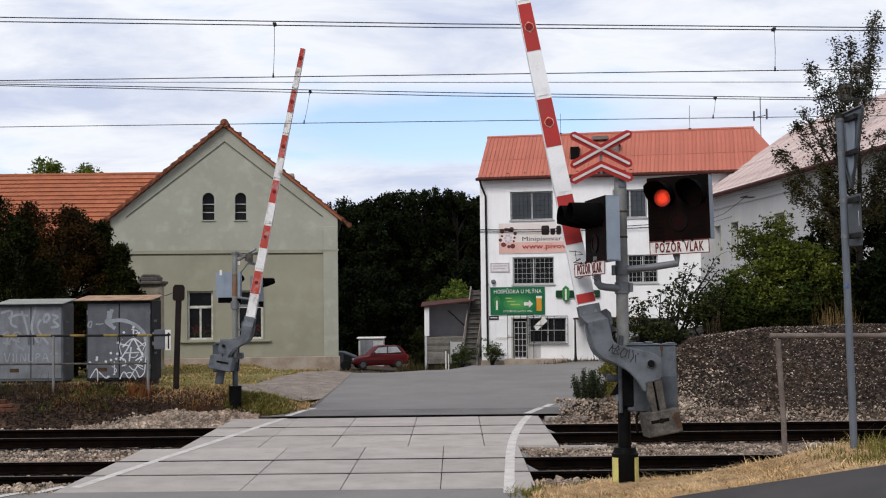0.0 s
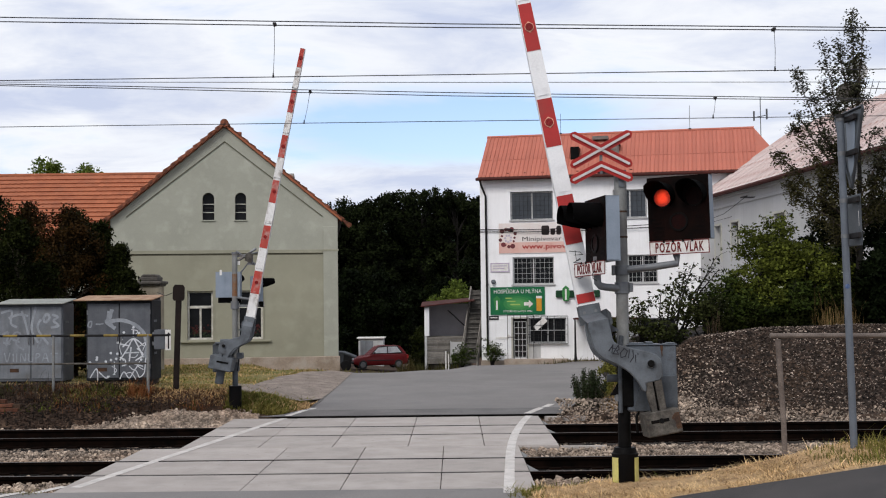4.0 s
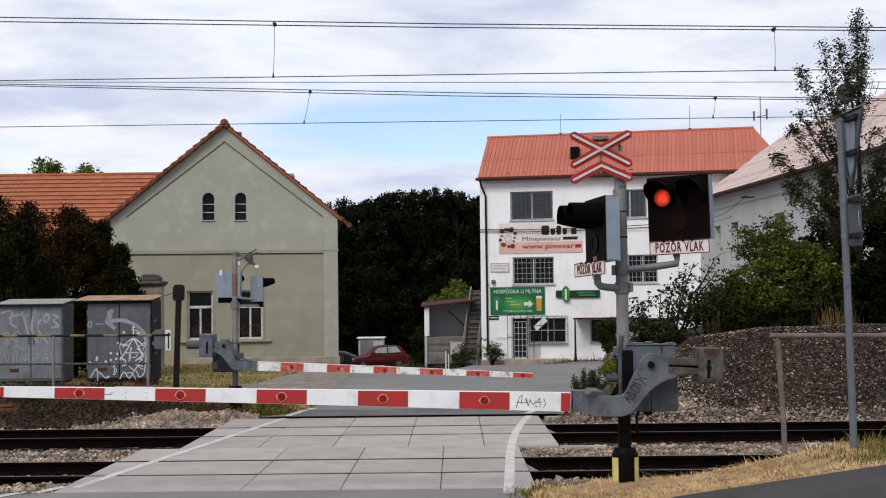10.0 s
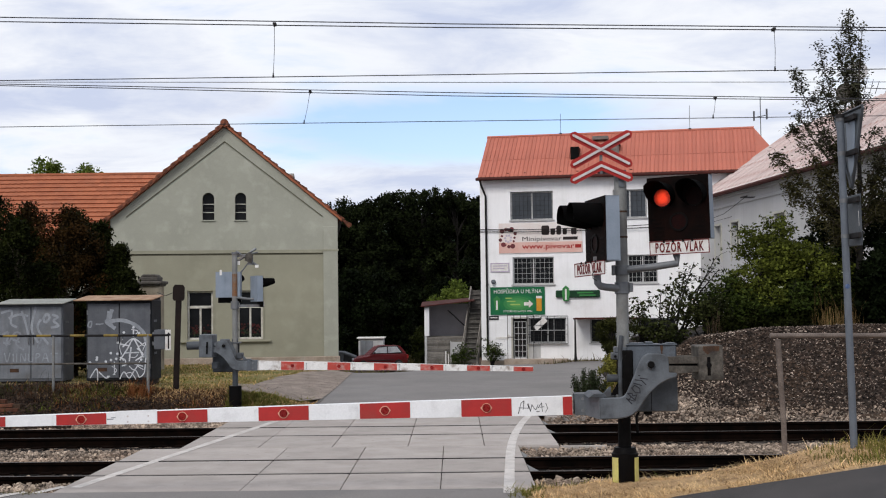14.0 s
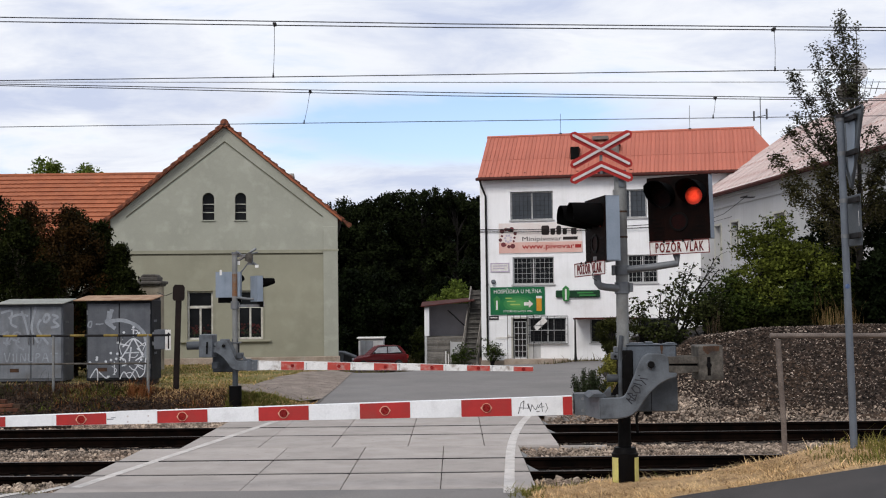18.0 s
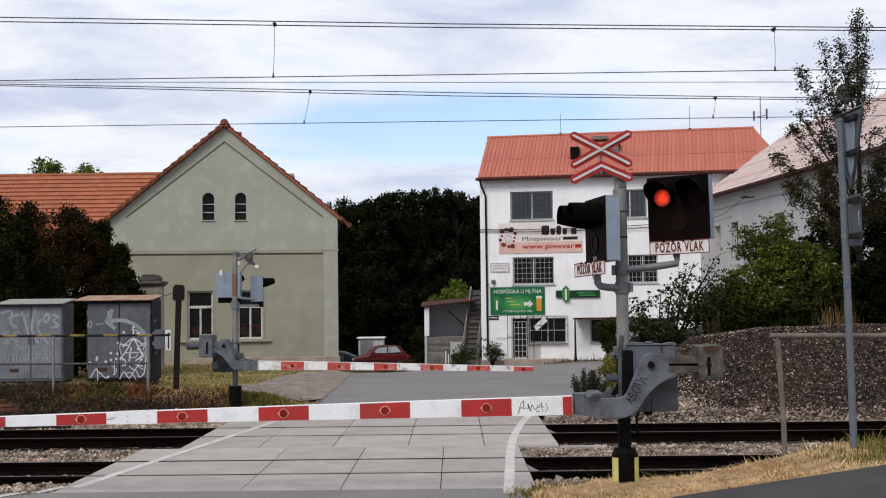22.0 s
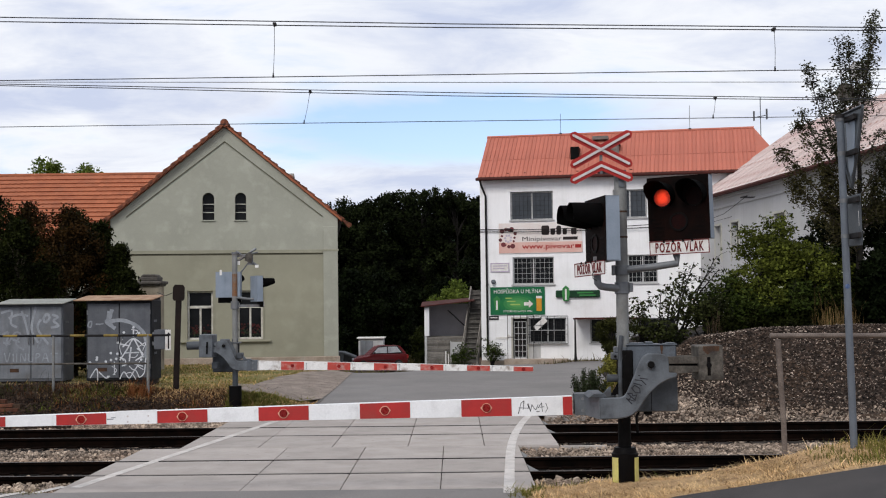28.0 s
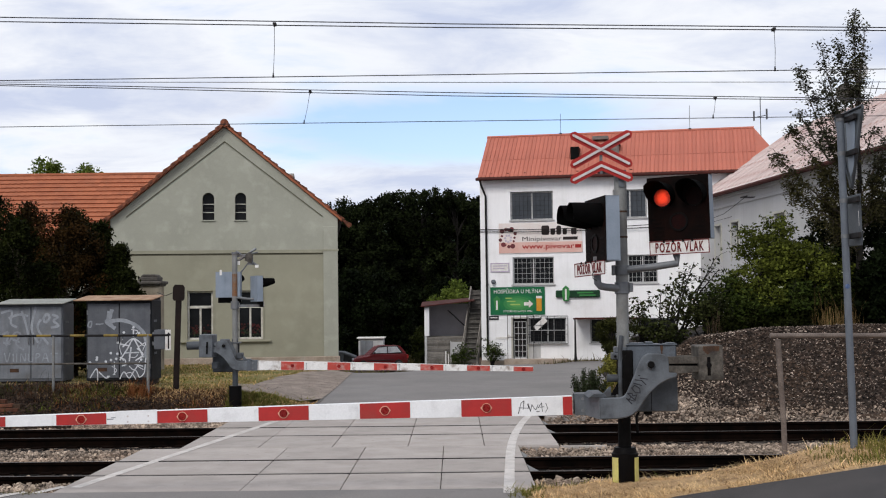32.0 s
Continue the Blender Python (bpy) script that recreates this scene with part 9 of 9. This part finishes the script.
# the birch: a still trunk, and boughs that sway
def birch(m):
    t = thing("birch_tree", m, "slender birch with plumes of small leaves swaying in wind", "tree")
    rng = np.random.default_rng(77)
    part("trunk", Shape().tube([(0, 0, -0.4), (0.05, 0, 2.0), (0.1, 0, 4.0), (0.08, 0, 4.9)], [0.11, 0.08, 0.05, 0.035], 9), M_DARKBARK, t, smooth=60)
    boughs = []
    # root x and height, reach to the side and up, droop of the twigs, share of the sway, twigs
    spec = [(0.10, 4.6, -0.14, 3.25, -0.15, 1.0, 44), (0.06, 5.5, 0.12, 1.95, -0.1, 1.0, 12), (0.08, 5.0, 0.10, 1.7, -0.1, 0.9, 10), (0.04, 5.3, -0.55, 1.75, -0.1, 0.95, 18), (0.08, 4.0, 0.34, 1.0, 0.1, 0.8, 8), (0.06, 4.9, -0.3, 1.6, 0.0, 0.9, 16),
            (-0.02, 4.2, -0.93, 2.80, -0.1, 0.8, 26), (-0.35, 4.9, -0.45, 1.25, 0.0, 0.75, 16),
            (-0.05, 3.4, -1.45, 2.95, -0.1, 0.55, 28), (-0.6, 4.2, -0.75, 1.15, 0.0, 0.5, 18), (-0.3, 3.8, -0.75, 2.0, 0.0, 0.55, 20), (-0.2, 3.9, -0.35, 1.7, 0.1, 0.6, 18),
            (0.0, 3.2, -1.5, 1.9, 0.4, 0.35, 26), (-0.1, 2.7, -1.85, 1.75, 0.8, 0.3, 26), (-0.1, 2.4, -1.55, 1.3, 1.0, 0.25, 24), (0.0, 2.6, -0.9, 1.6, 0.8, 0.25, 24), (0.0, 2.0, -0.75, 1.4, 1.0, 0.2, 24), (0.0, 3.2, -0.5, 1.4, 0.6, 0.35, 22),
            (0.08, 3.3, 0.52, 1.35, 0.1, 0.5, 14), (0.06, 2.8, 1.05, 1.75, 0.2, 0.4, 20), (0.06, 2.5, 1.45, 1.75, 0.5, 0.3, 26), (0.05, 2.5, 1.5, 1.4, 0.5, 0.2, 16), (0.05, 2.8, 0.6, 1.5, 0.6, 0.25, 18), (0.05, 2.5, 0.95, 1.4, 0.5, 0.15, 12), (0.05, 2.2, -0.5, 1.3, 0.7, 0.15, 12), (0.05, 2.4, 0.4, 1.3, 0.5, 0.15, 10)]
    for i, (x, z, dx, dz, droop, share, twigs) in enumerate(spec):
        bs = Shape()
        tip = Vector((dx, rng.uniform(-0.4, 0.4), dz))
        mid = tip * 0.5 + Vector((0.10 * dx, 0, 0.04 * dz))
        bs.tube([(0, 0, 0), mid, tip], [0.026, 0.015, 0.004], 6, caps=False)
        pts = []
        for j in range(int(twigs * (1.7 if droop < 0.3 else 1.2))):
            u = rng.uniform(0.12, 1.0)
            a = mid * (u * 2) if u < 0.5 else mid.lerp(tip, u * 2 - 1)
            wide = (0.46 if droop < 0.3 else 0.48) * (1.15 - 0.8 * u)
            d = Vector((rng.normal(0, 0.7), rng.normal(0, 0.7), 0.75 - 1.5 * max(0, droop) * rng.uniform(0.5, 1.2))).normalized() * rng.uniform(0.5, 1.1) * max(0.14, wide)
            b = a + d * 0.55 + Vector((0, 0, 0.03))
            c = a + d + Vector((0, 0, -0.35 * max(0, droop) * rng.uniform(0.4, 1)))
            bs.tube([a, b, c], [0.006, 0.004, 0.002], 4, caps=False)
            for k in range(19 if droop < 0.3 else 44):
                w = rng.uniform(0.1, 1)
                p = a.lerp(b, w * 2) if w < 0.5 else b.lerp(c, w * 2 - 1)
                pts.append(p + Vector(rng.normal(0, 0.068 if droop < 0.3 else 0.07, 3)))
        bough = part("bough", bs, M_BARK, t, m=pose(x, 0, z), smooth=60, fix=False)
        leaf_mesh("leaves", pts, 0.078, M_BIRCHLEAF if droop < 0.3 else M_BIRCHLOW, 200 + i, flat=0.55, aspect=0.48, parent=bough)
        boughs.append((bough, (x, 0, z), i, share))
    return t, boughs


birch_tree, birch_boughs = birch(pose(9.75, 30.3, 1.35))
# the wind: degrees by which the top leans, second by second
GUSTS = ((0, 12), (1, 7), (2, 1), (3, 0.5), (4.5, 3), (6, 0.5), (7, 1.8), (8, 3.5), (9, 6.4), (10, 3.5), (11, -0.8), (12, -0.5), (13, -1), (14, 1.2), (15.3, -1), (16.5, -3), (18, -3.4), (19, -7), (20, -4.4), (21, -3), (22, 3.7), (23, 0), (24, 1.4), (25, 2.3), (26.5, 8), (28, 11.5), (28.5, 9.5), (29, 7), (29.5, 3.5), (30, 1.8), (31, 0.8), (32, 2.3))


def wind(t):
    for (ta, a), (tb, b) in zip(GUSTS, GUSTS[1:]):
        if ta <= t <= tb:
            return a + (b - a) * smooth_step(ta, tb, t)
    return 0.0


def sway():
    for ob, (x, y, z), i, share in birch_boughs:
        rows = []
        for k in range(65):
            t = k * 0.5
            a = share * wind(t) + 0.8 * math.sin(2.6 * t + 0.8 * i)
            rows.append((t, pose(x, y, z, 0.8 * math.sin(2.1 * t + i), a, 0)))
        walk(ob, rows)


SWAYING.append(sway)


# grass, weeds and straw
M_LAWN = material("dry_lawn", (0.20, 0.165, 0.065), (0.115, 0.115, 0.038), scale=1.1, rough=1, grain=55, grain_amount=0.4, bump=0.8, world_space=True, bump_scale=0.02, dirt=(0.24, 0.18, 0.09), dirt_amount=0.6, dirt_scale=0.6)
M_WALLWEED = leafy("dark_green_weeds", (0.055, 0.060, 0.022), (0.10, 0.075, 0.03), 0.8, 0.15)
M_STRAWPALE = leafy("pale_straw", (0.80, 0.58, 0.325), (0.45, 0.305, 0.155), 0.8, 0.2)
M_DOCK = leafy("grey_brown_dock_stalks", (0.095, 0.068, 0.042), (0.05, 0.036, 0.024), 0.9, 0.1)
M_DRYTALL = leafy("tall_dry_grass", (0.22, 0.145, 0.06), (0.11, 0.07, 0.032), 0.8, 0.2)


def blades(name, places, mat, seed, label, category, h=0.12, w=0.008, lean=0.5):
    rng = np.random.default_rng(seed)
    p = np.asarray(places, dtype=float)
    n = len(p)
    a = rng.uniform(0, 2 * np.pi, n)
    H = (h * rng.lognormal(0, 0.4, n))[:, None]
    d = np.stack([np.cos(a), np.sin(a), np.zeros(n)], 1)
    side = np.stack([-np.sin(a), np.cos(a), np.zeros(n)], 1) * w
    bend = d * H * (lean * rng.uniform(0, 1.6, n))[:, None]
    up = np.array([0, 0, 1.0])
    v = np.stack([p - side, p + side, p + up * H * 0.6 + bend * 0.4 - side * 0.8, p + up * H * 0.6 + bend * 0.4 + side * 0.8, p + up * H * 0.95 + bend], 1)
    me = bpy.data.meshes.new(name)
    me.vertices.add(5 * n)
    me.vertices.foreach_set("co", v.reshape(-1).astype(np.float32))
    f = (np.array([0, 1, 3, 0, 3, 2, 2, 3, 4])[None] + 5 * np.arange(n)[:, None]).reshape(-1)
    me.loops.add(9 * n)
    me.loops.foreach_set("vertex_index", f.astype(np.int32))
    me.polygons.add(3 * n)
    me.polygons.foreach_set("loop_start", np.arange(0, 9 * n, 3, dtype=np.int32))
    me.update(calc_edges=True)
    me.materials.append(mat)
    return tagged(new(name, me), label, category, kind="stuff")


def scatter(n, seed, box, keep, z_of=None, patch=0.0):
    rng = random.Random(seed)
    out = []
    while len(out) < n:
        x, y = rng.uniform(box[0], box[1]), rng.uniform(box[2], box[3])
        if not keep(x, y):
            continue
        if patch and noise.noise(Vector((x * 0.8, y * 0.8, seed))) < rng.uniform(-0.5, 0.5) * patch:
            continue
        out.append((x, y, (z_of or ground_z)(x, y)))
    return out


def bank_edge(x):
    return 12.95 - 0.395 * (x - 2.3)


def on_bank(x, y):
    return y > (bank_edge(x) + 0.05 if x > 2.25 else 12.2) and y < 15.55


def straw_edge(x, y):
    """Where the straw gives way to the road."""
    return x > 0.84 + 0.10 * noise.noise(Vector((y * 2.3, 0, 8))) + 0.9 * (1 - smooth_step(12.0, 14.6, y))


straw_mat = ground_grid("matted_grass", span(0.6, 8.0, 0.10), span(9.0, 15.35, 0.10), M_STRAWMAT, 0.014, lambda x, y: (on_bank(x, y) or bank_edge(x) - 0.4 < y < 15.5) and straw_edge(x, y), rough=0.02)
tagged(straw_mat, "matted straw-yellow dry grass covering the bank", "grass", kind="stuff")
blades("dry_grass", scatter(30000, 1, (0.75, 6.5, 9.5, 15.6), lambda x, y: on_bank(x, y) and straw_edge(x, y)), M_STRAW, 1, "cropped straw-yellow dry grass on the bank by the footpath", "grass", 0.020, 0.0036, 3.2)
blades("dry_grass", scatter(15000, 33, (0.75, 6.5, 9.5, 15.6), lambda x, y: on_bank(x, y) and straw_edge(x, y), patch=1.6), M_STRAWPALE, 33, "longer pale matted straw on the bank", "grass", 0.026, 0.003, 3.6)
blades("dry_grass", scatter(5200, 58, (0.9, 6.5, 9.5, 15.5), lambda x, y: on_bank(x, y) and straw_edge(x, y) and noise.noise(Vector((x * 2.6, y * 3.4, 17))) > 0.12), M_STRAWPALE, 58, "raised tufts of bleached straw on the bank", "grass", 0.05, 0.0035, 2.0)
# Dark brown blades stand for the shadows among the straw tufts.
blades("dead_weeds", scatter(4200, 59, (0.9, 6.5, 9.5, 15.5), lambda x, y: on_bank(x, y) and straw_edge(x, y) and noise.noise(Vector((x * 2.2, y * 3.0, 27))) > 0.15), M_DEADWEED, 59, "brown blades added as shadows among the straw tufts", "weeds", 0.022, 0.004, 3.0)
blades("grass", scatter(900, 34, (4.0, 6.0, 12.6, 14.2), lambda x, y: on_bank(x, y) and noise.noise(Vector((x * 2.2, y * 2.2, 3))) > 0.05), M_GRASS, 34, "green tufts round the sign post", "grass", 0.09, 0.005, 0.9)
blades("grass", scatter(1300, 2, (0.7, 6.5, 9.5, 15.5), lambda x, y: on_bank(x, y) and (x > 4.0 or x < 1.0 or y > 15.2), patch=1.0), M_GRASS, 2, "green tufts on the bank edge", "grass", 0.07, 0.006, 1.0)
blades("grass", scatter(260, 3, (-5.6, -5.05, 15.2, 15.7), lambda x, y: True), M_GRASS, 3, "green tufts beside the deck", "grass", 0.06, 0.005, 1.0)
blades("grass", scatter(700, 54, (4.55, 5.7, 12.7, 14.6), lambda x, y: on_bank(x, y) and noise.noise(Vector((x * 1.8, y * 1.8, 5))) > -0.05), M_GRASS, 54, "taller green grass on the bank beside the sign post", "grass", 0.13, 0.006, 0.8)
blades("grass", scatter(420, 53, (0.62, 1.15, 14.6, 15.3), lambda x, y: x < 1.1 - 0.4 * (15.3 - y)), M_GRASS, 53, "green weeds between the road edge and the deck", "weeds", 0.055, 0.006, 1.2)
left_ok = lambda x, y: x < -3.3 and y > 26.3 and drive_side(x, y) > 0.12 * noise.noise(Vector((x * 3, y * 2, 7)))
blades("grass", scatter(22000, 4, (-13, -3.4, 25.6, 44.8), lambda x, y: left_ok(x, y) and y > 26.6 + 0.5 * noise.noise(Vector((x, 0, 9))), patch=1.0), M_GRASS, 4, "patchy green lawn before the house", "grass", 0.05, 0.011, 1.0)
blades("dry_grass", scatter(18000, 5, (-13, -3.4, 25.3, 44.8), left_ok, patch=1.0), M_STRAW, 5, "dry yellow grass among the green", "grass", 0.05, 0.010, 1.2)
lawn = ground_grid("lawn", span(-13, -3.2, 0.2), span(26.5, 44.8, 0.2), M_LAWN, 0.022, lambda x, y: left_ok(x, y) and y > 26.75 + 0.35 * noise.noise(Vector((x * 1.3, 0, 9))), rough=0.03)
tagged(lawn, "patchy yellow-green lawn before the house", "lawn", kind="structure")


def on_left_bank(x, y):
    return y > 25.15 - 0.10 * (x + 6) * (x < -6) + 0.2 * noise.noise(Vector((x * 1.7, y, 4))) and y < 26.6


blades("grass", scatter(2600, 55, (-5.9, -3.3, 27.2, 31.5), lambda x, y: -0.22 < drive_side(x, y) - 0.2 * noise.noise(Vector((x * 3, y * 3, 1))) < 0.10 and x < -3.35), M_GRASS, 55, "short grass fringing the gravel drive", "grass", 0.045, 0.009, 1.3)
blades("dry_grass", scatter(1800, 56, (-6.2, -3.3, 25.9, 28.5), lambda x, y: True, patch=1.6), M_STRAW, 56, "dry yellow grass on the verge by the mast", "grass", 0.04, 0.008, 1.6)
blades("dead_weeds", scatter(6500, 6, (-9.2, -4.2, 24.9, 26.6), on_left_bank, patch=1.6), M_DEADWEED, 6, "low brown dead weeds on the track bank", "weeds", 0.040, 0.007, 2.0)
blades("dead_weeds", scatter(5000, 26, (-11, -7.0, 24.9, 26.6), on_left_bank, patch=1.2), M_GREYTWIG, 26, "grey dry stalks matted on the track bank", "weeds", 0.06, 0.005, 2.2)
blades("dry_grass", scatter(3200, 27, (-8.6, -4.0, 25.5, 26.9), on_left_bank, patch=2.0), M_STRAW, 27, "short dry yellow grass on the track bank", "grass", 0.035, 0.008, 1.8)
blades("grass", scatter(5200, 28, (-4.7, -3.15, 25.35, 28.3), lambda x, y: x < -3.55 + 0.16 * (y - 25.3) and drive_side(x, y) > 0.03, patch=0.8), M_GRASS, 28, "green and yellow verge beside the far mast", "grass", 0.07, 0.010, 1.2)
blades("dry_grass", scatter(1500, 29, (-4.4, -3.15, 25.5, 28.6), lambda x, y: x < -3.55 + 0.16 * (y - 25.3) and drive_side(x, y) > 0.03, patch=1.2), M_STRAW, 29, "dry yellow grass in the verge", "grass", 0.05, 0.010, 1.3)
blades("dead_weeds", scatter(260, 7, (-6.75, -6.3, 25.75, 26.15), lambda x, y: True), M_RUSSETWEED, 7, "tuft of tall orange-brown weeds before the cabinets", "weeds", 0.20, 0.005, 0.7)
blades("dead_weeds", scatter(200, 8, (-9.1, -8.0, 25.6, 26.1), lambda x, y: True), M_GREYTWIG, 8, "grey dry stalks before the cabinets", "weeds", 0.22, 0.004, 1.4)
blades("grass", scatter(420, 9, (-8.3, -7.2, 25.5, 26.1), lambda x, y: True, patch=2.2), M_GRASS, 9, "green weeds on the track bank", "grass", 0.06, 0.007, 1.3)
blades("weeds", scatter(900, 51, (-9.5, -4.6, 25.2, 26.4), lambda x, y: noise.noise(Vector((x * 1.3, y * 1.6, 12))) > 0.16, patch=1.0), M_BUSHLEAF, 51, "scattered green weeds among the dead stalks", "weeds", 0.065, 0.008, 1.2)
blades("dead_weeds", scatter(700, 52, (-9.5, -5.0, 25.2, 26.3), lambda x, y: noise.noise(Vector((x * 1.1, y * 1.4, 21))) > 0.12, patch=1.0), M_RUSSETWEED, 52, "orange-brown tufts among the dead weeds", "weeds", 0.07, 0.006, 1.1)
blades("dry_grass", scatter(120, 10, (8.35, 9.35, 28.7, 29.5), lambda x, y: True, bank_z), M_DRYTALL, 10, "tall straw-coloured grass on the gravel bank", "grass", 0.50, 0.0045, 0.3)
blades("dry_grass", scatter(26, 11, (5.74, 6.10, 28.5, 28.7), lambda x, y: True, bank_z), M_DOCK, 11, "brown dry dock stalks on the gravel bank", "weeds", 0.45, 0.0045, 0.4)


def sprig_bush(m, n, spread, height, leaf, mat, label, seed):
    """A bush of many upright shoots clothed in short narrow leaves."""
    rng = np.random.default_rng(seed)
    t = thing("sprig_bush", m, label, "bush")
    st, pts = Shape(), []
    for i in range(n):
        a, r = rng.uniform(0, 2 * np.pi), spread * math.sqrt(rng.uniform(0, 1))
        foot = Vector((r * math.cos(a) * 0.55, r * math.sin(a) * 0.55, -0.05))
        h = height * rng.uniform(0.55, 1.0) * (1.05 - 0.35 * r / spread)
        tip = Vector((r * math.cos(a) + rng.normal(0, 0.03), r * math.sin(a) + rng.normal(0, 0.03), h))
        mid = foot.lerp(tip, 0.5) + Vector((math.cos(a), math.sin(a), 0)) * 0.03
        st.tube([foot, mid, tip], [0.007, 0.005, 0.002], 4, caps=False)
        for k in range(int(150 * h / height)):
            w = rng.uniform(0.03, 1) ** 0.8
            p = foot.lerp(mid, w * 2) if w < 0.5 else mid.lerp(tip, w * 2 - 1)
            pts.append(p + Vector(rng.normal(0, 0.012 + 0.018 * (1 - w), 3)))
    part("branchwork", st, M_BARK, t, smooth=60, fix=False)
    leaf_mesh("foliage", pts, leaf, mat, seed + 1, aspect=0.28, parent=t)
    return t


sprig_bush(pose(2.78, 26.1, 0.12), 64, 0.37, 0.84, 0.06, M_ROSEMARY, "dark grey-green bush of upright sprigs beside the road", 12)
blades("weeds", scatter(160, 30, (3.0, 3.5, 25.9, 26.4), lambda x, y: True), M_STRAW, 30, "dry yellow stalks beside the bush", "weeds", 0.30, 0.006, 0.7)
blades("grass", scatter(900, 13, (1.0, 9.0, 56.0, 58.6), lambda x, y: y > 57.6 - 0.19 * x and y < 58.4 - 0.19 * x, patch=2.2), M_WALLWEED, 13, "dark weeds along the foot of the mill wall", "weeds", 0.14, 0.016, 0.7)
blades("dry_grass", scatter(900, 31, (-2.9, -1.2, 62.0, 64.5), lambda x, y: True), M_WALLWEED, 31, "dark green weeds behind the road beside the car", "weeds", 0.42, 0.012, 0.4)
blades("grass", scatter(700, 32, (-1.4, 0.2, 57.6, 60.0), lambda x, y: True, patch=1.5), M_WALLWEED, 32, "weeds before the shed", "weeds", 0.40, 0.014, 0.5)
blades("grass", scatter(2500, 14, (-3.9, -3.0, 42, 60), lambda x, y: True), M_GRASS, 14, "grass along the road beyond the crest", "grass", 0.18, 0.02, 0.7)
sprig_bush(pose(3.46, 15.35, 0.0), 9, 0.07, 0.26, 0.05, M_MIDLEAF, "small green weed beside the near rail", 41)
motions()
